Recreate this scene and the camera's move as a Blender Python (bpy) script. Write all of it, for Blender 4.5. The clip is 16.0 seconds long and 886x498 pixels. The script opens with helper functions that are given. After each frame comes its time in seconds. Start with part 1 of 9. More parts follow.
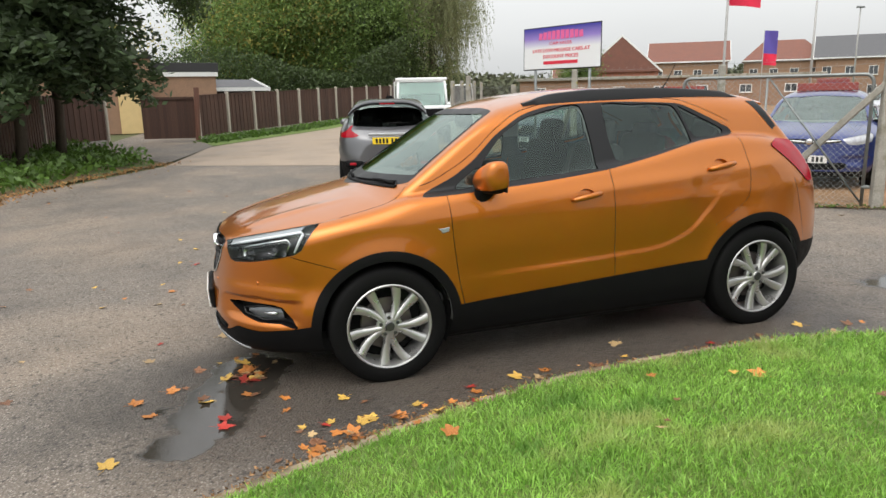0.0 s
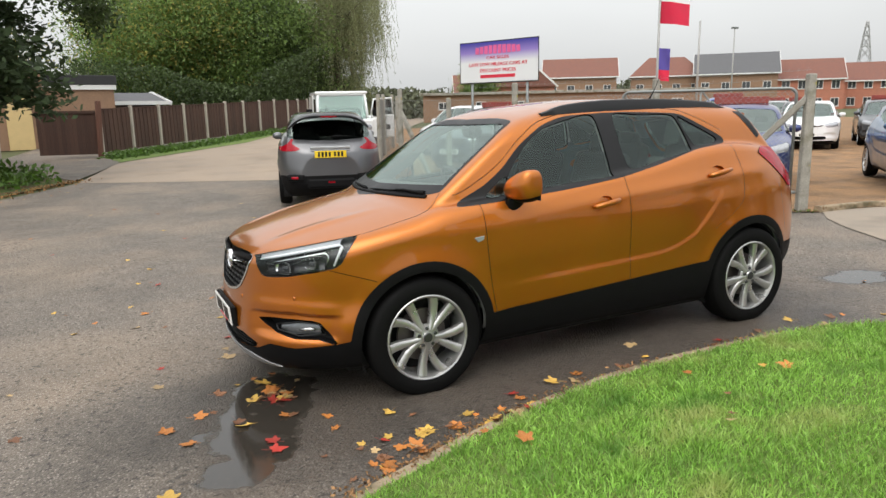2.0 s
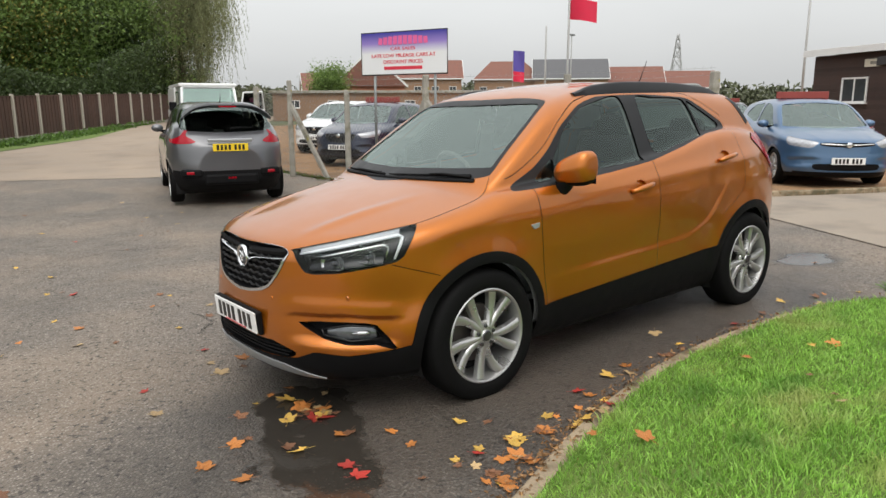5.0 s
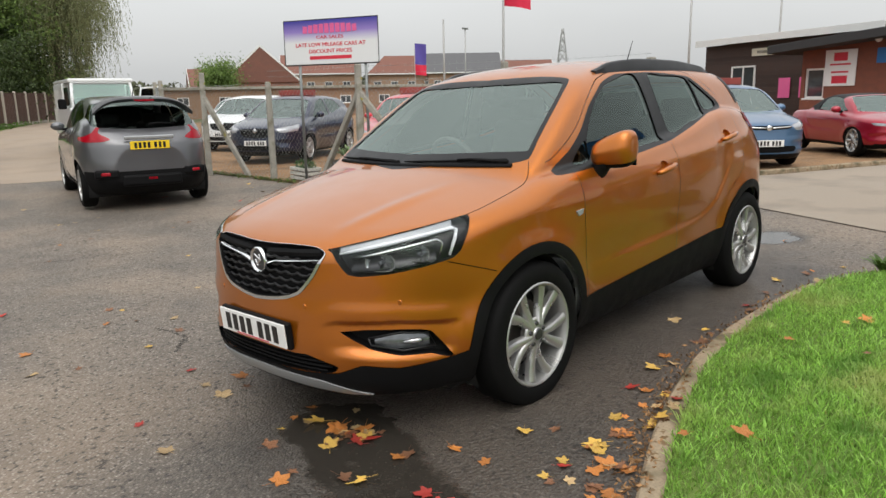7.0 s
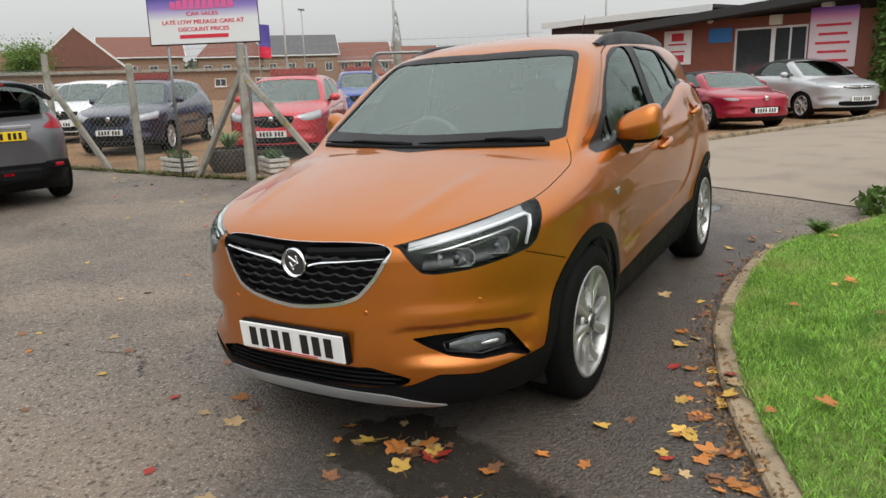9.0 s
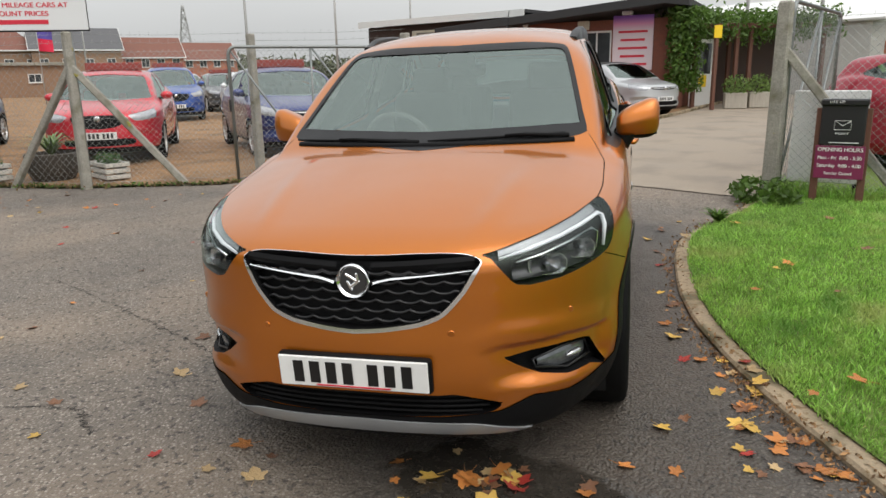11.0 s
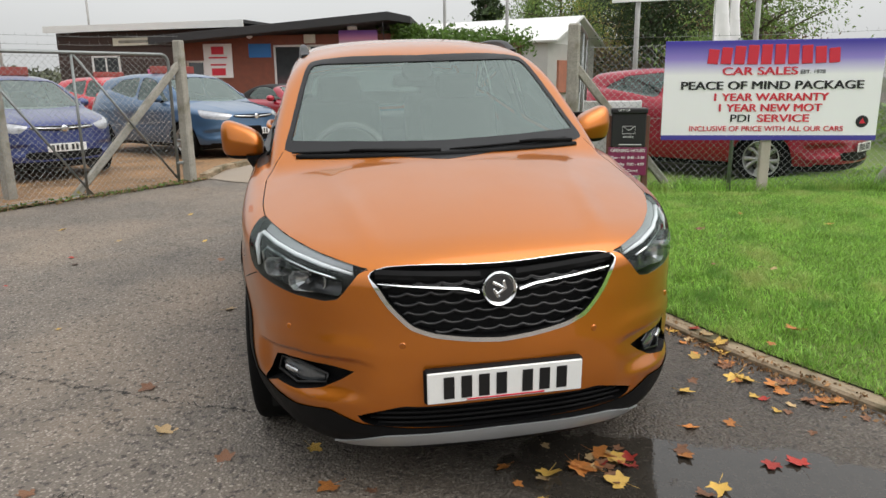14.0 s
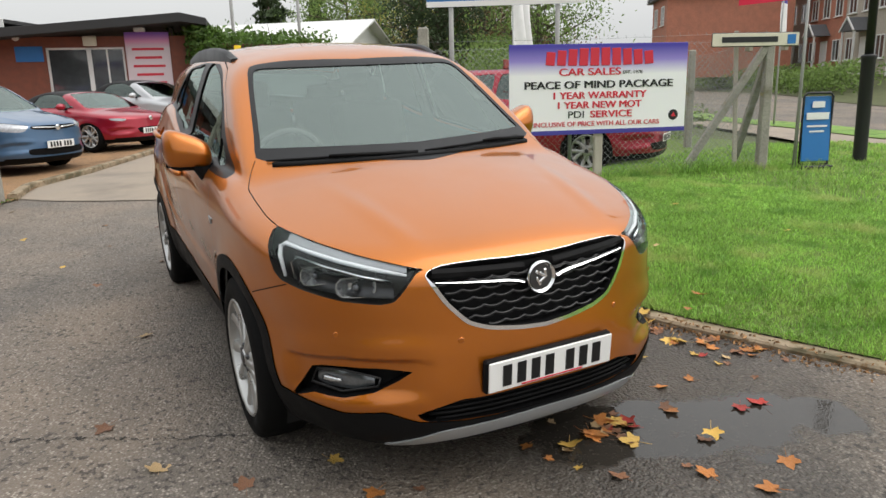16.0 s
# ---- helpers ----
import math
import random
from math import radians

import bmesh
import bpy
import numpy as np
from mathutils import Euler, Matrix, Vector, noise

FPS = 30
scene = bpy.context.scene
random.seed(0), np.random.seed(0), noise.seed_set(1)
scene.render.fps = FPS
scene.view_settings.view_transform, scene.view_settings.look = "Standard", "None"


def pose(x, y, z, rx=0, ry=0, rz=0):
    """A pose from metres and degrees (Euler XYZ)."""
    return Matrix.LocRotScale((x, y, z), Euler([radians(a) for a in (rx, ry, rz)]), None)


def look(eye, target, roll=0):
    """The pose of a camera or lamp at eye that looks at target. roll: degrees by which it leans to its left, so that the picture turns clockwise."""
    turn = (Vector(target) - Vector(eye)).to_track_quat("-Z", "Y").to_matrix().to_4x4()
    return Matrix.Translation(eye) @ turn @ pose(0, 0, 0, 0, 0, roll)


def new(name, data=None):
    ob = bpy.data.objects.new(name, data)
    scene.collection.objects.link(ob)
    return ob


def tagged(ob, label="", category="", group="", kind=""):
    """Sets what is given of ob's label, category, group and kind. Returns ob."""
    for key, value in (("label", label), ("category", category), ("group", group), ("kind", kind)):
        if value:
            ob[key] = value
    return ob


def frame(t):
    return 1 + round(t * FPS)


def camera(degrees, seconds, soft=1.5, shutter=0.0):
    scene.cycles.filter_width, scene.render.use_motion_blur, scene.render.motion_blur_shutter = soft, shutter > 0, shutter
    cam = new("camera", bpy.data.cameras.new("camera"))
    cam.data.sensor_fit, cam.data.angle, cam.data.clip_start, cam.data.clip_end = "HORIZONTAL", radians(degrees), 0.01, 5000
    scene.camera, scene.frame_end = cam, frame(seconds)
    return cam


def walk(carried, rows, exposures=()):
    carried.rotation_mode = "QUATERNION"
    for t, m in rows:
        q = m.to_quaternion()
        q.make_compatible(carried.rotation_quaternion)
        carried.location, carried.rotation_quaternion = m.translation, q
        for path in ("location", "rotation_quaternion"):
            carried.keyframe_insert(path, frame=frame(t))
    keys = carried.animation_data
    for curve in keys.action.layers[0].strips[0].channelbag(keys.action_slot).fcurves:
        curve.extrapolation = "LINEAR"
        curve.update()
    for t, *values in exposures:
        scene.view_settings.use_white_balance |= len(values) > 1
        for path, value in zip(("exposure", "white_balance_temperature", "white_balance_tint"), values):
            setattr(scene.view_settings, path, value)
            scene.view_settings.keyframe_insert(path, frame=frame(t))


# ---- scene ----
cam = camera(63.8, 16.0)
PATH = [
    (0, (-0.88, -4.67, 1.638), (-0.292, -2.806, 1.211), -1.1),
    (0.5, (-1.076, -4.694, 1.627), (-0.395, -2.862, 1.205), -1.1),
    (1, (-1.229, -4.607, 1.608), (-0.466, -2.806, 1.191), -0.8),
    (1.5, (-1.437, -4.47, 1.631), (-0.618, -2.69, 1.232), -1.5),
    (2, (-1.601, -4.39, 1.628), (-0.75, -2.624, 1.234), -1.1),
    (2.5, (-1.809, -4.283, 1.61), (-0.921, -2.536, 1.208), -1.1),
    (3, (-1.948, -4.145, 1.583), (-0.988, -2.437, 1.182), -0.4),
    (3.5, (-2.051, -3.932, 1.555), (-1.001, -2.275, 1.165), -1.3),
    (4, (-2.165, -3.76, 1.552), (-1.048, -2.148, 1.161), -1.0),
    (4.2, (-2.213, -3.71, 1.525), (-1.073, -2.115, 1.133), -0.6),
    (6.5, (-2.574, -2.916, 1.483), (-1.21, -1.511, 1.076), -1.3),
    (7, (-2.637, -2.729, 1.431), (-1.21, -1.39, 1.018), -1.1),
    (7.5, (-2.623, -2.502, 1.418), (-1.138, -1.236, 0.98), -0.7),
    (8, (-2.724, -2.278, 1.393), (-1.177, -1.091, 0.948), -0.8),
    (8.2, (-2.791, -2.196, 1.406), (-1.22, -1.043, 0.956), -1.2),
    (10.3, (-3.003, -1.169, 1.415), (-1.175, -0.51, 0.94), -1.1),
    (10.5, (-3.025, -1.078, 1.412), (-1.181, -0.465, 0.937), -1.1),
    (11, (-3.021, -0.827, 1.395), (-1.14, -0.345, 0.915), -1.1),
    (11.5, (-3.024, -0.615, 1.395), (-1.113, -0.294, 0.9), -0.7),
    (12, (-3.106, -0.385, 1.394), (-1.179, -0.189, 0.899), -0.2),
    (12.5, (-3.149, -0.17, 1.399), (-1.209, -0.081, 0.92), 0.0),
    (13, (-3.1, 0.071, 1.396), (-1.156, 0.013, 0.933), 0.4),
    (13.5, (-3.084, 0.312, 1.392), (-1.15, 0.096, 0.929), 0.2),
    (14, (-3.082, 0.588, 1.396), (-1.166, 0.246, 0.938), -0.6),
    (14.5, (-3.02, 0.803, 1.383), (-1.125, 0.342, 0.938), -0.1),
    (15, (-2.945, 1.015, 1.404), (-1.092, 0.404, 0.964), 0.1),
    (15.5, (-2.919, 1.219, 1.396), (-1.122, 0.465, 0.948), -0.3),
    (16, (-2.892, 1.41, 1.411), (-1.161, 0.52, 0.95), -1.4),
]
walk(cam, [(t, look(eye, target, roll)) for t, eye, target, roll in PATH],
     exposures=[(0, 0.32), (3, 0.22), (6.5, 0.10), (9, 0.02), (12, 0.05), (14, 0.10), (16, 0.13)])
# ---------------------------------------------------------------- light
SUN_AZ, SUN_EL = radians(40), radians(56)
world = bpy.data.worlds.new("overcast_sky")
scene.world = world
world.use_nodes = True
wn, wl = world.node_tree.nodes, world.node_tree.links
wn.clear()
w_out = wn.new("ShaderNodeOutputWorld")
w_sky = wn.new("ShaderNodeTexSky")
w_sky.sky_type, w_sky.sun_disc = "NISHITA", False
w_sky.sun_elevation, w_sky.sun_rotation = SUN_EL, SUN_AZ + math.pi
w_sky.dust_density, w_sky.air_density, w_sky.ozone_density = 6.0, 1.6, 1.0
w_hsv = wn.new("ShaderNodeHueSaturation")
w_hsv.inputs["Saturation"].default_value = 0.25
wl.new(w_sky.outputs[0], w_hsv.inputs["Color"])
w_b1 = wn.new("ShaderNodeBackground")
w_b1.inputs[1].default_value = 0.05
wl.new(w_hsv.outputs[0], w_b1.inputs[0])
# the cloud layer: pale grey, about two and a half times as bright overhead as at the horizon
w_geo, w_sep = wn.new("ShaderNodeTexCoord"), wn.new("ShaderNodeSeparateXYZ")
wl.new(w_geo.outputs["Generated"], w_sep.inputs[0])
w_ramp = wn.new("ShaderNodeValToRGB")
w_ramp.color_ramp.elements[0].position, w_ramp.color_ramp.elements[0].color = 0.0, (0.58, 0.592, 0.596, 1)
w_ramp.color_ramp.elements[1].position, w_ramp.color_ramp.elements[1].color = 0.9, (1.25, 1.27, 1.28, 1)
w_mid = w_ramp.color_ramp.elements.new(0.22)
w_mid.color = (0.72, 0.733, 0.738, 1)
wl.new(w_sep.outputs[2], w_ramp.inputs[0])
w_noise = wn.new("ShaderNodeTexNoise")
w_noise.inputs["Scale"].default_value, w_noise.inputs["Detail"].default_value = 1.6, 5
w_map = wn.new("ShaderNodeMapping")
w_map.inputs["Scale"].default_value = (1, 1, 3)
wl.new(w_geo.outputs["Generated"], w_map.inputs[0])
wl.new(w_map.outputs[0], w_noise.inputs["Vector"])
w_nr = wn.new("ShaderNodeMapRange")
w_nr.inputs[1].default_value, w_nr.inputs[2].default_value = 0.3, 0.7
w_nr.inputs[3].default_value, w_nr.inputs[4].default_value = 0.93, 1.06
wl.new(w_noise.outputs[0], w_nr.inputs[0])
w_mul = wn.new("ShaderNodeVectorMath")
w_mul.operation = "SCALE"
wl.new(w_ramp.outputs[0], w_mul.inputs[0])
wl.new(w_nr.outputs[0], w_mul.inputs["Scale"])
w_b2 = wn.new("ShaderNodeBackground")
w_b2.inputs[1].default_value = 0.88
wl.new(w_mul.outputs[0], w_b2.inputs[0])
w_add = wn.new("ShaderNodeAddShader")
wl.new(w_b1.outputs[0], w_add.inputs[0])
wl.new(w_b2.outputs[0], w_add.inputs[1])
wl.new(w_add.outputs[0], w_out.inputs[0])

sun = new("sun", bpy.data.lights.new("sun", "SUN"))
sun.data.energy, sun.data.angle, sun.data.color = 1.08, radians(60), (1.0, 0.96, 0.90)
sun.matrix_world = look((-20 * math.sin(SUN_AZ) * math.cos(SUN_EL), -20 * math.cos(SUN_AZ) * math.cos(SUN_EL), 20 * math.sin(SUN_EL)), (0, 0, 0))
# ---------------------------------------------------------------- materials
def mat(name, color, rough=0.6, metal=0.0, var=0.12, scale=8.0, fine=90.0, bump=0.0, coat=0.0, spots=None, rand=0.0,
        stretch=(1, 1, 1), spec=0.5, emit=0.0, island=0.0, leaf=0.0):
    """A procedural surface: base colour varied at two scales, roughness varied with it, fine relief."""
    m = bpy.data.materials.new(name)
    m.use_nodes = True
    n, l = m.node_tree.nodes, m.node_tree.links
    b = n["Principled BSDF"]
    b.inputs["Metallic"].default_value, b.inputs["Roughness"].default_value = metal, rough
    b.inputs["Specular IOR Level"].default_value = spec
    if coat:
        b.inputs["Coat Weight"].default_value, b.inputs["Coat Roughness"].default_value = coat, 0.03
    tc, mp = n.new("ShaderNodeTexCoord"), n.new("ShaderNodeMapping")
    l.new(tc.outputs["Object"], mp.inputs[0])
    mp.inputs["Scale"].default_value = stretch
    a, c = n.new("ShaderNodeTexNoise"), n.new("ShaderNodeTexNoise")
    a.inputs["Scale"].default_value, a.inputs["Detail"].default_value = scale, 6
    c.inputs["Scale"].default_value, c.inputs["Detail"].default_value = fine, 3
    l.new(mp.outputs[0], a.inputs["Vector"]), l.new(mp.outputs[0], c.inputs["Vector"])
    add = n.new("ShaderNodeMath")
    add.operation = "ADD"
    l.new(a.outputs[0], add.inputs[0]), l.new(c.outputs[0], add.inputs[1])
    r = n.new("ShaderNodeMapRange")
    r.inputs[1].default_value, r.inputs[2].default_value = 0.6, 1.4
    r.inputs[3].default_value, r.inputs[4].default_value = 1 - var, 1 + var
    l.new(add.outputs[0], r.inputs[0])
    sc = n.new("ShaderNodeVectorMath")
    sc.operation = "SCALE"
    sc.inputs[0].default_value = color[:3]
    src = r.outputs[0]
    for amount, node, socket in ((rand, "ShaderNodeObjectInfo", "Random"), (island, "ShaderNodeNewGeometry", "Random Per Island")):
        if amount:
            oi, mr, mu = n.new(node), n.new("ShaderNodeMapRange"), n.new("ShaderNodeMath")
            mr.inputs[3].default_value, mr.inputs[4].default_value = 1 - amount, 1 + amount
            l.new(oi.outputs[socket], mr.inputs[0])
            mu.operation = "MULTIPLY"
            l.new(src, mu.inputs[0]), l.new(mr.outputs[0], mu.inputs[1])
            src = mu.outputs[0]
    l.new(src, sc.inputs["Scale"])
    col = sc.outputs[0]
    for s_col, s_scale, lo, hi in spots or ():
        nz, mr, mx = n.new("ShaderNodeTexNoise"), n.new("ShaderNodeMapRange"), n.new("ShaderNodeMix")
        nz.inputs["Scale"].default_value, nz.inputs["Detail"].default_value = s_scale, 5
        l.new(mp.outputs[0], nz.inputs["Vector"])
        mr.inputs[1].default_value, mr.inputs[2].default_value = lo, hi
        l.new(nz.outputs[0], mr.inputs[0])
        mx.data_type = "RGBA"
        mx.inputs[7].default_value = (*s_col[:3], 1)
        l.new(mr.outputs[0], mx.inputs[0]), l.new(col, mx.inputs[6])
        col = mx.outputs[2]
    l.new(col, b.inputs["Base Color"])
    rr = n.new("ShaderNodeMapRange")
    rr.inputs[1].default_value, rr.inputs[2].default_value = 0.3, 0.7
    rr.inputs[3].default_value, rr.inputs[4].default_value = max(rough * 0.85, 0.02), min(rough * 1.15, 1)
    l.new(a.outputs[0], rr.inputs[0]), l.new(rr.outputs[0], b.inputs["Roughness"])
    if bump:
        bp = n.new("ShaderNodeBump")
        bp.inputs["Strength"].default_value, bp.inputs["Distance"].default_value = 0.6, bump
        l.new(add.outputs[0], bp.inputs["Height"]), l.new(bp.outputs[0], b.inputs["Normal"])
    if leaf:
        tl, mx2 = n.new("ShaderNodeBsdfTranslucent"), n.new("ShaderNodeMixShader")
        l.new(col, tl.inputs[0])
        mx2.inputs[0].default_value = leaf
        l.new(b.outputs[0], mx2.inputs[1]), l.new(tl.outputs[0], mx2.inputs[2])
        l.new(mx2.outputs[0], n["Material Output"].inputs[0])
    if emit:
        l.new(col, b.inputs["Emission Color"])
        b.inputs["Emission Strength"].default_value = emit
    return m


def glass_mat(name, tint, gloss=1.0, rough=0.0, ior=1.5, body=0.0):
    """Thin pane: tinted see-through with Fresnel gloss."""
    m = bpy.data.materials.new(name)
    m.use_nodes = True
    n, l = m.node_tree.nodes, m.node_tree.links
    n.clear()
    o, mx, tr, gl, fr = (n.new("ShaderNode" + k) for k in ("OutputMaterial", "MixShader", "BsdfTransparent", "BsdfGlossy", "Fresnel"))
    tr.inputs[0].default_value = (*tint, 1)
    gl.inputs[0].default_value, gl.inputs[1].default_value = (0.86 * gloss, gloss, 0.94 * gloss, 1), rough
    fr.inputs[0].default_value = ior
    l.new(fr.outputs[0], mx.inputs[0]), l.new(tr.outputs[0], mx.inputs[1]), l.new(gl.outputs[0], mx.inputs[2])
    l.new(mx.outputs[0], o.inputs[0])
    return m


def paint(name, color, metal=0.35, rough=0.34):
    """Metallic car paint under clear lacquer."""
    m = mat(name, color, rough, metal, 0.04, 3.0, 900.0, 0, 0.9)
    b = m.node_tree.nodes["Principled BSDF"]
    b.inputs["Coat Roughness"].default_value = 0.02
    return m


# ---------------------------------------------------------------- building tools
def part(name, bm, material, parent=None, label=""):
    """Links a bmesh (or a mesh) as ONE mesh object, under parent if there is one."""
    if isinstance(bm, bmesh.types.BMesh):
        me = bpy.data.meshes.new(name)
        bm.to_mesh(me)
        bm.free()
    else:
        me = bm
    if not me.materials:
        me.materials.append(material)
    ob = new(name, me)
    ob.parent = parent
    if label:
        ob["label"] = label
    return ob


def empty(name, m, label, category, group="", kind=""):
    ob = new(name)
    ob.matrix_world = m
    ob.empty_display_size = 0.2
    return tagged(ob, label, category, group, kind)


def smooth(bm, angle=40):
    for f in bm.faces:
        f.smooth = True
    for e in bm.edges:
        if len(e.link_faces) == 2 and e.calc_face_angle(0) > radians(angle):
            e.smooth = False
    return bm


def box(sx, sy, sz, at=(0, 0, 0), bevel=0.0, turn=None, seg=1, bm=None):
    """A box centred at a place, with rounded edges."""
    own = bmesh.new()
    bmesh.ops.create_cube(own, size=1)
    bmesh.ops.scale(own, vec=(sx, sy, sz), verts=own.verts)
    if bevel:
        bmesh.ops.bevel(own, geom=own.edges[:], offset=bevel, segments=seg, profile=0.5, affect="EDGES")
    m = Matrix.Translation(at) @ (turn or Matrix())
    bmesh.ops.transform(own, matrix=m, verts=own.verts)
    return joined(bm, own)


def joined(bm, own):
    if bm is None:
        return own
    me = bpy.data.meshes.new("tmp")
    own.to_mesh(me)
    own.free()
    bm.from_mesh(me)
    bpy.data.meshes.remove(me)
    return bm


def tube(points, radius, sides=8, bm=None, ends=True):
    """A round bar along points; radius a number or one for each point."""
    pts = [Vector(p) for p in points]
    rad = radius if hasattr(radius, "__len__") else [radius] * len(pts)
    own = bmesh.new()
    rings = []
    side = None
    for i, p in enumerate(pts):
        d = (pts[min(i + 1, len(pts) - 1)] - pts[max(i - 1, 0)]).normalized()
        if side is None:
            side = d.orthogonal().normalized()
        side = (side - d * side.dot(d)).normalized()
        up = d.cross(side)
        rings.append([own.verts.new(p + rad[i] * (math.cos(a) * side + math.sin(a) * up)) for a in [2 * math.pi * k / sides for k in range(sides)]])
    for a, b in zip(rings, rings[1:]):
        for k in range(sides):
            own.faces.new((a[k], a[(k + 1) % sides], b[(k + 1) % sides], b[k])).smooth = True
    if ends:
        own.faces.new(rings[0][::-1]), own.faces.new(rings[-1])
    return joined(bm, own)


def lathe(profile, sides=32, axis="y", bm=None):
    """Turns a profile of (radius, along) about an axis through the origin."""
    own = bmesh.new()
    rings = []
    for r, h in profile:
        ring = []
        for k in range(sides):
            a = 2 * math.pi * k / sides
            c, s = r * math.cos(a), r * math.sin(a)
            ring.append(own.verts.new((c, h, s) if axis == "y" else ((c, s, h) if axis == "z" else (h, c, s))))
        rings.append(ring)
    for a, b in zip(rings, rings[1:]):
        for k in range(sides):
            own.faces.new((a[k], a[(k + 1) % sides], b[(k + 1) % sides], b[k])).smooth = True
    bmesh.ops.recalc_face_normals(own, faces=own.faces[:])
    smooth(own, 35)
    return joined(bm, own)


def slab(outline, depth, m=None, bevel=0.0, bm=None):
    """A plate: an outline in the xz plane, thick along y."""
    own = bmesh.new()
    front = [own.verts.new((x, -depth / 2, z)) for x, z in outline]
    f = own.faces.new(front)
    ext = bmesh.ops.extrude_face_region(own, geom=[f])
    bmesh.ops.translate(own, vec=(0, depth, 0), verts=[v for v in ext["geom"] if isinstance(v, bmesh.types.BMVert)])
    bmesh.ops.recalc_face_normals(own, faces=own.faces[:])
    if bevel:
        bmesh.ops.bevel(own, geom=own.edges[:], offset=bevel, segments=1, affect="EDGES")
    if m:
        bmesh.ops.transform(own, matrix=m, verts=own.verts)
    return joined(bm, own)


def mesh_np(name, v, f, shade=False, normals=None):
    """A mesh from numpy arrays of places and of faces with equal corners."""
    me = bpy.data.meshes.new(name)
    v, f = np.asarray(v, np.float32), np.asarray(f, np.int32)
    me.vertices.add(len(v)), me.loops.add(f.size), me.polygons.add(len(f))
    me.vertices.foreach_set("co", v.ravel())
    me.loops.foreach_set("vertex_index", f.ravel())
    me.polygons.foreach_set("loop_start", np.arange(0, f.size, f.shape[1], dtype=np.int32))
    me.polygons.foreach_set("loop_total", np.full(len(f), f.shape[1], np.int32))
    me.polygons.foreach_set("use_smooth", np.full(len(f), bool(shade)))
    me.update(calc_edges=True)
    me.validate()
    if normals is not None:
        me.normals_split_custom_set_from_vertices(np.asarray(normals, np.float32))
    return me


def text_mesh(words, height, m, parent, material, name="lettering", depth=0.002, bold=0.0, width=None, align="CENTER"):
    """Raised letters; the text stands in the xy plane of m, y up."""
    cu = bpy.data.curves.new(name, "FONT")
    cu.body, cu.size, cu.extrude, cu.align_x, cu.align_y = words, height * 1.38, depth, align, "CENTER"
    tmp = bpy.data.objects.new("tmp_text", cu)
    me = bpy.data.meshes.new_from_object(tmp)
    bpy.data.objects.remove(tmp), bpy.data.curves.remove(cu)
    if width:
        xs = [v.co.x for v in me.vertices]
        k = width / (max(xs) - min(xs))
        for v in me.vertices:
            v.co.x *= k
    if bold:
        # heavier strokes: the same letters three times, a little apart
        own = bmesh.new()
        for k, (dx, dy, dz) in enumerate(((0, 0, 0), (-1, 0.3, 0.25), (1, -0.3, 0.5))):
            me.transform(Matrix.Translation((dx * bold, dy * bold, dz * 0.001)))
            own.from_mesh(me)
            me.transform(Matrix.Translation((-dx * bold, -dy * bold, -dz * 0.001)))
        own.to_mesh(me)
        own.free()
    me.transform(m)
    me.name = name
    me.materials.clear()
    return part(name, me, material, parent)


def spline(pts):
    """A smooth curve y(x) through points that never overshoots; works on arrays."""
    x, y = np.array(pts, float).T
    h, d = np.diff(x), np.diff(y) / np.diff(x)
    s = np.zeros(len(x))
    for i in range(1, len(x) - 1):
        if d[i - 1] * d[i] > 0:
            w1, w2 = 2 * h[i] + h[i - 1], h[i] + 2 * h[i - 1]
            s[i] = (w1 + w2) / (w1 / d[i - 1] + w2 / d[i])
    s[0], s[-1] = d[0], d[-1]

    def f(q):
        q = np.clip(q, x[0], x[-1])
        i = np.clip(np.searchsorted(x, q) - 1, 0, len(h) - 1)
        t = (q - x[i]) / h[i]
        return (y[i] * (1 + 2 * t) * (1 - t) ** 2 + h[i] * s[i] * t * (1 - t) ** 2 + y[i + 1] * t * t * (3 - 2 * t) + h[i] * s[i + 1] * t * t * (t - 1))

    return f


def curve_loop(pts, n=6):
    """A closed outline rounded through its points (Catmull-Rom, tightened)."""
    p = np.array(pts, float)
    out = []
    for i in range(len(p)):
        a, b, c, d = p[i - 1], p[i], p[(i + 1) % len(p)], p[(i + 2) % len(p)]
        for t in np.arange(n) / n:
            m1, m2 = 0.3 * (c - a), 0.3 * (d - b)
            out.append(b * (1 + 2 * t) * (1 - t) ** 2 + m1 * t * (1 - t) ** 2 + c * t * t * (3 - 2 * t) + m2 * t * t * (t - 1))
    return np.array(out)


def inside(poly, x, y):
    """Signed distance to a closed outline: below nought inside."""
    p = np.asarray(poly, float)
    q = np.stack([np.ravel(x), np.ravel(y)], 1)
    best, sign = np.full(len(q), 1e9), np.zeros(len(q), bool)
    for a, b in zip(p, np.roll(p, -1, 0)):
        e, w = b - a, q - a
        t = np.clip((w @ e) / max(e @ e, 1e-12), 0, 1)
        best = np.minimum(best, ((w - t[:, None] * e) ** 2).sum(1))
        cross = ((a[1] <= q[:, 1]) != (b[1] <= q[:, 1]))
        den = e[1] if abs(e[1]) > 1e-12 else 1e-12
        sign ^= cross & (q[:, 0] < a[0] + (q[:, 1] - a[1]) / den * e[0])
    d = np.sqrt(best)
    return np.where(sign, -d, d).reshape(np.shape(x))


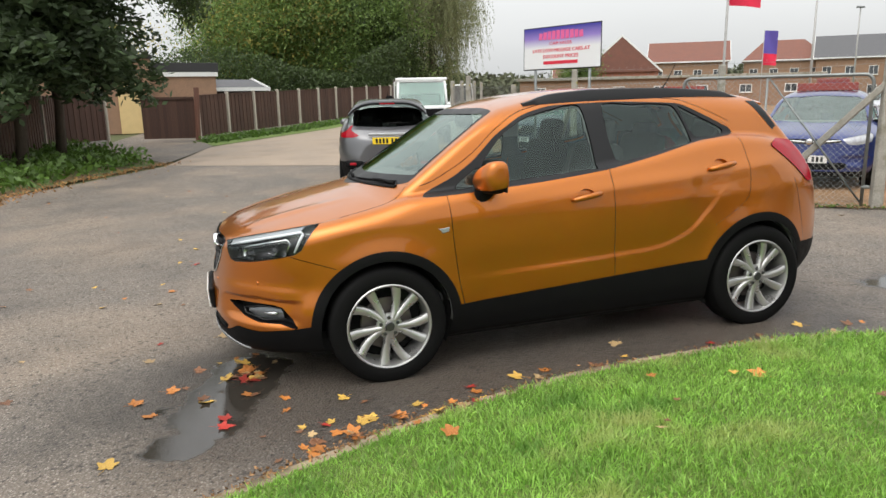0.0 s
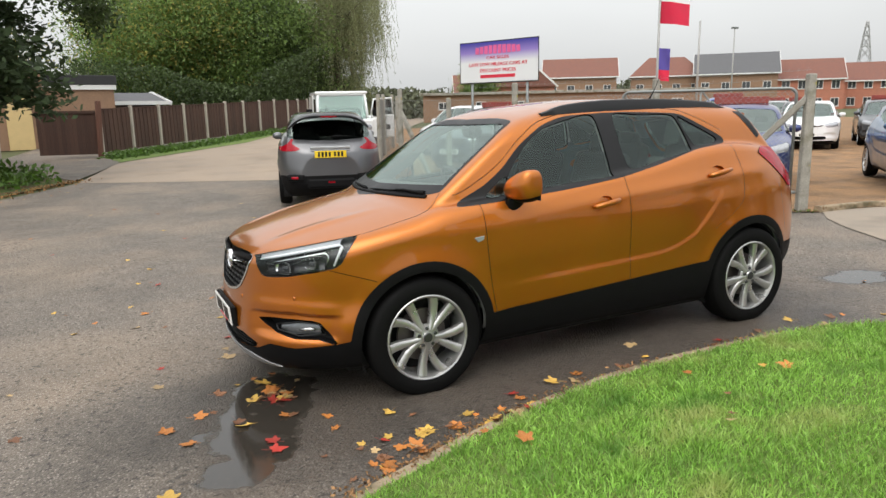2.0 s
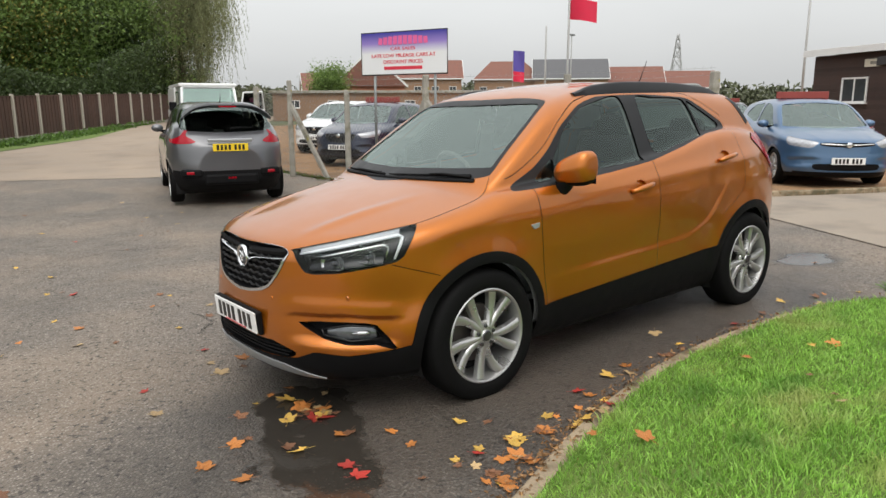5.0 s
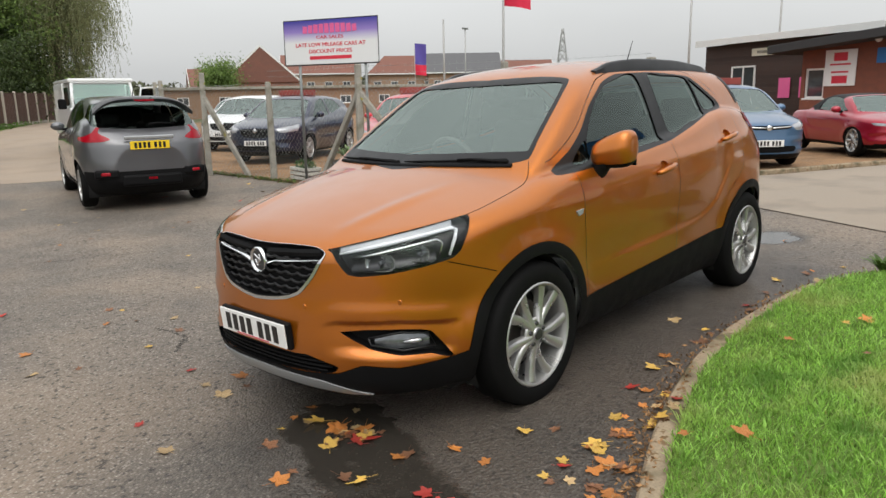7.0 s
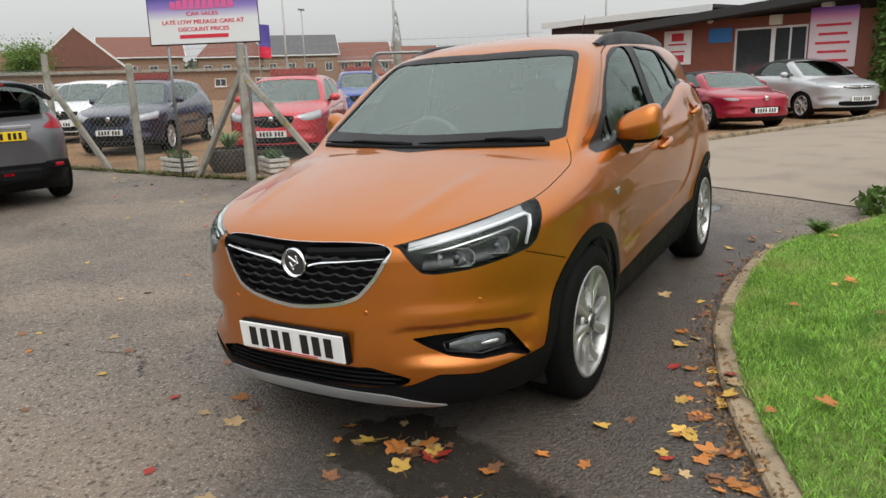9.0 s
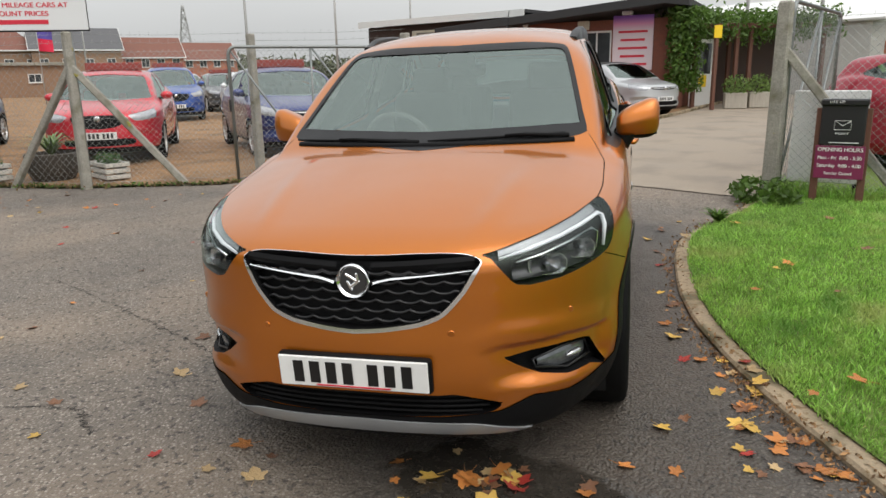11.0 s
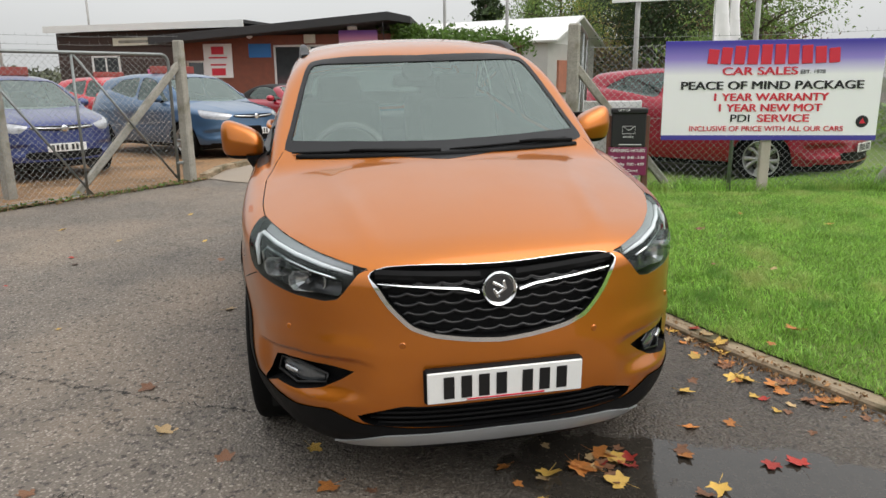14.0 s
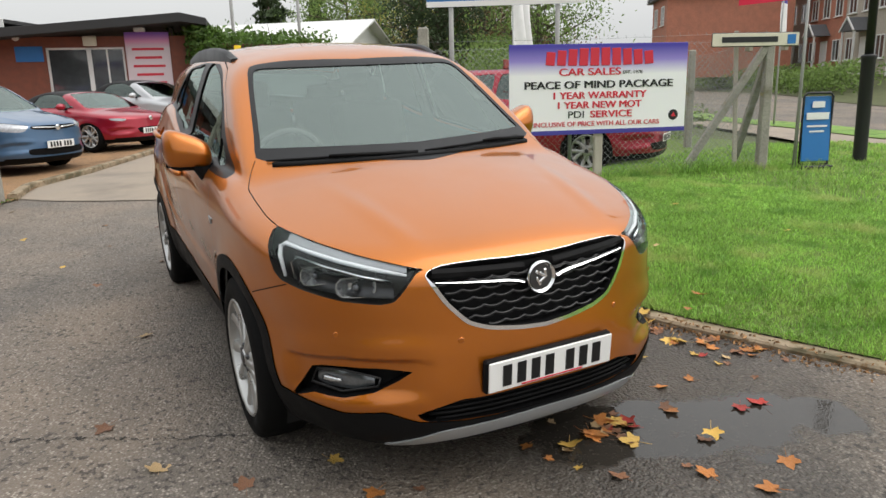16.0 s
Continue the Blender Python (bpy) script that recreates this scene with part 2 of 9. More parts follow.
def cut(v, t, f, extra=()):
    """Splits triangles along f = 0. Returns places, triangles and the other vertex arrays with the new vertices."""
    f = np.where(np.abs(f) < 1e-6, 1e-6, f)
    neg = f[t] < 0
    k = neg.sum(1)
    keep, mix = t[(k == 0) | (k == 3)], t[(k == 1) | (k == 2)]
    if not len(mix):
        return v, t, list(extra)
    nm = f[mix] < 0
    lone = np.where(nm.sum(1) == 1, nm.argmax(1), (~nm).argmax(1))
    r = np.arange(len(mix))
    a, b, c = mix[r, lone], mix[r, (lone + 1) % 3], mix[r, (lone + 2) % 3]
    pairs = np.sort(np.concatenate([np.stack([a, b], 1), np.stack([a, c], 1)]), 1)
    uniq, inv = np.unique(pairs, axis=0, return_inverse=True)
    inv = inv.ravel()
    s = (f[uniq[:, 0]] / (f[uniq[:, 0]] - f[uniq[:, 1]]))[:, None]
    nv = v[uniq[:, 0]] * (1 - s) + v[uniq[:, 1]] * s
    ab, ac = inv[: len(mix)] + len(v), inv[len(mix):] + len(v)
    t2 = np.concatenate([keep, np.stack([a, ab, ac], 1), np.stack([ab, b, c], 1), np.stack([ab, c, ac], 1)])
    ex = []
    for e in extra:
        ne = e[uniq[:, 0]] * (1 - (s if e.ndim > 1 else s[:, 0])) + e[uniq[:, 1]] * (s if e.ndim > 1 else s[:, 0])
        ex.append(np.concatenate([e, ne]))
    return np.concatenate([v, nv]), t2, ex


def take(v, t, n=None):
    """The used vertices alone, with triangles renumbered."""
    u, inv = np.unique(t, return_inverse=True)
    return v[u], inv.reshape(t.shape), (n[u] if n is not None else None)


def rim_edges(t):
    """The open edges of a patch of triangles, in their winding."""
    e = np.concatenate([t[:, [0, 1]], t[:, [1, 2]], t[:, [2, 0]]])
    key = np.sort(e, 1)
    u, inv, cnt = np.unique(key, axis=0, return_inverse=True, return_counts=True)
    return e[cnt[inv.ravel()] == 1]


def patches(t, nv):
    """Groups of triangles that hang together."""
    root = np.arange(nv)

    def find(i):
        while root[i] != i:
            root[i] = root[root[i]]
            i = root[i]
        return i

    for a, b, c in t:
        ra, rb, rc = find(a), find(b), find(c)
        root[rb] = ra
        root[find(rc)] = ra
    ids = np.array([find(i) for i in t[:, 0]])
    return [t[ids == i] for i in np.unique(ids)]


def step(a, b, x):
    t = np.clip((x - a) / (b - a), 0, 1)
    return t * t * (3 - 2 * t)


def ground_z(x, y):
    """The lie of the land: the drive falls to the lane, the lane climbs a little."""
    x, y = np.asarray(x, float), np.asarray(y, float)
    return (-0.01 + 0.02 * np.clip(x, -4, 8) - 0.022 * np.clip(y, -6, 3)
            - 0.13 * step(4.4, 5.4, x) * step(-3.2, -4.6, y) * step(22, 14, x)
            + 0.0125 * np.clip(y - 7, 0, 34) * (1 - step(4, 9, x - 0.25 * np.clip(y - 10, 0, 99))))


def gz(x, y):
    return float(ground_z(x, y))
MAT = dict(
    orange_paint=paint("orange_paint", (0.47, 0.136, 0.007), 0.75, 0.36),
    black_plastic=mat("black_plastic", (0.0065, 0.0065, 0.007), 0.55, 0, 0.2, 12, 700, 0.0004, spec=0.10),
    black_satin=mat("black_satin", (0.012, 0.012, 0.013), 0.42, 0, 0.1, 6, 300, spec=0.28),
    black_gloss=mat("black_gloss", (0.008, 0.008, 0.009), 0.32, 0, 0.1, 6, 300),
    gap=mat("dark_gap", (0.006, 0.005, 0.004), 0.8),
    rubber=mat("rubber", (0.006, 0.006, 0.006), 0.7, 0, 0.25, 9, 120, 0.0006, spec=0.08),
    alloy=mat("silver_alloy", (0.47, 0.47, 0.46), 0.30, 0.75, 0.06, 10, 400),
    chrome=mat("chrome", (0.82, 0.83, 0.84), 0.08, 1.0, 0.03, 6, 200),
    dark_metal=mat("dark_metal", (0.09, 0.09, 0.095), 0.35, 0.8, 0.1, 20, 200),
    brake=mat("brake_steel", (0.16, 0.14, 0.13), 0.5, 0.8, 0.2, 20, 200),
    underbody=mat("underbody", (0.005, 0.005, 0.005), 0.95, 0, 0.2),
    interior=mat("dark_trim", (0.14, 0.142, 0.142), 0.7, 0, 0.15, 10, 300),
    headlining=mat("headlining", (0.46, 0.46, 0.44), 0.9, 0, 0.06, 10, 300),
    seat_cloth=mat("seat_cloth", (0.030, 0.031, 0.034), 0.9, 0, 0.2, 12, 400, 0.0005),
    silver_plastic=mat("silver_plastic", (0.36, 0.37, 0.38), 0.38, 0.5, 0.06, 8, 300),
    lamp_dark=mat("lamp_housing", (0.008, 0.008, 0.009), 0.3, 0.0, 0.1),
    lamp_reflector=mat("lamp_reflector", (0.50, 0.51, 0.52), 0.14, 0.8, 0.45, 70, 240),
    lamp_tray=mat("lamp_tray", (0.030, 0.031, 0.033), 0.2, 0.3, 0.2, 60, 200),
    light_guide=mat("light_guide", (0.80, 0.82, 0.84), 0.15, 0.0, 0.03),
    lens_glass=mat("lens_glass", (0.16, 0.17, 0.18), 0.05, 0.6, 0.3, 60, 200),
    red_lens=mat("red_lens", (0.30, 0.003, 0.012), 0.16, 0, 0.15, 30, 90, spec=0.35),
    mirror=mat("mirror_glass", (0.85, 0.86, 0.86), 0.02, 1.0, 0.01),
    plate_white=mat("plate_white", (0.78, 0.78, 0.76), 0.35, 0, 0.04, 10, 200),
    plate_yellow=mat("plate_yellow", (0.80, 0.56, 0.02), 0.35, 0, 0.04, 10, 200),
    sign_red=mat("sign_red", (0.62, 0.025, 0.05), 0.45, 0, 0.05, 6, 200),
    side_glass=glass_mat("side_glass", (0.58, 0.69, 0.65), ior=1.6),
    screen_glass=glass_mat("screen_glass", (0.84, 0.95, 0.90), ior=2.5),
    clear_glass=glass_mat("clear_glass", (0.95, 0.96, 0.97), ior=1.3),
)
# ---------------------------------------------------------------- cars
# A car stands in its own axes: x from the front axle to the tail, y across, z up from the road.
def smax(a, b, k):
    h = np.clip(0.5 + 0.5 * (a - b) / k, 0, 1)
    return b * (1 - h) + a * h + k * h * (1 - h)


def smin(a, b, k):
    return -smax(-a, -b, k)


def car_spec(**kw):
    """Curves of a car's body; the hero's own values are the defaults."""
    d = dict(
        wb=2.555, wheel=0.335, track=0.775, arch=0.385, flare=0.018, bottom=0.19,
        ys=[(0.15, 0.74), (0.25, 0.80), (0.35, 0.838), (0.45, 0.855), (0.6, 0.868), (0.75, 0.882), (0.9, 0.884), (1.0, 0.866), (1.1, 0.835), (1.3, 0.76)],
        yg=[(0.9, 0.80), (1.06, 0.795), (1.15, 0.775), (1.3, 0.727), (1.45, 0.672), (1.55, 0.625), (1.65, 0.54)],
        deck=[(-1.0, 0.825), (-0.9, 0.864), (-0.8, 0.905), (-0.6, 0.968), (-0.3, 1.04), (0.0, 1.098), (0.2, 1.12), (0.5, 1.105), (1.5, 1.17), (2.4, 1.29), (2.8, 1.26), (3.1, 1.16), (3.3, 1.0)],
        drop=[(-1.0, 0.05), (-0.6, 0.085), (-0.1, 0.085), (0.2, 0.06), (0.5, 0.02), (1.5, 0.0), (3.3, 0.0)],
        roof=[(0.3, 1.44), (0.82, 1.566), (1.1, 1.612), (1.5, 1.636), (1.9, 1.630), (2.3, 1.605), (2.6, 1.573), (2.9, 1.535)],
        front=[(0.15, -0.80), (0.22, -0.90), (0.3, -0.945), (0.42, -0.955), (0.55, -0.945), (0.65, -0.930), (0.75, -0.916), (0.82, -0.906), (0.87, -0.880), (0.93, -0.80), (1.1, -0.55)],
        rear=[(0.2, 3.15), (0.3, 3.29), (0.45, 3.38), (0.6, 3.39), (0.75, 3.37), (0.95, 3.33), (1.1, 3.26), (1.3, 3.09)],
        ws=(0.0, 1.105, 0.80, 1.55), ws_bow=(0.33, 0.09), rg=(3.17, 1.08, 2.76, 1.535), rg_bow=(0.22, 0.12),
        xc=-0.05, xr=2.2, nf=2.8, nr=3.4, taper=0.045, mid=1.35, core=0.72, ends=(-0.40, 2.75), sculpt=True, waist=0.98)
    d.update(kw)
    for k in ("ys", "yg", "deck", "drop", "roof", "front", "rear"):
        d[k] = spline(d[k])
    return d


# the sharp fold that runs along the lower doors and sweeps up before the rear wheel
CREASE = spline([(0.2, 0.545), (0.5, 0.555), (1.4, 0.585), (1.75, 0.605), (2.0, 0.685), (2.13, 0.80), (2.3, 0.97), (2.5, 1.05)])


def car_field(s, x, y, z):
    ay = np.abs(y)
    ys = s["ys"](z) * (1 - 0.040 * step(0.25, -0.75, x) * step(0.42, 0.62, z))
    for wx in (0.0, s["wb"]):
        r = np.hypot(x - wx, z - s["wheel"])
        ys = ys + s["flare"] * np.exp(-(((r - 0.40) / 0.09) ** 2)) * step(1.0, 0.8, z)
    if s["sculpt"]:
        dz = (z - CREASE(x)) / np.hypot(1, (CREASE(x + 0.02) - CREASE(x - 0.02)) / 0.04)
        band = step(-0.012, 0.030, dz) * (1 - step(0.05, 0.30, dz)) * step(0.35, 1.0, x) * (1 - step(2.10, 2.32, x))
        ys = ys - 0.010 * band
        zs = 0.93 + 0.06 * np.clip(x, -1, 3)
        ys = ys + 0.010 * np.exp(-(((z - zs) / 0.05) ** 2)) * step(0.2, 1.4, x) * (1 - step(2.5, 3.0, x))
    e = ay / ys
    u = np.clip((s["xc"] - x) / (s["xc"] - s["front"](z)), 0, None)
    w = np.clip((x - s["xr"]) / (s["rear"](z) - s["xr"]), 0, None)
    e = np.where(x < s["xc"], (u ** s["nf"] + e ** s["nf"]) ** (1 / s["nf"]), np.where(x > s["xr"], (w ** s["nr"] + e ** s["nr"]) ** (1 / s["nr"]), e))
    if s["sculpt"]:
        # scooped cheeks round the fog lamps, a ledge below the headlamps, ridges along the bonnet
        th = np.degrees(np.arctan2(ay, 0.3 - x))
        up = np.interp(th, [0, 10, 22, 34, 42, 60], [0.46, 0.49, 0.548, 0.545, 0.525, 0.50])
        lo = np.interp(th, [0, 24, 40, 60], [0.38, 0.405, 0.375, 0.37])
        e = e + 0.030 * step(18, 27, th) * step(47, 42, th) * step(0.016, -0.012, z - up) * step(-0.01, 0.05, z - lo) * (x < 0)
        e = e - 0.006 * np.exp(-(((z - up - 0.05) / 0.035) ** 2)) * step(16, 27, th) * step(48, 42, th) * (x < 0)
    body = (e - 1) * ys
    ridge = 0.009 * np.exp(-(((ay - (0.40 + 0.16 * (x + 0.75))) / 0.045) ** 2)) * step(-0.85, -0.6, x) * step(0.0, -0.5, x) if s["sculpt"] else 0.0
    top = (z - (s["deck"](x) + ridge - s["drop"](x) * (ay / 0.78) ** 2.4)) * 0.96
    body = smax(smax(body, top, 0.07), s["bottom"] - z, 0.06)
    yg = s["yg"](z) * (1 - s["taper"] * ((x - s["mid"]) / 1.2) ** 2)
    x0, z0, x1, z1 = s["ws"]
    k = (z - z0) / (z1 - z0)
    bow = s["ws_bow"][0] * (1 - k) + s["ws_bow"][1] * k
    wsd = (x0 + (x1 - x0) * k + bow * ay**2 - x) * (z1 - z0) / np.hypot(x1 - x0, z1 - z0)
    xb, zb, xt, zt = s["rg"]
    k = (z - zb) / (zt - zb)
    bow = s["rg_bow"][0] * (1 - k) + s["rg_bow"][1] * k
    rgd = (x - (xb + (xt - xb) * k - bow * ay**2)) * (zt - zb) / np.hypot(xt - xb, zt - zb)
    roof = z - (s["roof"](x) - 0.05 * (ay / 0.6) ** 2.6)
    g = smax(smax(smax(smax(ay - yg, roof, 0.09), wsd, 0.035), rgd, 0.05), s["waist"] - z, 0.02)
    return smin(body, g, 0.02)


def car_shell(s, nx=330, na=190):
    """The body's skin as triangles with normals, from rays that leave a core line."""
    lo, hi = s["ends"]
    fan = np.radians(np.concatenate([np.linspace(0.6, 90, nx // 5)]))
    st = [(lo, -1, math.pi / 2 - a) for a in fan] + [(x, 0, 0.0) for x in np.linspace(lo, hi, int(nx * 0.68))[1:-1]] + [(hi, 1, math.pi / 2 - a) for a in fan[::-1]]
    ang = np.radians(np.linspace(-90, 90, na))
    ox = np.array([a for a, _, _ in st])
    dx = np.array([b * math.sin(c) for _, b, c in st])
    rad = np.array([math.cos(c) if b else 1.0 for _, b, c in st])
    shape = (len(st), na)
    o = np.stack([np.broadcast_to(ox[:, None], shape), np.zeros(shape), np.full(shape, s["core"])], -1)
    d = np.stack([np.broadcast_to(dx[:, None], shape), -rad[:, None] * np.cos(ang), rad[:, None] * np.sin(ang)], -1)
    d /= np.linalg.norm(d, axis=-1, keepdims=True)
    a, b = np.zeros(shape), np.full(shape, 1.9)
    open_ = np.ones(shape, bool)
    for q in np.linspace(0.1, 1.9, 46):
        p = o + q * d
        out = (car_field(s, p[..., 0], p[..., 1], p[..., 2]) > 0) & open_
        b = np.where(out, q, b)
        open_ &= ~out
        a = np.where(open_, q, a)
    for _ in range(16):
        m = (a + b) / 2
        p = o + m[..., None] * d
        out = car_field(s, p[..., 0], p[..., 1], p[..., 2]) > 0
        a, b = np.where(out, a, m), np.where(out, m, b)
    p = (o + ((a + b) / 2)[..., None] * d)
    p[:, 0, 1] = p[:, -1, 1] = 0
    n_i, n_j = shape
    idx = np.arange(n_i * n_j).reshape(shape)
    q = np.stack([idx[:-1, :-1], idx[1:, :-1], idx[1:, 1:], idx[:-1, 1:]], -1).reshape(-1, 4)
    tri = np.concatenate([q[:, [0, 1, 2]], q[:, [0, 2, 3]]])
    v = p.reshape(-1, 3)
    # close the two ends
    caps = []
    for ring, flip in ((idx[0], False), (idx[-1], True)):
        c = v[ring].mean(0) * (1, 0, 1)
        v = np.concatenate([v, c[None]])
        k = np.stack([np.full(n_j - 1, len(v) - 1), ring[:-1], ring[1:]], 1)
        caps.append(k[:, ::-1] if flip else k)
    tri = np.concatenate([tri, *caps])
    # the other half
    m = v * (1, -1, 1)
    seam = np.abs(v[:, 1]) < 1e-9
    ids = np.where(seam, np.arange(len(v)), np.cumsum(~seam) - 1 + len(v))
    tri = np.concatenate([tri, ids[tri][:, ::-1]])
    v = np.concatenate([v, m[~seam]])
    area = np.linalg.norm(np.cross(v[tri[:, 1]] - v[tri[:, 0]], v[tri[:, 2]] - v[tri[:, 0]]), axis=1)
    tri = tri[area > 1e-9]
    h = 2e-3
    g = np.stack([car_field(s, v[:, 0] + h * (i == 0), v[:, 1] + h * (i == 1), v[:, 2] + h * (i == 2)) - car_field(s, v[:, 0] - h * (i == 0), v[:, 1] - h * (i == 1), v[:, 2] - h * (i == 2)) for i in range(3)], 1)
    n = g / np.maximum(np.linalg.norm(g, axis=1, keepdims=True), 1e-9)
    # winding outward
    fn = np.cross(v[tri[:, 1]] - v[tri[:, 0]], v[tri[:, 2]] - v[tri[:, 0]])
    wrong = (fn * n[tri].mean(1)).sum(1) < 0
    tri[wrong] = tri[wrong][:, ::-1]
    return v, tri, n


def theta(v, x0=0.3):
    return np.degrees(np.arctan2(np.abs(v[:, 1]), x0 - v[:, 0]))


def pocket(v, t, n, push, back=True):
    """Walls round a patch, pushed in by a vector or along its normals, with the sunk patch as floor."""
    shift = n * push if np.isscalar(push) else np.broadcast_to(np.array(push, float), v.shape)
    e = rim_edges(t)
    nv = np.concatenate([v, v + shift])
    w = np.concatenate([np.stack([e[:, 1], e[:, 0], e[:, 0] + len(v)], 1), np.stack([e[:, 1], e[:, 0] + len(v), e[:, 1] + len(v)], 1)])
    return nv, w, t + len(v)


class Skin:
    """A car's skin that is cut into named patches."""

    def __init__(self, s, nx, na):
        self.v, self.t, self.n = car_shell(s, nx, na)

    def cut(self, f):
        self.v, self.t, (self.n,) = cut(self.v, self.t, f(self.v), (self.n,))

    def where(self, f):
        return f(self.v[self.t].mean(1)) < 0

    def pull(self, f):
        """Cuts along f = 0 and takes the patch inside it off the skin."""
        self.cut(f)
        m = self.where(f)
        t, self.t = self.t[m], self.t[~m]
        return t

    def mesh(self, name, t, push=0.0, shade=True):
        v, t2, n = take(self.v, t, self.n)
        return mesh_np(name, v + n * push if np.isscalar(push) else v + np.array(push), t2, shade, n)

    def walls(self, name, t, push):
        v, t2, n = take(self.v, t, self.n)
        nv, w, _ = pocket(v, t2, n, push)
        vv, w2, _ = take(nv, w)
        return mesh_np(name, vv, w2, False)


def poly_side(pts, lo=0.3, rounded=True):
    """Inside a side-view outline (x, z), on both flanks."""
    p = curve_loop(pts) if rounded else np.array(pts)
    return lambda v: np.maximum(inside(p, v[:, 0], v[:, 2]), lo - np.abs(v[:, 1]))


def poly_front(pts, behind, rounded=True):
    """Inside a front-view outline (|y|, z), ahead of x = behind."""
    p = curve_loop(pts) if rounded else np.array(pts)
    return lambda v: np.maximum(inside(p, np.abs(v[:, 1]), v[:, 2]), v[:, 0] - behind)


def poly_rear(pts, ahead, rounded=True):
    p = curve_loop(pts) if rounded else np.array(pts)
    return lambda v: np.maximum(inside(p, np.abs(v[:, 1]), v[:, 2]), ahead - v[:, 0])


def poly_turn(pts, x0=0.3, rounded=True, k=0.015):
    """Inside an outline in (degrees round the nose, z)."""
    q = [(a * k, z) for a, z in pts]
    p = curve_loop(q) if rounded else np.array(q)
    return lambda v: np.maximum(inside(p, theta(v, x0) * k, v[:, 2]), v[:, 0] - 0.3)


def poly_tail(pts, x0, rounded=True, k=0.015):
    """Inside an outline in (degrees round the tail, z)."""
    q = [(a * k, z) for a, z in pts]
    p = curve_loop(q) if rounded else np.array(q)
    return lambda v: np.maximum(inside(p, np.degrees(np.arctan2(np.abs(v[:, 1]), v[:, 0] - x0)) * k, v[:, 2]), x0 - v[:, 0])


def wheel_parts(parent, m, r=0.345, rim=0.25, width=0.215, style="twin", spokes=5, sides=40, rim_mat=None):
    """A road wheel, its outer face toward -y of m."""
    w = new("wheel")
    w.parent = parent
    w.matrix_basis = m
    h = width / 2
    tyre = lathe([(rim - 0.012, -h + 0.012), (rim + 0.004, -h + 0.004), (rim + 0.03, -h - 0.004), (r - 0.03, -h + 0.002), (r - 0.012, -h + 0.012), (r - 0.003, -h + 0.03), (r, 0),
                  (r - 0.003, h - 0.03), (r - 0.03, h - 0.002), (rim + 0.02, h), (rim - 0.01, h - 0.01)], sides)
    part("tyre", tyre, MAT["rubber"], w, "black rubber tyre")
    barrel = lathe([(rim, -h + 0.004), (rim - 0.006, -h + 0.0), (rim - 0.014, -h + 0.004), (rim - 0.022, -h + 0.03), (rim - 0.03, 0.0), (rim - 0.02, h - 0.02)], sides)
    rm = rim_mat or MAT["alloy"]
    bm = barrel
    for k in range(spokes):
        for sgn in (-1, 1):
            a0 = 2 * math.pi * k / spokes
            prof = []
            for u in np.linspace(0, 1, 6):
                rr = 0.045 + (rim - 0.02 - 0.045) * u
                off = sgn * (0.31 - 0.02 * u) * (0.40 + 0.60 * u) if style == "twin" else sgn * 0.11
                wd = (0.017 + 0.012 * u) if style == "twin" else 0.013
                y = -h + 0.014 + 0.020 * (1 - u) * u * 2
                prof.append((rr, a0 + off + 0.10 * u * u, wd, y))
            own = bmesh.new()
            rows = []
            for rr, aa, wd, y in prof:
                c, s_ = math.cos(aa), math.sin(aa)
                px, pz = rr * c, rr * s_
                tx, tz = -s_ * wd, c * wd
                rows.append([own.verts.new(q) for q in ((px - tx, y + 0.030, pz - tz), (px - tx * 0.9, y + 0.004, pz - tz * 0.9), (px - tx * 0.45, y - 0.003, pz - tz * 0.45), (px + tx * 0.45, y - 0.003, pz + tz * 0.45), (px + tx * 0.9, y + 0.004, pz + tz * 0.9), (px + tx, y + 0.030, pz + tz))])
            for p, q in zip(rows, rows[1:]):
                for i in range(5):
                    own.faces.new((p[i], p[i + 1], q[i + 1], q[i]))
            bmesh.ops.recalc_face_normals(own, faces=own.faces[:])
            smooth(own, 50)
            bm = joined(bm, own)
    hub = lathe([(0.0, -h + 0.010), (0.030, -h + 0.008), (0.034, -h + 0.014), (0.072, -h + 0.022), (0.078, -h + 0.032), (0.07, -h + 0.06)], 24)
    bm = joined(bm, hub)
    part("rim", bm, rm, w, "silver alloy rim")
    cap = lathe([(0.0, -h + 0.003), (0.024, -h + 0.003), (0.028, -h + 0.007), (0.028, -h + 0.014)], 20)
    part("centre_cap", cap, MAT["dark_metal"], w)
    if sides >= 40:
        for k in range(5):
            a = 2 * math.pi * (k + 0.5) / 5
            nut = lathe([(0.0, -0.004), (0.009, -0.004), (0.011, 0.0), (0.011, 0.018)], 8)
            o = part("wheel_nut", nut, MAT["dark_metal"], w)
            o.matrix_basis = pose(0.052 * math.cos(a), -h + 0.014, 0.052 * math.sin(a))
    disc = lathe([(0.0, -0.01), (0.15, -0.01), (0.155, 0.0), (0.15, 0.012), (0.0, 0.012)], 28)
    part("brake_disc", disc, MAT["brake"], w)
    well = lathe([(0.02, 0.05), (rim - 0.03, 0.06)], 28)
    part("inner_wheel", well, MAT["underbody"], w)
    return w


def well(s, wx, side):
    """The dark arch liner behind a wheel."""
    r = s["arch"] + 0.004
    own = bmesh.new()
    y0, y1 = side * 0.50, side * 0.80
    rows = []
    for a in np.radians(np.linspace(-25, 205, 30)):
        x, z = wx + r * math.cos(a), s["wheel"] + r * math.sin(a)
        rows.append((own.verts.new((x, y0, z)), own.verts.new((x, y1, z))))
    for p, q in zip(rows, rows[1:]):
        own.faces.new((p[0], p[1], q[1], q[0]))
    own.faces.new([p[0] for p in rows])
    return own


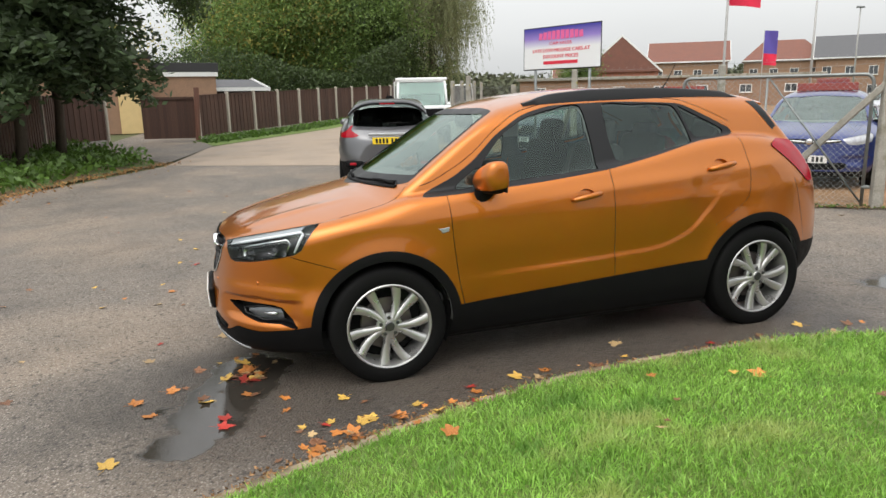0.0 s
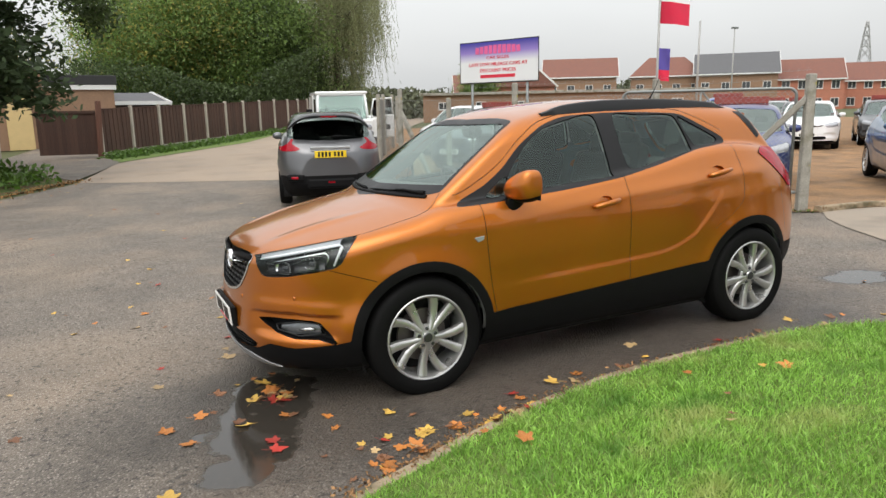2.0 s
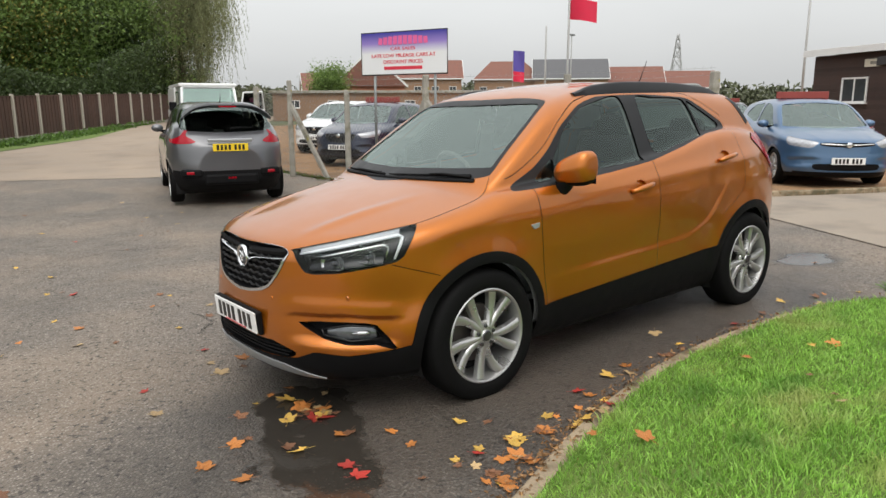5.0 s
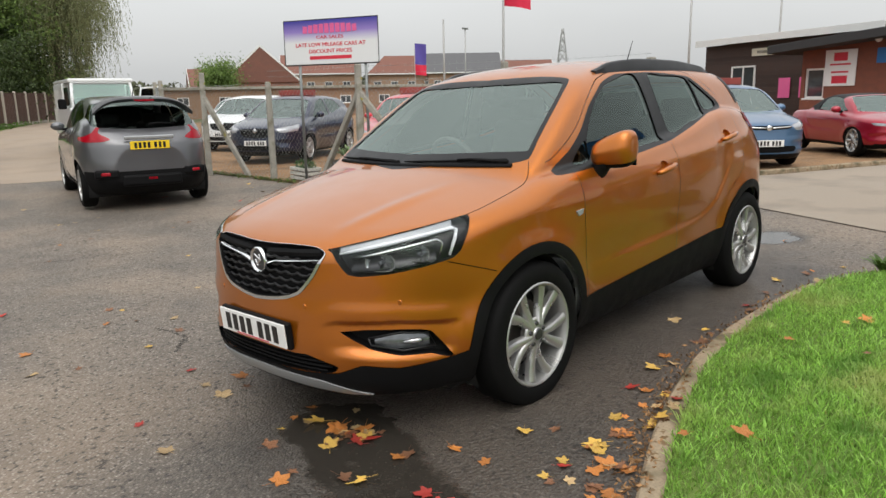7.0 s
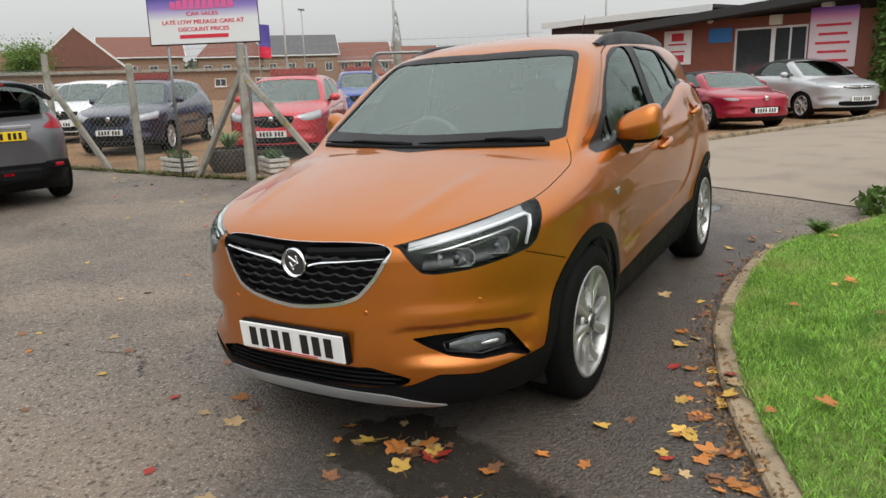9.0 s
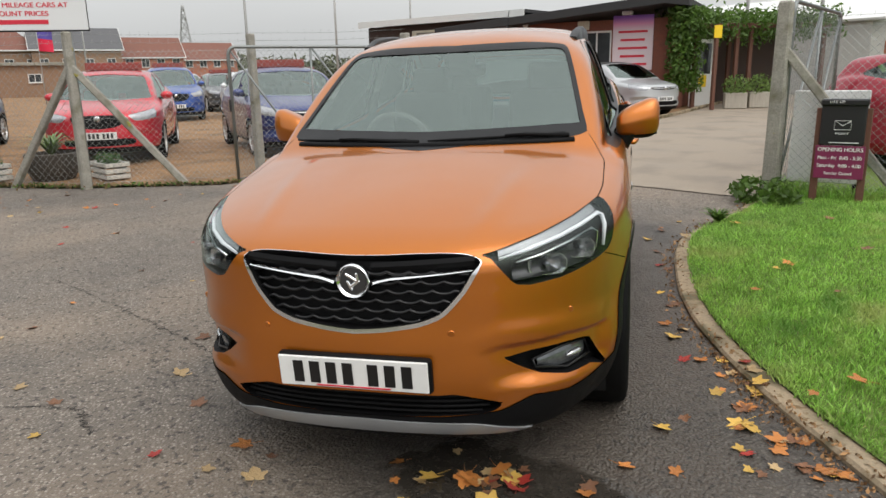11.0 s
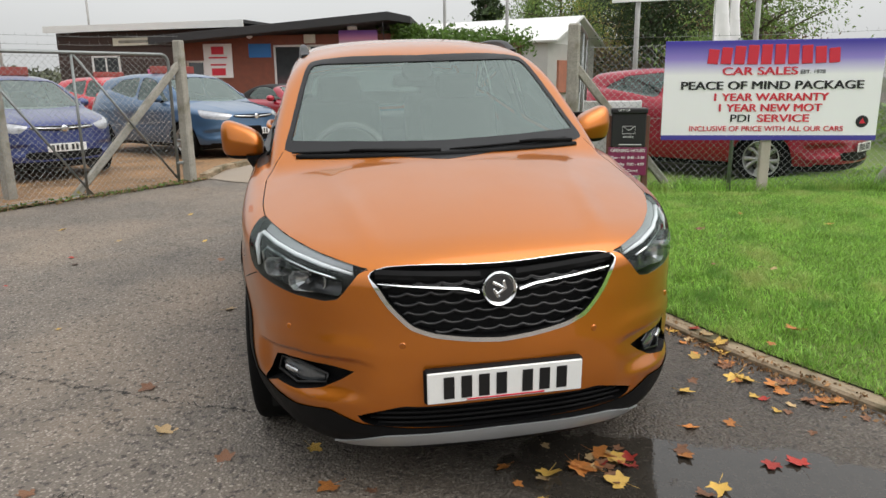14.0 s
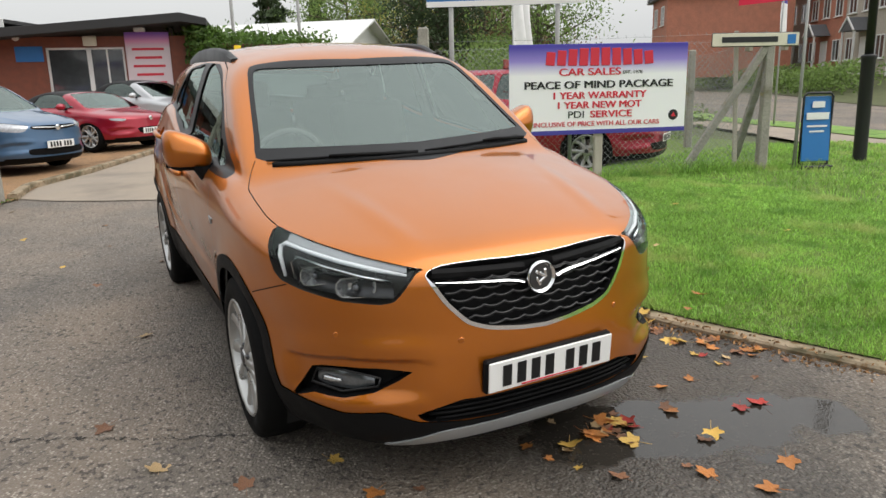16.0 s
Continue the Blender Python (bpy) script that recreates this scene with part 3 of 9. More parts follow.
def plate(parent, m, face, w=0.52, h=0.111, bars=(3, 1, 3)):
    """A number plate; its characters are plain bars."""
    p = part("number_plate", box(w, 0.008, h, bevel=0.003), face, parent, "number plate with dark bars")
    p.matrix_basis = m
    xs = -w * 0.42
    groups = (4, 3)
    pitch = w * 0.84 / 7.5
    for g, count in enumerate(groups):
        for k in range(count):
            b = part("character_bar", box(pitch * 0.60, 0.003, h * 0.70), MAT["black_gloss"], p)
            b.matrix_basis = pose(xs + pitch / 2, -0.0052, 0)
            xs += pitch
        xs += pitch * 0.5
    return p
# ---------------------------------------------------------------- the orange car
HANDLES = ((1.262, 0.985), (2.26, 1.10))


def hero_car():
    s = car_spec()
    car = empty("parked_car", pose(0, 0, -0.015, -1.26, -1.15, 0), "orange metallic compact SUV with black cladding parked on damp asphalt", "car")
    sk = Skin(s, 330, 190)
    side = lambda v: np.abs(v[:, 1])
    # wheel arches
    for wx in (0.0, s["wb"]):
        sk.pull(lambda v: np.maximum(np.maximum(np.hypot(v[:, 0] - wx, v[:, 2] - s["wheel"]) - s["arch"], 0.48 - side(v)), v[:, 2] - 0.9))
    # glass
    ws_top = 1.535
    ws = poly_front([(-0.2, 1.5), (0.30, ws_top), (0.545, 1.512), (0.60, 1.42), (0.665, 1.22), (0.69, 1.135), (0.60, 1.115), (0.3, 1.108), (-0.2, 1.105)], 0.95)
    screen = sk.pull(lambda v: np.maximum(ws(v), -0.6 - v[:, 0]))
    glass1 = poly_side([(0.64, 1.10), (0.635, 1.20), (0.78, 1.36), (0.95, 1.462), (1.15, 1.510), (1.345, 1.520), (1.385, 1.155), (1.36, 1.140), (1.0, 1.118)])
    glass0 = poly_side([(0.455, 1.085), (0.612, 1.195), (0.618, 1.100)])
    glass2 = poly_side([(1.535, 1.180), (1.50, 1.515), (1.70, 1.518), (2.015, 1.495), (2.105, 1.285), (2.08, 1.255), (1.8, 1.21)])
    glass3 = poly_side([(2.055, 1.485), (2.14, 1.45), (2.36, 1.335), (2.355, 1.30), (2.145, 1.290)])
    panes = [(sk.pull(f), nm) for f, nm in ((glass1, "front_door_glass"), (glass0, "quarter_light"), (glass2, "rear_door_glass"), (glass3, "rear_quarter_glass"))]
    rear_glass = sk.pull(poly_rear([(-0.2, 1.16), (0.50, 1.17), (0.555, 1.25), (0.50, 1.44), (-0.2, 1.46)], 2.6))
    # black window surround
    surround = sk.pull(poly_side([(0.255, 1.052), (0.30, 1.085), (0.46, 1.155), (0.60, 1.245), (0.75, 1.372), (0.94, 1.480), (1.15, 1.530), (1.6, 1.537), (2.04, 1.510), (2.16, 1.468), (2.42, 1.335), (2.425, 1.290), (2.15, 1.262), (1.8, 1.190), (1.45, 1.130), (1.0, 1.088), (0.5, 1.058)]))
    # lamps and openings of the nose
    lamp = sk.pull(poly_turn([(20.0, 0.852), (21.5, 0.838), (24.0, 0.772), (25.0, 0.752), (27.0, 0.745), (33.0, 0.752), (41.0, 0.775), (45.5, 0.792), (47.2, 0.815), (49.5, 0.90), (50.3, 0.948), (49.0, 0.949), (42.0, 0.930), (34.0, 0.905), (26.0, 0.876), (21.5, 0.856)], rounded=False))
    fog = sk.pull(poly_turn([(22.6, 0.510), (28.0, 0.517), (34.0, 0.512), (38.0, 0.503), (40.2, 0.490), (45.0, 0.366), (43.4, 0.370), (40.0, 0.396), (34.0, 0.404), (28.5, 0.434), (25.0, 0.474)], rounded=False))
    grille_f = poly_front([(-0.1, 0.850), (0.0, 0.851), (0.1, 0.853), (0.2, 0.857), (0.29, 0.858), (0.36, 0.855), (0.402, 0.845), (0.420, 0.825), (0.37, 0.735), (0.30, 0.660), (0.22, 0.628), (0.1, 0.608), (0.0, 0.600), (-0.1, 0.60)], -0.5)
    ring_w = 0.013
    grille = sk.pull(lambda v: grille_f(v) + 0.0012 + ring_w * step(0.842, 0.79, v[:, 2]))
    ring = sk.pull(grille_f)
    low = sk.pull(poly_front([(-0.1, 0.398), (0.27, 0.398), (0.34, 0.400), (0.475, 0.362), (0.44, 0.328), (0.2, 0.318), (-0.1, 0.318)], -0.5))
    skid = sk.pull(poly_front([(-0.1, 0.300), (0.2, 0.298), (0.40, 0.288), (0.56, 0.228), (0.50, 0.226), (0.38, 0.242), (0.2, 0.252), (-0.1, 0.252)], -0.5))
    # black cladding: sills, arch rings, bumper skirts
    def clad(v):
        x, z = v[:, 0], v[:, 2]
        f = np.maximum(np.maximum(z - (0.408 + 0.053 * (x - 0.46)), 0.3 - x), x - 2.4)
        for wx in (0.0, s["wb"]):
            f = np.minimum(f, np.maximum(np.hypot(x - wx, z - s["wheel"]) - 0.442, 0.4 - side(v)))
        lip = np.interp(theta(v), [0, 14, 22, 27, 34, 44, 52], [0.315, 0.318, 0.330, 0.372, 0.352, 0.366, 0.390])
        f = np.minimum(f, np.maximum(z - lip, x + 0.25))
        f = np.minimum(f, np.maximum(z - np.interp(x, [2.7, 2.95, 3.3], [0.56, 0.53, 0.50]), 2.85 - x))
        return np.minimum(f, np.maximum(z - 0.24, 0 * z - 1))
    black = sk.pull(clad)
    tail = sk.pull(poly_side([(2.71, 1.205), (2.79, 1.240), (2.94, 1.215), (3.05, 1.10), (3.09, 0.95), (3.01, 0.945), (2.90, 1.045), (2.77, 1.150)], 0.45))
    # hollows behind the door handles
    bowls = [sk.pull(poly_side([(hx + 0.054 * math.cos(a), hz + 0.010 + 0.034 * math.sin(a)) for a in np.linspace(0, 2 * math.pi, 17)[:-1]], 0.5)) for hx, hz in HANDLES]
    edge_glass = sk.pull(poly_side([(2.635, 1.500), (2.72, 1.495), (2.83, 1.325), (2.795, 1.300)], 0.40, False))
    # shut lines: thin strips, sunk and dark
    gap = 0.0021
    def strip(line, keep):
        sk.cut(lambda v: line(v) - gap)
        sk.cut(lambda v: line(v) + gap)
        c = sk.v[sk.t].mean(1)
        m = (np.abs(line(c)) < gap) & keep(c)
        t, sk.t = sk.t[m], sk.t[~m]
        return t
    d1 = spline([(0.38, 0.470), (0.55, 0.435), (0.8, 0.405), (1.0, 0.392), (1.09, 0.385), (1.2, 0.385)])
    d2 = spline([(0.4, 1.472), (1.15, 1.452), (1.3, 1.450), (1.62, 1.410)])
    d3 = spline([(0.5, 2.10), (0.62, 2.115), (0.72, 2.20), (0.80, 2.34), (0.9, 2.455), (1.05, 2.480), (1.2, 2.470), (1.32, 2.43), (1.40, 2.35)])
    roofl = spline([(0.0, 1.10), (0.25, 1.115), (0.45, 1.195), (0.60, 1.285), (0.75, 1.405), (0.95, 1.510), (1.2, 1.553), (1.6, 1.562), (2.05, 1.535), (2.2, 1.485), (2.45, 1.37)])
    hoodl = spline([(-0.40, 0.755), (-0.2, 0.775), (0.02, 0.772), (0.12, 0.745), (0.19, 0.70)])
    strips = [
        strip(lambda v: v[:, 0] - d1(v[:, 2]), lambda c: (side(c) > 0.5) & (c[:, 2] < 1.085) & (c[:, 2] > 0.3)),
        strip(lambda v: v[:, 0] - d2(v[:, 2]), lambda c: (side(c) > 0.5) & (c[:, 2] < 1.56) & (c[:, 2] > 0.3)),
        strip(lambda v: v[:, 0] - d3(v[:, 2]), lambda c: (side(c) > 0.5) & (c[:, 2] < 1.38) & (c[:, 2] > 0.72) & (c[:, 0] > 2.1)),
        strip(lambda v: v[:, 2] - roofl(v[:, 0]), lambda c: (side(c) > 0.4) & (c[:, 0] > 0.25) & (c[:, 0] < 2.44) & (c[:, 2] > 1.1)),
        strip(lambda v: side(v) - hoodl(v[:, 0]), lambda c: (c[:, 0] > -0.36) & (c[:, 0] < 0.19) & (c[:, 2] > 0.92)),
        strip(lambda v: v[:, 2] - (0.775 - 0.34 * (v[:, 0] + 0.50)), lambda c: (side(c) > 0.6) & (c[:, 0] > -0.52) & (c[:, 0] < -0.28) & (c[:, 2] < 0.9)),
        strip(lambda v: v[:, 0] - (2.80 - 0.30 * (v[:, 2] - 1.2)), lambda c: (side(c) > 0.45) & (c[:, 2] > 0.5) & (c[:, 2] < 0.98) & (c[:, 0] > 2.7)),
    ]
    o = MAT["orange_paint"]
    # orange panels, each one a part
    for t in patches(sk.t, len(sk.v)):
        c = sk.v[t].reshape(-1, 3).mean(0)
        if len(t) < 30:
            name = "trim_piece"
        elif abs(c[1]) < 0.12:
            name = "bonnet" if -0.75 < c[0] < 0.2 and c[2] > 0.85 else ("front_bumper" if c[0] < 0 else ("roof" if c[2] > 1.2 else "body_shell"))
        else:
            name = "front_wing" if c[0] < 0.42 else ("front_door" if c[0] < 1.45 else ("rear_door" if c[0] < 2.3 else "rear_wing"))
        part(name, sk.mesh(name, t), o, car)
    for t in bowls:
        for sgn in (-1, 1):
            v1, t1, n1 = take(sk.v, t[np.sign(sk.v[t].mean(1)[:, 1]) == sgn], sk.n)
            nv, w, fl = pocket(v1, t1, n1, -0.020)
            vv, w2, _ = take(nv, np.concatenate([w, fl]))
            part("handle_bowl", mesh_np("handle_bowl", vv, w2), o, car)
    for sgn in (-1, 1):
        part("tailgate_glass_edge", sk.mesh("tailgate_glass_edge", edge_glass[np.sign(sk.v[edge_glass].mean(1)[:, 1]) == sgn], 0.002), MAT["black_satin"], car)
    for t in strips:
        for one in patches(t, len(sk.v)):
            part("shut_line", sk.mesh("shut_line", one, -0.009), MAT["gap"], car)
    part("cladding", sk.mesh("cladding", black, 0.004), MAT["black_plastic"], car, "textured black plastic cladding")
    for sgn in (-1, 1):
        part("window_surround", sk.mesh("window_surround", surround[np.sign(sk.v[surround].mean(1)[:, 1]) == sgn], -0.001), MAT["black_satin"], car)
    for t, nm in panes:
        for sgn in (-1, 1):
            one = t[np.sign(sk.v[t].mean(1)[:, 1]) == sgn]
            g = part(nm, sk.mesh(nm, one, -0.007), MAT["side_glass"], car, "lightly tinted window glass")
            g.visible_shadow = False
            part("seal", sk.walls("seal", one, -0.012), MAT["black_plastic"], g)
    g = part("windscreen", sk.mesh("windscreen", screen, -0.003), MAT["screen_glass"], car, "greenish windscreen glass")
    g.visible_shadow = False
    part("seal", sk.walls("seal", screen, -0.02), MAT["black_plastic"], g)
    # printed black border along the screen's edge
    sv, st, sn = take(sk.v, screen, sk.n)
    fr = lambda v: -np.maximum(ws(v) + 0.022, np.maximum(1.155 + 0.02 * np.abs(v[:, 1]) - v[:, 2], v[:, 2] - 1.500))
    sv, st, (sn,) = cut(sv, st, fr(sv), (sn,))
    bt = st[fr(sv[st].mean(1)) < 0]
    bv, bt, bn = take(sv, bt, sn)
    part("screen_border", mesh_np("screen_border", bv + 0.001 * bn, bt, True, bn), MAT["black_satin"], g)
    g = part("rear_window", sk.mesh("rear_window", rear_glass, -0.004), MAT["side_glass"], car)
    g.visible_shadow = False
    # grille
    part("grille_surround", sk.mesh("grille_surround", ring, 0.003), MAT["chrome"], car, "bright chrome grille frame")
    part("surround_edge", sk.walls("surround_edge", ring, -0.03), MAT["black_plastic"], car)
    gv, gt, gn = take(sk.v, grille, sk.n)
    nv, w, fl = pocket(gv, gt, gn, (0.05, 0, 0))
    vv, w2, _ = take(nv, np.concatenate([w, fl]))
    gr = part("grille", mesh_np("grille", vv, w2), MAT["black_plastic"], car, "black mesh grille with chrome wings")
    nose = lambda y, z: float(s["front"](z) + (s["xc"] - s["front"](z)) * (1 - (1 - (min(abs(y), 0.85) / float(s["ys"](z))) ** s["nf"]) ** (1 / s["nf"])))
    # wavy honeycomb bars
    for r in range(6):
        z0 = 0.638 + 0.031 * r
        half = float(np.interp(z0, [0.60, 0.63, 0.66, 0.735, 0.80, 0.83], [0.05, 0.20, 0.285, 0.355, 0.385, 0.395]))
        pts = []
        for y in np.arange(-half, half + 0.001, 0.008):
            ph = y / 0.075 + (0.5 if r % 2 else 0)
            pts.append((nose(y, z0) + 0.018, y, z0 + 0.011 * abs(2 * (ph % 1) - 1) ** 2.5))
        part("grille_bar", tube(pts, 0.0058, 5), MAT["black_gloss"], gr)
    for sgn in (-1, 1):
        # chrome wing bar beside the emblem
        rows = []
        own = bmesh.new()
        for u in np.linspace(0, 1, 12):
            y = sgn * (0.068 + 0.325 * u)
            z = 0.762 + 0.010 * step(0, 0.15, u) + 0.034 * u
            hgt = 0.0095 - 0.004 * u
            x = nose(y, z) + 0.006 + 0.006 * u
            rows.append([own.verts.new(q) for q in ((x + 0.02, y, z + hgt), (x, y, z + hgt * 0.7), (x - 0.004, y, z), (x + 0.012, y, z - hgt), (x + 0.03, y, z - hgt * 0.8))])
        for p, q in zip(rows, rows[1:]):
            for i in range(4):
                own.faces.new((p[i], p[i + 1], q[i + 1], q[i]))
        bmesh.ops.recalc_face_normals(own, faces=own.faces[:])
        part("wing_bar", smooth(own, 60), MAT["chrome"], gr)
        own = bmesh.new()
        rows = []
        for u in np.linspace(0, 1, 10):
            y = sgn * (0.06 + 0.34 * u)
            rows.append([own.verts.new((nose(y, 0.83) + d, y, 0.795 + 0.022 * u + zz)) for d, zz in ((0.012, 0.006), (0.004, 0.022), (0.014, 0.036))])
        for p, q in zip(rows, rows[1:]):
            for i in range(2):
                own.faces.new((p[i], p[i + 1], q[i + 1], q[i]))
        bmesh.ops.recalc_face_normals(own, faces=own.faces[:])
        part("upper_slat", smooth(own, 60), MAT["black_plastic"], gr)
    em = part("emblem", lathe([(0.0, 0.0), (0.046, 0.0), (0.051, -0.006), (0.055, -0.009), (0.058, -0.006), (0.060, 0.004), (0.05, 0.03)], 36, "x"), MAT["chrome"], car, "round chrome maker's emblem")
    em.matrix_basis = pose(-0.908, 0, 0.772)
    part("emblem_field", lathe([(0.0, -0.002), (0.045, -0.002), (0.047, 0.004)], 30, "x"), MAT["dark_metal"], em)
    for k, (yy, zz, a, ln) in enumerate(((0.004, 0.012, 30, 0.05), (-0.006, -0.008, -35, 0.042), (0.012, -0.014, 62, 0.036), (-0.016, 0.014, 80, 0.03))):
        part("emblem_stroke", box(0.008, ln, 0.011, (-0.004, yy, zz), 0.003, pose(0, 0, 0, a, 0, 0)), MAT["chrome"], em)
    # lower air intake
    v1, t1, n1 = take(sk.v, low, sk.n)
    nv, w, fl = pocket(v1, t1, n1, (0.06, 0, 0))
    vv, w2, _ = take(nv, np.concatenate([w, fl]))
    li = part("lower_intake", mesh_np("lower_intake", vv, w2), MAT["black_plastic"], car)
    for k in range(4):
        z0 = 0.332 + 0.019 * k
        half = float(np.interp(z0, [0.32, 0.36, 0.40], [0.40, 0.45, 0.33]))
        part("intake_slat", tube([(nose(y, z0) + 0.016, y, z0) for y in np.linspace(-half, half, 24)], 0.0055, 6), MAT["black_plastic"], li)
    part("skid_plate", sk.mesh("skid_plate", skid, 0.010), MAT["silver_plastic"], car, "satin silver skid plate")
    part("skid_edge", sk.walls("skid_edge", skid, 0.010), MAT["silver_plastic"], car)
    # headlamps: sunk dark housing, lenses and light guide under a clear cover
    for sgn in (-1, 1):
        one = lamp[np.sign(sk.v[lamp].mean(1)[:, 1]) == sgn]
        v1, t1, n1 = take(sk.v, one, sk.n)
        nv, w, fl = pocket(v1, t1, n1, (0.055, -sgn * 0.03, 0.0))
        vv, w2, _ = take(nv, np.concatenate([w, fl]))
        hl = part("headlamp", mesh_np("headlamp", vv, w2), MAT["lamp_dark"], car, "clear headlamp with dark housing")
        cover = part("lens_cover", sk.mesh("lens_cover", one, -0.001), MAT["clear_glass"], hl)
        cover.visible_shadow = False
        def onlamp(th, z, depth):
            a = radians(th)
            r_lo, r_hi = 0.2, 1.6
            for _ in range(30):
                rr = (r_lo + r_hi) / 2
                if float(car_field(s, np.array(0.3 - rr * math.cos(a)), np.array(rr * math.sin(a)), np.array(z))) > 0:
                    r_hi = rr
                else:
                    r_lo = rr
            rr = r_lo - depth
            return Vector((0.3 - rr * math.cos(a), sgn * rr * math.sin(a), z))
        guide = [(22.8, 0.842), (28, 0.862), (34, 0.883), (40, 0.902), (45.6, 0.919), (46.6, 0.910), (46.2, 0.88), (44.8, 0.812)]
        part("light_guide", tube([onlamp(a, z - 0.010, 0.018) for a, z in guide], [0.005] + [0.0085] * 6 + [0.006], 8), MAT["light_guide"], hl, "white light guide strip")
        # smoky band over the guide
        own = bmesh.new()
        rows = [[own.verts.new(onlamp(a, z + dz, dd)) for dz, dd in ((-0.004, 0.020), (0.006, 0.014), (0.016, 0.012))] for a, z in guide[:5]]
        for p, q in zip(rows, rows[1:]):
            for i in range(2):
                own.faces.new((p[i], p[i + 1], q[i + 1], q[i])).smooth = True
        bmesh.ops.recalc_face_normals(own, faces=own.faces[:])
        part("guide_band", own, MAT["silver_plastic"], hl)
        guide2 = [(25.5, 0.818), (30, 0.834), (36, 0.856), (42.2, 0.876), (43.4, 0.858), (42.4, 0.800)]
        part("chrome_strip", tube([onlamp(a, z - 0.004, 0.024) for a, z in guide2], 0.005, 6), MAT["chrome"], hl)
        own = bmesh.new()
        rows = []
        for u in np.linspace(0, 1, 12):
            th = 25.0 + 17.0 * u
            lo_z, hi_z = 0.757 + 0.022 * u, 0.812 + 0.042 * u
            rows.append([own.verts.new(onlamp(th, lo_z + (hi_z - lo_z) * q, dd)) for q, dd in ((0, 0.024), (0.25, 0.046), (0.7, 0.052), (1, 0.030))])
        for p, q in zip(rows, rows[1:]):
            for i in range(3):
                own.faces.new((p[i], p[i + 1], q[i + 1], q[i])).smooth = True
        bmesh.ops.recalc_face_normals(own, faces=own.faces[:])
        part("reflector_tray", own, MAT["lamp_tray"], hl)
        # two faceted reflector bowls, cut square by the tray
        for th, z, wide, tall in ((31.0, 0.792, 0.066, 0.034), (38.6, 0.818, 0.046, 0.032)):
            p = onlamp(th, z, 0.040)
            bowl = lathe([(0.10, 0.016), (0.42, 0.012), (0.75, 0.002), (0.97, -0.014), (1.03, -0.014)], 14, "x")
            for v in bowl.verts:
                r_ = max(abs(v.co.y), abs(v.co.z)) / max(math.hypot(v.co.y, v.co.z), 1e-6)
                k_ = 0.35 + 0.65 / max(r_, 0.5)
                v.co.y, v.co.z = v.co.y * wide * min(k_, 1.35), v.co.z * tall * min(k_, 1.25)
            for f in bowl.faces:
                f.smooth = False
            bo = part("reflector", bowl, MAT["lamp_reflector"], hl)
            bo.matrix_basis = Matrix.Translation(p) @ pose(0, 0, 0, 0, 6, sgn * -24)
            cap_ = part("bulb_shield", lathe([(0.0, -0.016), (0.009, -0.013), (0.012, 0.0), (0.012, 0.012)], 12, "x"), MAT["lens_glass"], hl)
            cap_.matrix_basis = bo.matrix_basis
        one = fog[np.sign(sk.v[fog].mean(1)[:, 1]) == sgn]
        v1, t1, n1 = take(sk.v, one, sk.n)
        nv, w, fl = pocket(v1, t1, n1, (0.045, -sgn * 0.035, 0))
        vv, w2, _ = take(nv, np.concatenate([w, fl]))
        fg = part("fog_lamp_housing", mesh_np("fog_lamp_housing", vv, w2), MAT["black_plastic"], car)
        own = bmesh.new()
        rows = []
        for u in np.linspace(0, 1, 10):
            th = 28.8 + 10.8 * u
            hh = 0.031 * (0.45 + 0.55 * step(0, 0.3, u)) * (1 - 0.25 * step(0.85, 1, u))
            zc_ = 0.458 - 0.012 * u
            rows.append([own.verts.new(onlamp(th, zc_ + q * hh, 0.022 + 0.012 * abs(q))) for q in (-1, -0.4, 0.4, 1)])
        for p, q in zip(rows, rows[1:]):
            for i in range(3):
                own.faces.new((p[i], p[i + 1], q[i + 1], q[i])).smooth = True
        bmesh.ops.recalc_face_normals(own, faces=own.faces[:])
        part("fog_lamp", own, MAT["lens_glass"], fg, "clear fog lamp")
        glow = [onlamp(th, 0.452, 0.019) for th in (34.5, 36.0, 37.5, 38.3)]
        part("fog_reflector", tube(glow, [0.006, 0.012, 0.013, 0.007], 8), MAT["lamp_reflector"], fg)
        part("fog_frame", tube([onlamp(th, z, 0.016) for th, z in ((27.8, 0.476), (34.0, 0.494), (39.4, 0.480), (41.0, 0.420), (34.5, 0.416), (28.2, 0.446), (27.8, 0.476))], 0.0045, 6), MAT["black_gloss"], fg)
        # parking sensors
        for th, z in ((34.5, 0.632), (15.0, 0.607)):
            p = onlamp(th, z, -0.001)
            sn_ = part("parking_sensor", lathe([(0.0, -0.002), (0.009, -0.002), (0.011, 0.0), (0.011, 0.004)], 14, "x"), MAT["orange_paint"], car)
            sn_.matrix_basis = Matrix.Translation(p) @ pose(0, 0, 0, 0, 0, -sgn * th * 0.8)
    # tail lamps
    for sgn in (-1, 1):
        one = tail[np.sign(sk.v[tail].mean(1)[:, 1]) == sgn]
        part("tail_lamp", sk.mesh("tail_lamp", one, 0.006), MAT["red_lens"], car, "red tail lamp")
    # liner inside the shell, sills of the arches
    keep = np.concatenate([sk.t, black, surround])
    keep = keep[(sk.v[keep].mean(1)[:, 2] > 0.3) & (sk.v[keep].mean(1)[:, 0] > 0.1)]
    lv, lt, ln = take(sk.v, keep, sk.n)
    high = lv[lt].mean(1)[:, 2] > 1.30
    for nm, tt, mt in (("inner_lining", lt[~high], "interior"), ("headlining", lt[high], "headlining")):
        v1, t1, n1 = take(lv - 0.03 * ln, tt)
        part(nm, mesh_np(nm, v1, t1[:, ::-1], True), MAT[mt], car)
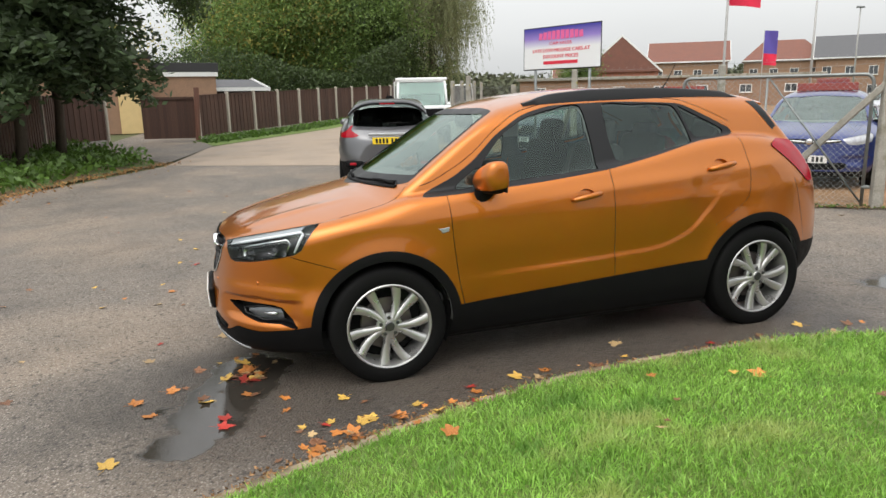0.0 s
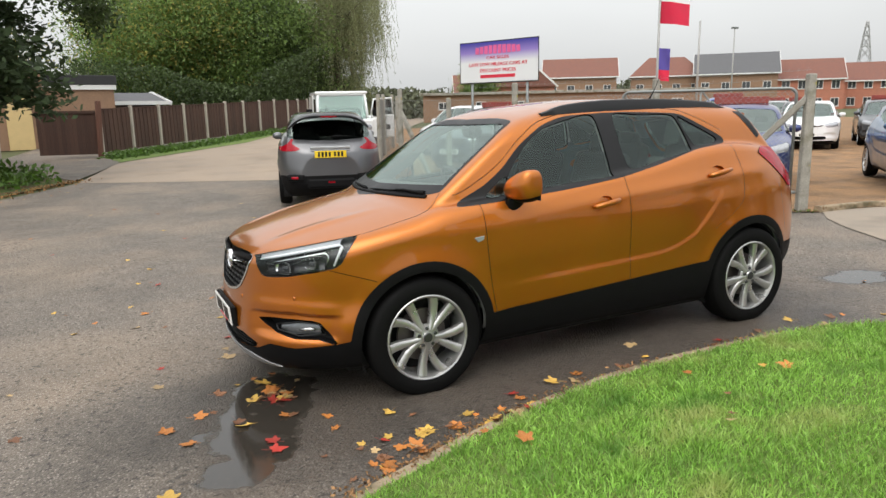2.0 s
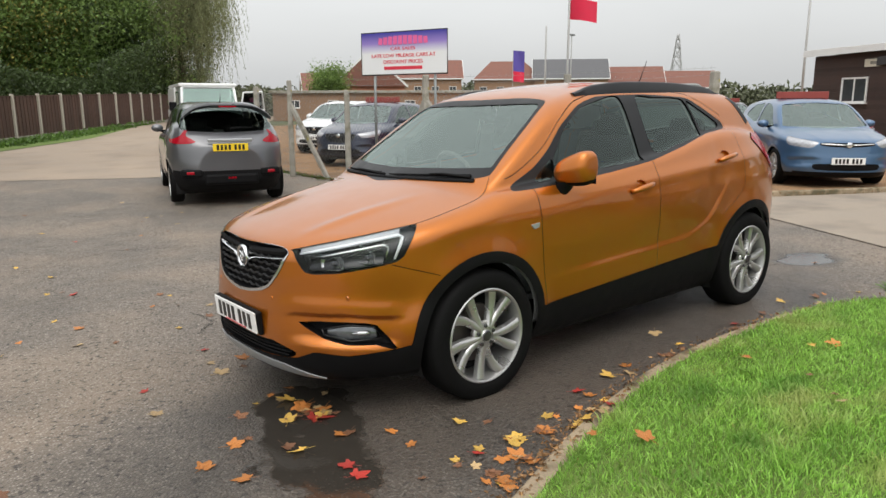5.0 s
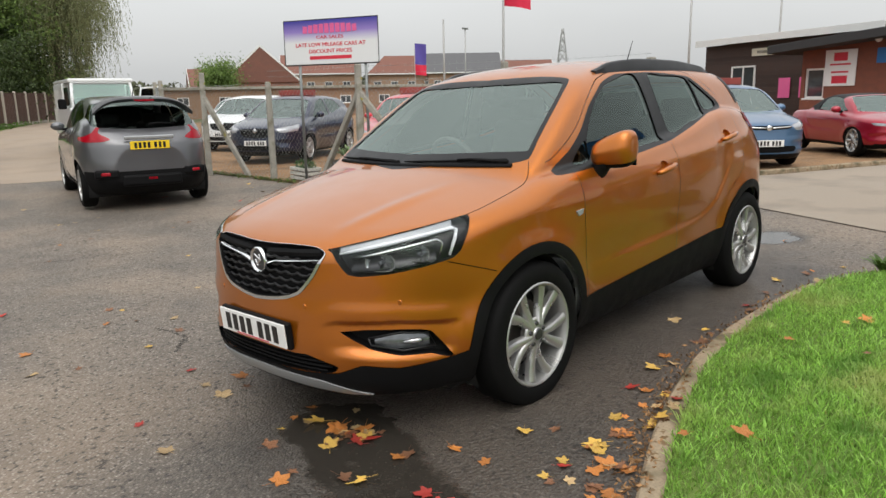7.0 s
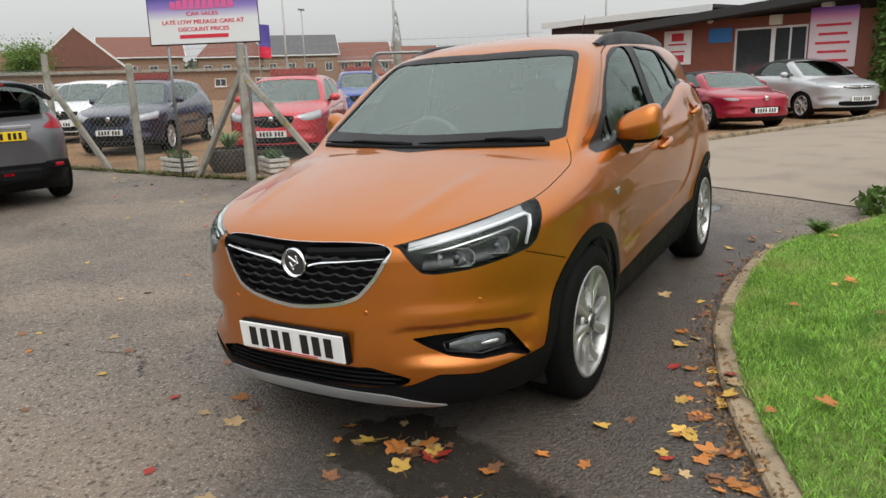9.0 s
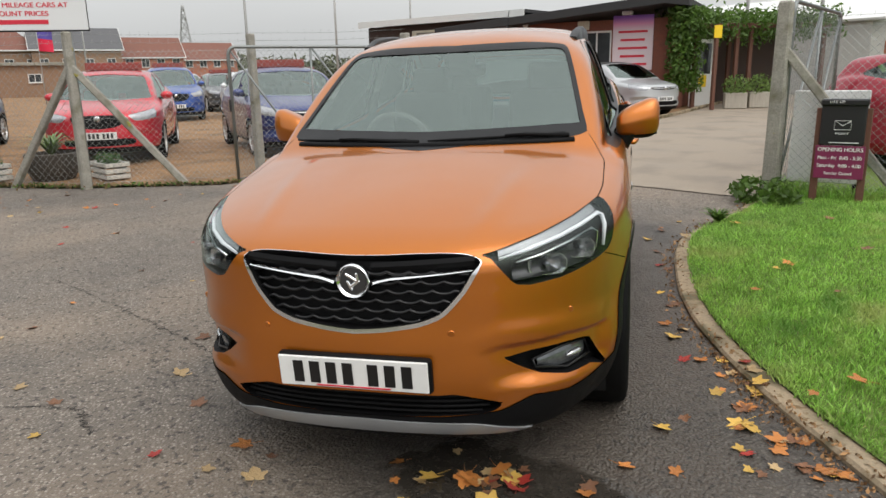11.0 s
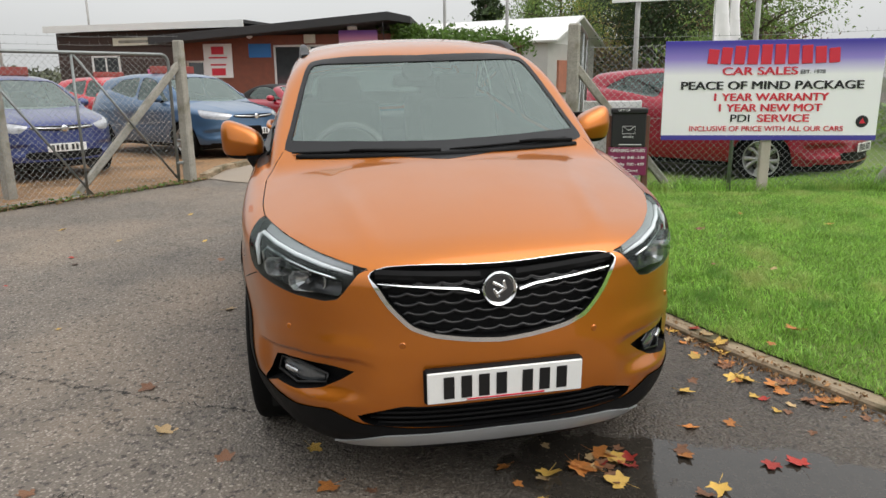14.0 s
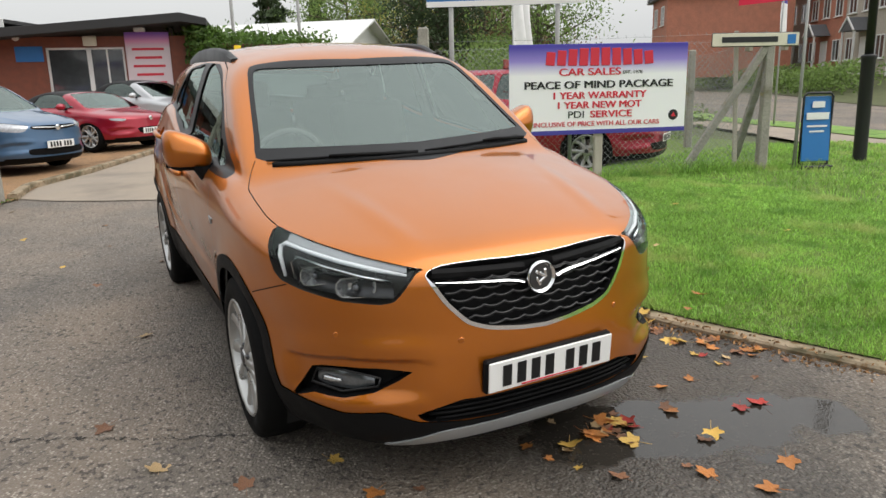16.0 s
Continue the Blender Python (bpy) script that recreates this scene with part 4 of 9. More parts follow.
    for wx in (0.0, s["wb"]):
        for sgn in (-1, 1):
            part("arch_liner", well(s, wx, sgn), MAT["underbody"], car)
            wheel_parts(car, pose(wx, sgn * (s["track"]), s["wheel"], 0, 17 + 20 * (wx > 1) * (sgn > 0), 0 if sgn < 0 else 180), r=0.348)
    part("underbody", box(3.4, 1.46, 0.14, (1.25, 0, 0.235), 0.03), MAT["underbody"], car)
    part("exhaust_box", box(0.30, 0.7, 0.14, (2.95, 0.1, 0.30), 0.04), MAT["underbody"], car)
    # door mirrors
    for sgn in (-1, 1):
        mi = new("door_mirror")
        mi.parent = car
        mi.matrix_basis = pose(0.60, sgn * 0.905, 1.135) @ Matrix.Diagonal((1, -sgn, 1, 1))
        own = bmesh.new()
        bmesh.ops.create_icosphere(own, subdivisions=4, radius=1)
        for v in own.verts:
            x, y, z = v.co
            p = 3.4
            k = (abs(x) ** p + abs(y) ** p + abs(z) ** p) ** (-1 / p)
            x, y, z = x * k, y * k, z * k
            wide = 0.102
            tall = 0.086 - 0.020 * y
            deep = 0.085 * (1 - 0.25 * abs(z))
            v.co = (0.035 + x * deep + 0.02 * y * -1, y * wide - 0.006, z * tall - 0.020 * y + 0.004)
        for f in own.faces:
            f.smooth = True
        shell = own
        bmesh.ops.bisect_plane(shell, geom=shell.verts[:] + shell.edges[:] + shell.faces[:], plane_co=(0.105, 0, 0), plane_no=(1, 0, 0.05), clear_outer=True)
        under = shell.copy()
        bmesh.ops.bisect_plane(shell, geom=shell.verts[:] + shell.edges[:] + shell.faces[:], plane_co=(0, 0, -0.056), plane_no=(0.15, 0, -1), clear_outer=True)
        bmesh.ops.bisect_plane(under, geom=under.verts[:] + under.edges[:] + under.faces[:], plane_co=(0, 0, -0.058), plane_no=(0.15, 0, -1), clear_inner=True)
        part("mirror_cap", shell, MAT["orange_paint"], mi)
        part("mirror_base", under, MAT["black_plastic"], mi)
        gl = part("mirror_glass", box(0.006, 0.165, 0.125, (0.100, -0.006, 0.002), 0.002), MAT["mirror"], mi)
        part("mirror_frame", box(0.012, 0.186, 0.148, (0.092, -0.006, 0.002), 0.004), MAT["black_plastic"], mi)
        own = bmesh.new()
        rows = []
        for u, x, y, z, a, b in ((0, 0.00, 0.095, -0.185, 0.046, 0.034), (0.3, 0.005, 0.090, -0.15, 0.054, 0.040), (0.7, 0.02, 0.070, -0.10, 0.068, 0.048), (1, 0.03, 0.045, -0.040, 0.08, 0.06)):
            rows.append([own.verts.new((x + a * math.cos(q), y + b * math.sin(q), z + 0.02 * math.cos(q))) for q in np.linspace(0, 2 * math.pi, 13)[:-1]])
        for p, q in zip(rows, rows[1:]):
            for i in range(12):
                own.faces.new((p[i], p[(i + 1) % 12], q[(i + 1) % 12], q[i])).smooth = True
        bmesh.ops.recalc_face_normals(own, faces=own.faces[:])
        part("mirror_foot", own, MAT["black_plastic"], mi)
        # roof rail
        own = bmesh.new()
        rows = []
        for u in np.linspace(0, 1, 30):
            x = 0.98 + 1.62 * u
            rz = float(s["roof"](np.array(x)))
            lift = 0.012 * step(0.0, 0.13, u) * step(1.0, 0.90, u)
            y = sgn * (0.585 - 0.05 * ((x - 1.5) / 1.1) ** 2)
            hgt = 0.010 + 0.014 * step(0, 0.1, u) * step(1, 0.93, u)
            zc0 = rz - 0.052 + lift
            rows.append([own.verts.new((x, y + sgn * a, zc0 + b)) for a, b in ((-0.022, -0.05), (-0.020, hgt * 0.6), (-0.008, hgt), (0.010, hgt), (0.022, hgt * 0.55), (0.030, -0.055))])
        for p, q in zip(rows, rows[1:]):
            for i in range(5):
                own.faces.new((p[i], p[i + 1], q[i + 1], q[i]))
        own.faces.new(rows[0]), own.faces.new(rows[-1])
        bmesh.ops.recalc_face_normals(own, faces=own.faces[:])
        part("roof_rail", smooth(own, 45), MAT["black_satin"], car, "satin black roof rail")
        # door handles in their bowls
        for x, z in HANDLES:
            lo_, hi_ = 0.6, 1.0
            for _ in range(30):
                mid_ = (lo_ + hi_) / 2
                if float(car_field(s, np.array(x), np.array(mid_), np.array(z))) > 0:
                    hi_ = mid_
                else:
                    lo_ = mid_
            y = lo_
            h = new("door_handle")
            h.parent = car
            h.matrix_basis = pose(x, sgn * y, z, 0, -6, 0)
            bar = tube([(-0.10, sgn * 0.004, -0.006), (-0.09, sgn * 0.022, -0.005), (-0.05, sgn * 0.034, 0.0), (0.03, sgn * 0.036, 0.003), (0.08, sgn * 0.028, 0.004), (0.10, sgn * 0.004, 0.004)], [0.011, 0.015, 0.017, 0.017, 0.016, 0.011], 10)
            part("grip", bar, MAT["orange_paint"], h)
        # side marker flash on the wing
        fl_ = part("wing_flash", slab([(-0.03, 0.012), (0.035, 0.018), (0.03, -0.006), (-0.005, -0.016)], 0.008, bevel=0.002), MAT["silver_plastic"], car, "silver wing flash with side repeater")
        lo_, hi_ = 0.6, 1.0
        for _ in range(30):
            mid_ = (lo_ + hi_) / 2
            if float(car_field(s, np.array(0.345), np.array(mid_), np.array(0.862))) > 0:
                hi_ = mid_
            else:
                lo_ = mid_
        fl_.matrix_basis = pose(0.345, sgn * (lo_ + 0.002), 0.862)
    # number plate on its carrier, tow-eye cover, wipers, aerial, spoiler
    pl = plate(car, pose(-0.978, 0, 0.475, 0, 0, -90) @ pose(0, 0, 0, 4, 0, 0), MAT["plate_white"])
    part("plate_carrier", box(0.03, 0.535, 0.125, (-0.955, 0, 0.473), 0.008, pose(0, 0, 0, 0, -4, 0)), MAT["black_plastic"], car)
    part("dealer_strip", box(0.26, 0.003, 0.004, (0, -0.0055, -0.047)), MAT["sign_red"], pl)
    def onscreen(y, u):
        z = 1.105 + (1.55 - 1.105) * u
        lo_, hi_ = -0.6, 1.2
        for _ in range(30):
            mid_ = (lo_ + hi_) / 2
            if float(car_field(s, np.array(mid_), np.array(y), np.array(z))) > 0:
                lo_ = mid_
            else:
                hi_ = mid_
        return Vector((lo_ - 0.006, y, z + 0.006))
    for y0, y1, u0, u1 in ((-0.60, -0.02, 0.055, 0.028), (0.08, 0.66, 0.040, 0.028)):
        wi = new("wiper")
        wi.parent = car
        pts = [onscreen(y, u0 + (u1 - u0) * k) for k, y in zip(np.linspace(0, 1, 8), np.linspace(y0, y1, 8))]
        part("wiper_blade", tube(pts, [0.004] + [0.006] * 6 + [0.004], 6), MAT["black_plastic"], wi)
        arm = [pts[3] + Vector((-0.004, 0, 0.006)), pts[2] + Vector((-0.008, 0, 0.006)), onscreen(y0 - 0.02, 0.025) + Vector((-0.006, 0, 0.004))] if y0 < 0 else [pts[4] + Vector((-0.004, 0, 0.006)), pts[3] + Vector((-0.006, 0, 0.005)), onscreen(y0 - 0.06, 0.02)]
        part("wiper_arm", tube(arm, [0.006, 0.008, 0.010], 8), MAT["black_plastic"], wi)
    part("cowl", tube([onscreen(y, 0.012) + Vector((0.0, 0, -0.012)) for y in np.linspace(-0.64, 0.64, 24)], 0.014, 8), MAT["black_plastic"], car)
    part("aerial", tube([(2.35, 0, 1.575), (2.42, 0, 1.66), (2.50, 0, 1.80)], [0.012, 0.004, 0.002], 8), MAT["black_plastic"], car)
    own = bmesh.new()
    rows = []
    for y in np.linspace(-0.56, 0.56, 21):
        d = 0.10 * (abs(y) / 0.56) ** 3
        z0 = 1.535 - 0.05 * (abs(y) / 0.6) ** 2.6
        rows.append([own.verts.new(q) for q in ((2.62, y, z0 + 0.004), (2.84 - d, y, z0 - 0.002), (2.90 - d, y, z0 - 0.014), (2.89 - d, y, z0 - 0.030), (2.72, y, z0 - 0.06))])
    for p, q in zip(rows, rows[1:]):
        for i in range(4):
            own.faces.new((p[i], p[i + 1], q[i + 1], q[i]))
    own.faces.new(rows[0]), own.faces.new(rows[-1])
    bmesh.ops.recalc_face_normals(own, faces=own.faces[:])
    part("roof_spoiler", smooth(own, 50), o, car)
    # cabin
    dash = bmesh.new()
    rows = []
    for y in np.linspace(-0.70, 0.70, 15):
        e = 0.10 * (abs(y) / 0.7) ** 2
        rows.append([dash.verts.new(q) for q in ((0.14 + e, y, 1.09), (0.40, y, 1.115), (0.62, y, 1.09 - 0.3 * e), (0.70, y, 1.02), (0.66, y, 0.85), (0.60, y, 0.55))])
    for p, q in zip(rows, rows[1:]):
        for i in range(5):
            dash.faces.new((p[i], p[i + 1], q[i + 1], q[i])).smooth = True
    part("dashboard", dash, MAT["interior"], car)
    for sgn in (-1, 1):
        seat(car, 1.35, sgn * 0.38)
    seat(car, 2.20, 0.38, True), seat(car, 2.20, -0.38, True)
    part("cabin_floor", box(2.3, 1.40, 0.05, (1.5, 0, 0.42), 0.01), MAT["interior"], car)
    part("parcel_shelf", box(0.5, 1.15, 0.03, (2.72, 0, 1.10), 0.01), MAT["interior"], car)
    wheel = part("steering_wheel", tube([(0.0, 0.185 * math.cos(a), 0.185 * math.sin(a)) for a in np.linspace(0, 2 * math.pi, 25)], 0.016, 8), MAT["interior"], car)
    wheel.matrix_basis = pose(0.86, 0.38, 1.02, 0, -25, 0)
    part("steering_boss", box(0.05, 0.16, 0.12, bevel=0.02), MAT["interior"], wheel)
    part("steering_spoke", box(0.03, 0.34, 0.035, bevel=0.01), MAT["interior"], wheel)
    part("mirror_mount", box(0.10, 0.16, 0.10, (0.80, 0, 1.455), 0.03, pose(0, 0, 0, 0, 28, 0)), MAT["black_plastic"], car)
    part("rear_view_mirror", box(0.03, 0.24, 0.06, (0.90, 0, 1.40), 0.015), MAT["black_plastic"], car)
    return car


def seat(parent, x, y, rear=False):
    st = new("seat")
    st.parent = parent
    st.matrix_basis = pose(x, y, 0)
    part("cushion", box(0.50, 0.50, 0.16, (-0.1, 0, 0.68), 0.06, seg=3), MAT["seat_cloth"], st)
    part("backrest", box(0.15, 0.50, 0.62, (0.20, 0, 0.97), 0.06, pose(0, 0, 0, 0, 16, 0), 3), MAT["seat_cloth"], st)
    part("headrest", box(0.10, 0.27, 0.18, (0.30 if not rear else 0.28, 0, 1.335 if not rear else 1.27), 0.045, pose(0, 0, 0, 0, 10, 0), 3), MAT["seat_cloth"], st)


hero = hero_car()
# ---------------------------------------------------------------- the other cars
def warp(v, L, wb, fo, H, belt, W):
    """Carries a body from the first car's sizes to another's."""
    x = np.interp(v[:, 0], [-0.955, 0, 2.555, 3.34], [-fo, 0, wb, L - fo])
    z = np.interp(v[:, 2], [0.0, 0.335, 1.10, 1.61], [0.0, 0.31, belt, H])
    return np.stack([x, v[:, 1] * W / 1.77, z], 1)


def other_car(label, m, color, L=4.25, wb=2.6, fo=0.88, H=1.46, belt=0.98, W=1.78, res=(98, 62), nose="wide", tail="plain", soft_top=False, name="parked_car", group="cars in the yard", plate_back=False, rim=None, fine=18, metal=0.4):
    kw = {}
    if soft_top:
        kw = dict(roof=[(0.3, 1.43), (0.82, 1.545), (1.1, 1.59), (1.45, 1.60), (1.8, 1.53), (2.1, 1.38), (2.3, 1.25), (2.9, 1.1)], rg=(2.55, 1.08, 1.75, 1.56),
                  deck=[(-1.0, 0.80), (-0.9, 0.85), (-0.8, 0.90), (-0.6, 0.965), (-0.3, 1.03), (0.0, 1.08), (0.2, 1.10), (0.5, 1.08), (1.5, 1.10), (2.4, 1.13), (2.8, 1.12), (3.1, 1.06), (3.3, 0.95)])
    s = car_spec(sculpt=True, **kw)
    car = empty(name, m, label, "car", group)
    sk = Skin(s, *res)
    side = lambda v: np.abs(v[:, 1])
    for wx in (0.0, s["wb"]):
        sk.pull(lambda v: np.maximum(np.maximum(np.hypot(v[:, 0] - wx, v[:, 2] - s["wheel"]) - s["arch"], 0.48 - side(v)), v[:, 2] - 0.9))
    ws = poly_front([(-0.2, 1.52), (0.30, 1.52), (0.54, 1.50), (0.60, 1.42), (0.675, 1.20), (0.70, 1.13), (0.6, 1.112), (-0.2, 1.106)], 0.95)
    screen = sk.pull(lambda v: np.maximum(ws(v), -0.6 - v[:, 0]))
    if soft_top:
        side_f = [("side_window", poly_side([(0.50, 1.12), (0.62, 1.22), (0.86, 1.42), (1.10, 1.50), (1.45, 1.50), (1.62, 1.40), (1.70, 1.16)]))]
    else:
        side_f = [("front_door_glass", poly_side([(0.48, 1.10), (0.62, 1.21), (0.80, 1.38), (0.98, 1.475), (1.16, 1.515), (1.36, 1.520), (1.40, 1.15), (1.0, 1.11)])),
                  ("rear_door_glass", poly_side([(1.52, 1.17), (1.48, 1.52), (1.72, 1.52), (2.04, 1.495), (2.16, 1.45), (2.38, 1.335), (2.36, 1.295), (2.0, 1.235)]))]
    panes = [(n, sk.pull(f)) for n, f in side_f]
    rear = None if soft_top else sk.pull(poly_rear([(-0.2, 1.15), (0.56, 1.17), (0.60, 1.26), (0.50, 1.47), (-0.2, 1.485)] if tail == "plain" else [(-0.2, 1.155), (0.56, 1.165), (0.69, 1.22), (0.62, 1.49), (-0.2, 1.52)], 2.5))
    roof = sk.pull(lambda v: np.maximum(1.13 - v[:, 2] + 0.06 * (v[:, 0] > 2.0), 0.88 - v[:, 0])) if soft_top else None
    lamp = sk.pull(poly_turn([(21, 0.85), (24, 0.765), (28, 0.745), (41, 0.775), (46, 0.80), (49.5, 0.94), (42, 0.925), (30, 0.89)] if nose != "low" else [(26, 0.80), (29, 0.75), (40, 0.77), (43, 0.83), (34, 0.83)]))
    shapes = {"wide": [(-0.1, 0.835), (0.34, 0.845), (0.42, 0.83), (0.40, 0.79), (0.2, 0.765), (-0.1, 0.76)],
              "tall": [(-0.1, 0.85), (0.30, 0.85), (0.39, 0.83), (0.34, 0.70), (0.2, 0.64), (-0.1, 0.63)],
              "low": [(-0.1, 0.56), (0.32, 0.55), (0.36, 0.50), (0.28, 0.40), (-0.1, 0.39)]}
    grille = sk.pull(poly_front(shapes[nose], -0.5))
    low = sk.pull(poly_front([(-0.1, 0.44), (0.44, 0.45), (0.52, 0.42), (0.46, 0.34), (-0.1, 0.325)], -0.5)) if nose != "low" else None
    tl = sk.pull(poly_tail([(27, 0.98), (42, 0.97), (50, 1.0), (50, 1.12), (42, 1.18), (30, 1.14)] if tail == "plain" else [(25, 1.005), (30, 0.975), (44, 0.970), (56, 1.0), (58, 1.035), (46, 1.055), (39, 1.10), (36.5, 1.20), (34.5, 1.20), (34, 1.10), (29, 1.05)], 2.2, k=0.012))
    sill = sk.pull(lambda v: np.minimum(v[:, 2] - 0.27, np.maximum(v[:, 2] - np.where(v[:, 0] > 2.9, 0.42 if tail == "plain" else 0.56, 0.30), np.where(v[:, 0] > 2.9, 2.9 - v[:, 0], v[:, 0] + 0.6))))
    pt = paint("car_paint", color, metal, 0.35)
    wp = lambda v: warp(v, L, wb, fo, H, belt, W)

    def piece(nm, t, mt, push=0.0, label_="", parent=car, shade=True):
        if t is None or not len(t):
            return None
        v, t2, n = take(sk.v, t, sk.n)
        return part(nm, mesh_np(nm, wp(v + push * n), t2, shade), mt, parent, label_)

    piece("body", sk.t, pt)
    piece("sill_trim", sill, MAT["black_plastic"])
    g = piece("windscreen", screen, MAT["screen_glass"], -0.006)
    for n, t in panes:
        for sgn in (-1, 1):
            piece(n, t[np.sign(sk.v[t].mean(1)[:, 1]) == sgn], MAT["dark_glass"], -0.006)
    piece("rear_window", rear, MAT["dark_glass"], -0.006)
    piece("soft_top", roof, MAT["soft_top"], 0.0, "black folding fabric roof")
    for sgn in (-1, 1):
        one = lamp[np.sign(sk.v[lamp].mean(1)[:, 1]) == sgn]
        h = piece("headlamp", one, MAT["lamp_far"], -0.004)
        piece("tail_lamp", tl[np.sign(sk.v[tl].mean(1)[:, 1]) == sgn], MAT["red_lens"], 0.004)
        w = W / 1.77
        mi = new("door_mirror")
        mi.parent = car
        zc = belt + 0.05
        mi.matrix_basis = pose(0.62, sgn * 0.91 * w, zc)
        own = bmesh.new()
        bmesh.ops.create_icosphere(own, subdivisions=2, radius=1)
        for v in own.verts:
            v.co = (v.co.x * 0.075, v.co.y * 0.105, v.co.z * 0.072)
        part("mirror_cap", smooth(own, 180), pt, mi)
        part("mirror_foot", box(0.05, 0.10, 0.04, (0, -sgn * 0.09, -0.05), 0.012), MAT["black_plastic"], mi)
    piece("grille", grille, MAT["black_plastic"], -0.015, "black grille")
    piece("lower_intake", low, MAT["black_plastic"], -0.015)
    badge = part("badge", lathe([(0.0, -0.006), (0.035, -0.006), (0.045, 0.0), (0.04, 0.02)], 16, "x"), MAT["chrome"], car)
    badge.matrix_basis = pose(-fo - 0.005, 0, float(np.interp(0.80, [0, 0.335, 1.10], [0, 0.31, belt])))
    if nose == "wide":
        for sgn in (-1, 1):
            part("grille_bar", tube([(-fo + 0.0 + 0.07 * u * u, sgn * (0.05 + 0.36 * u), float(np.interp(0.80 + 0.02 * u, [0, 0.335, 1.10], [0, 0.31, belt]))) for u in np.linspace(0, 1, 6)], 0.011, 6), MAT["chrome"], car)
    if plate_back:
        plate(car, pose(L - fo + 0.012, 0, 0.88 if tail != "plain" else 0.80, 0, 0, 90), MAT["plate_yellow"])
    plate(car, pose(-fo - 0.018, 0, 0.46 if nose != "low" else 0.40, 0, 0, -90), MAT["plate_white"])
    for wx, hx in ((0.0, 0.0), (s["wb"], wb)):
        for sgn in (-1, 1):
            ar = well(s, wx, sgn)
            for v in ar.verts:
                v.co = Vector(wp(np.array([v.co[:]]))[0])
            part("arch_liner", ar, MAT["underbody"], car)
            wheel_parts(car, pose(hx, sgn * (W / 2 - 0.115), 0.315, 0, 23, 0 if sgn < 0 else 180), r=0.318, rim=0.225, width=0.205, sides=28, spokes=5)
    part("underbody", box(L - 0.9, W - 0.5, 0.12, (L / 2 - fo, 0, 0.25), 0.03), MAT["underbody"], car)
    k, b0 = (L - fo) / 3.34, H / 1.61
    part("dashboard", box(0.5, 1.30, 0.25, (0.55 * k + 0.1, 0, belt - 0.13), 0.06), MAT["interior"], car)
    for sx in ((1.35,) if soft_top else (1.35, 2.15)):
        for sgn in (-1, 1):
            st = new("seat")
            st.parent = car
            st.matrix_basis = pose(sx * k, sgn * 0.36, 0)
            part("backrest", box(0.15, 0.46, 0.60, (0.2, 0, 0.90 * b0), 0.05, pose(0, 0, 0, 0, 15, 0), 2), MAT["seat_cloth"], st)
            part("headrest", box(0.10, 0.25, 0.17, (0.30, 0, 1.25 * b0), 0.04, None, 2), MAT["seat_cloth"], st)
    return car


def ground_pose(x, y, rz, dz=0.02):
    """A pose for a thing that stands on the ground and turns with rz."""
    return pose(x, y, gz(x, y) + dz, 0, 0, rz)


MAT.update(
    dark_glass=glass_mat("dark_glass", (0.45, 0.52, 0.49), ior=2.0),
    soft_top=mat("soft_top", (0.016, 0.016, 0.017), 0.9, 0, 0.2, 20, 400, 0.0005),
    lamp_far=mat("lamp_cover", (0.42, 0.43, 0.45), 0.12, 0.4, 0.3, 25, 80, 0, 0.6),
    price_card=mat("price_card", (0.72, 0.78, 0.72), 0.6, 0, 0.05),
    roof_board=mat("roof_board", (0.26, 0.045, 0.035), 0.5, 0, 0.2, 6, 60),
)
NAVY, CLIO, RED, CRIM, BLUE, STEEL, WHITE, SILVER, GREY = ((0.012, 0.018, 0.045), (0.018, 0.032, 0.15), (0.55, 0.015, 0.03), (0.33, 0.004, 0.022), (0.02, 0.07, 0.30), (0.055, 0.12, 0.22), (0.72, 0.73, 0.73), (0.45, 0.46, 0.47), (0.055, 0.058, 0.062))
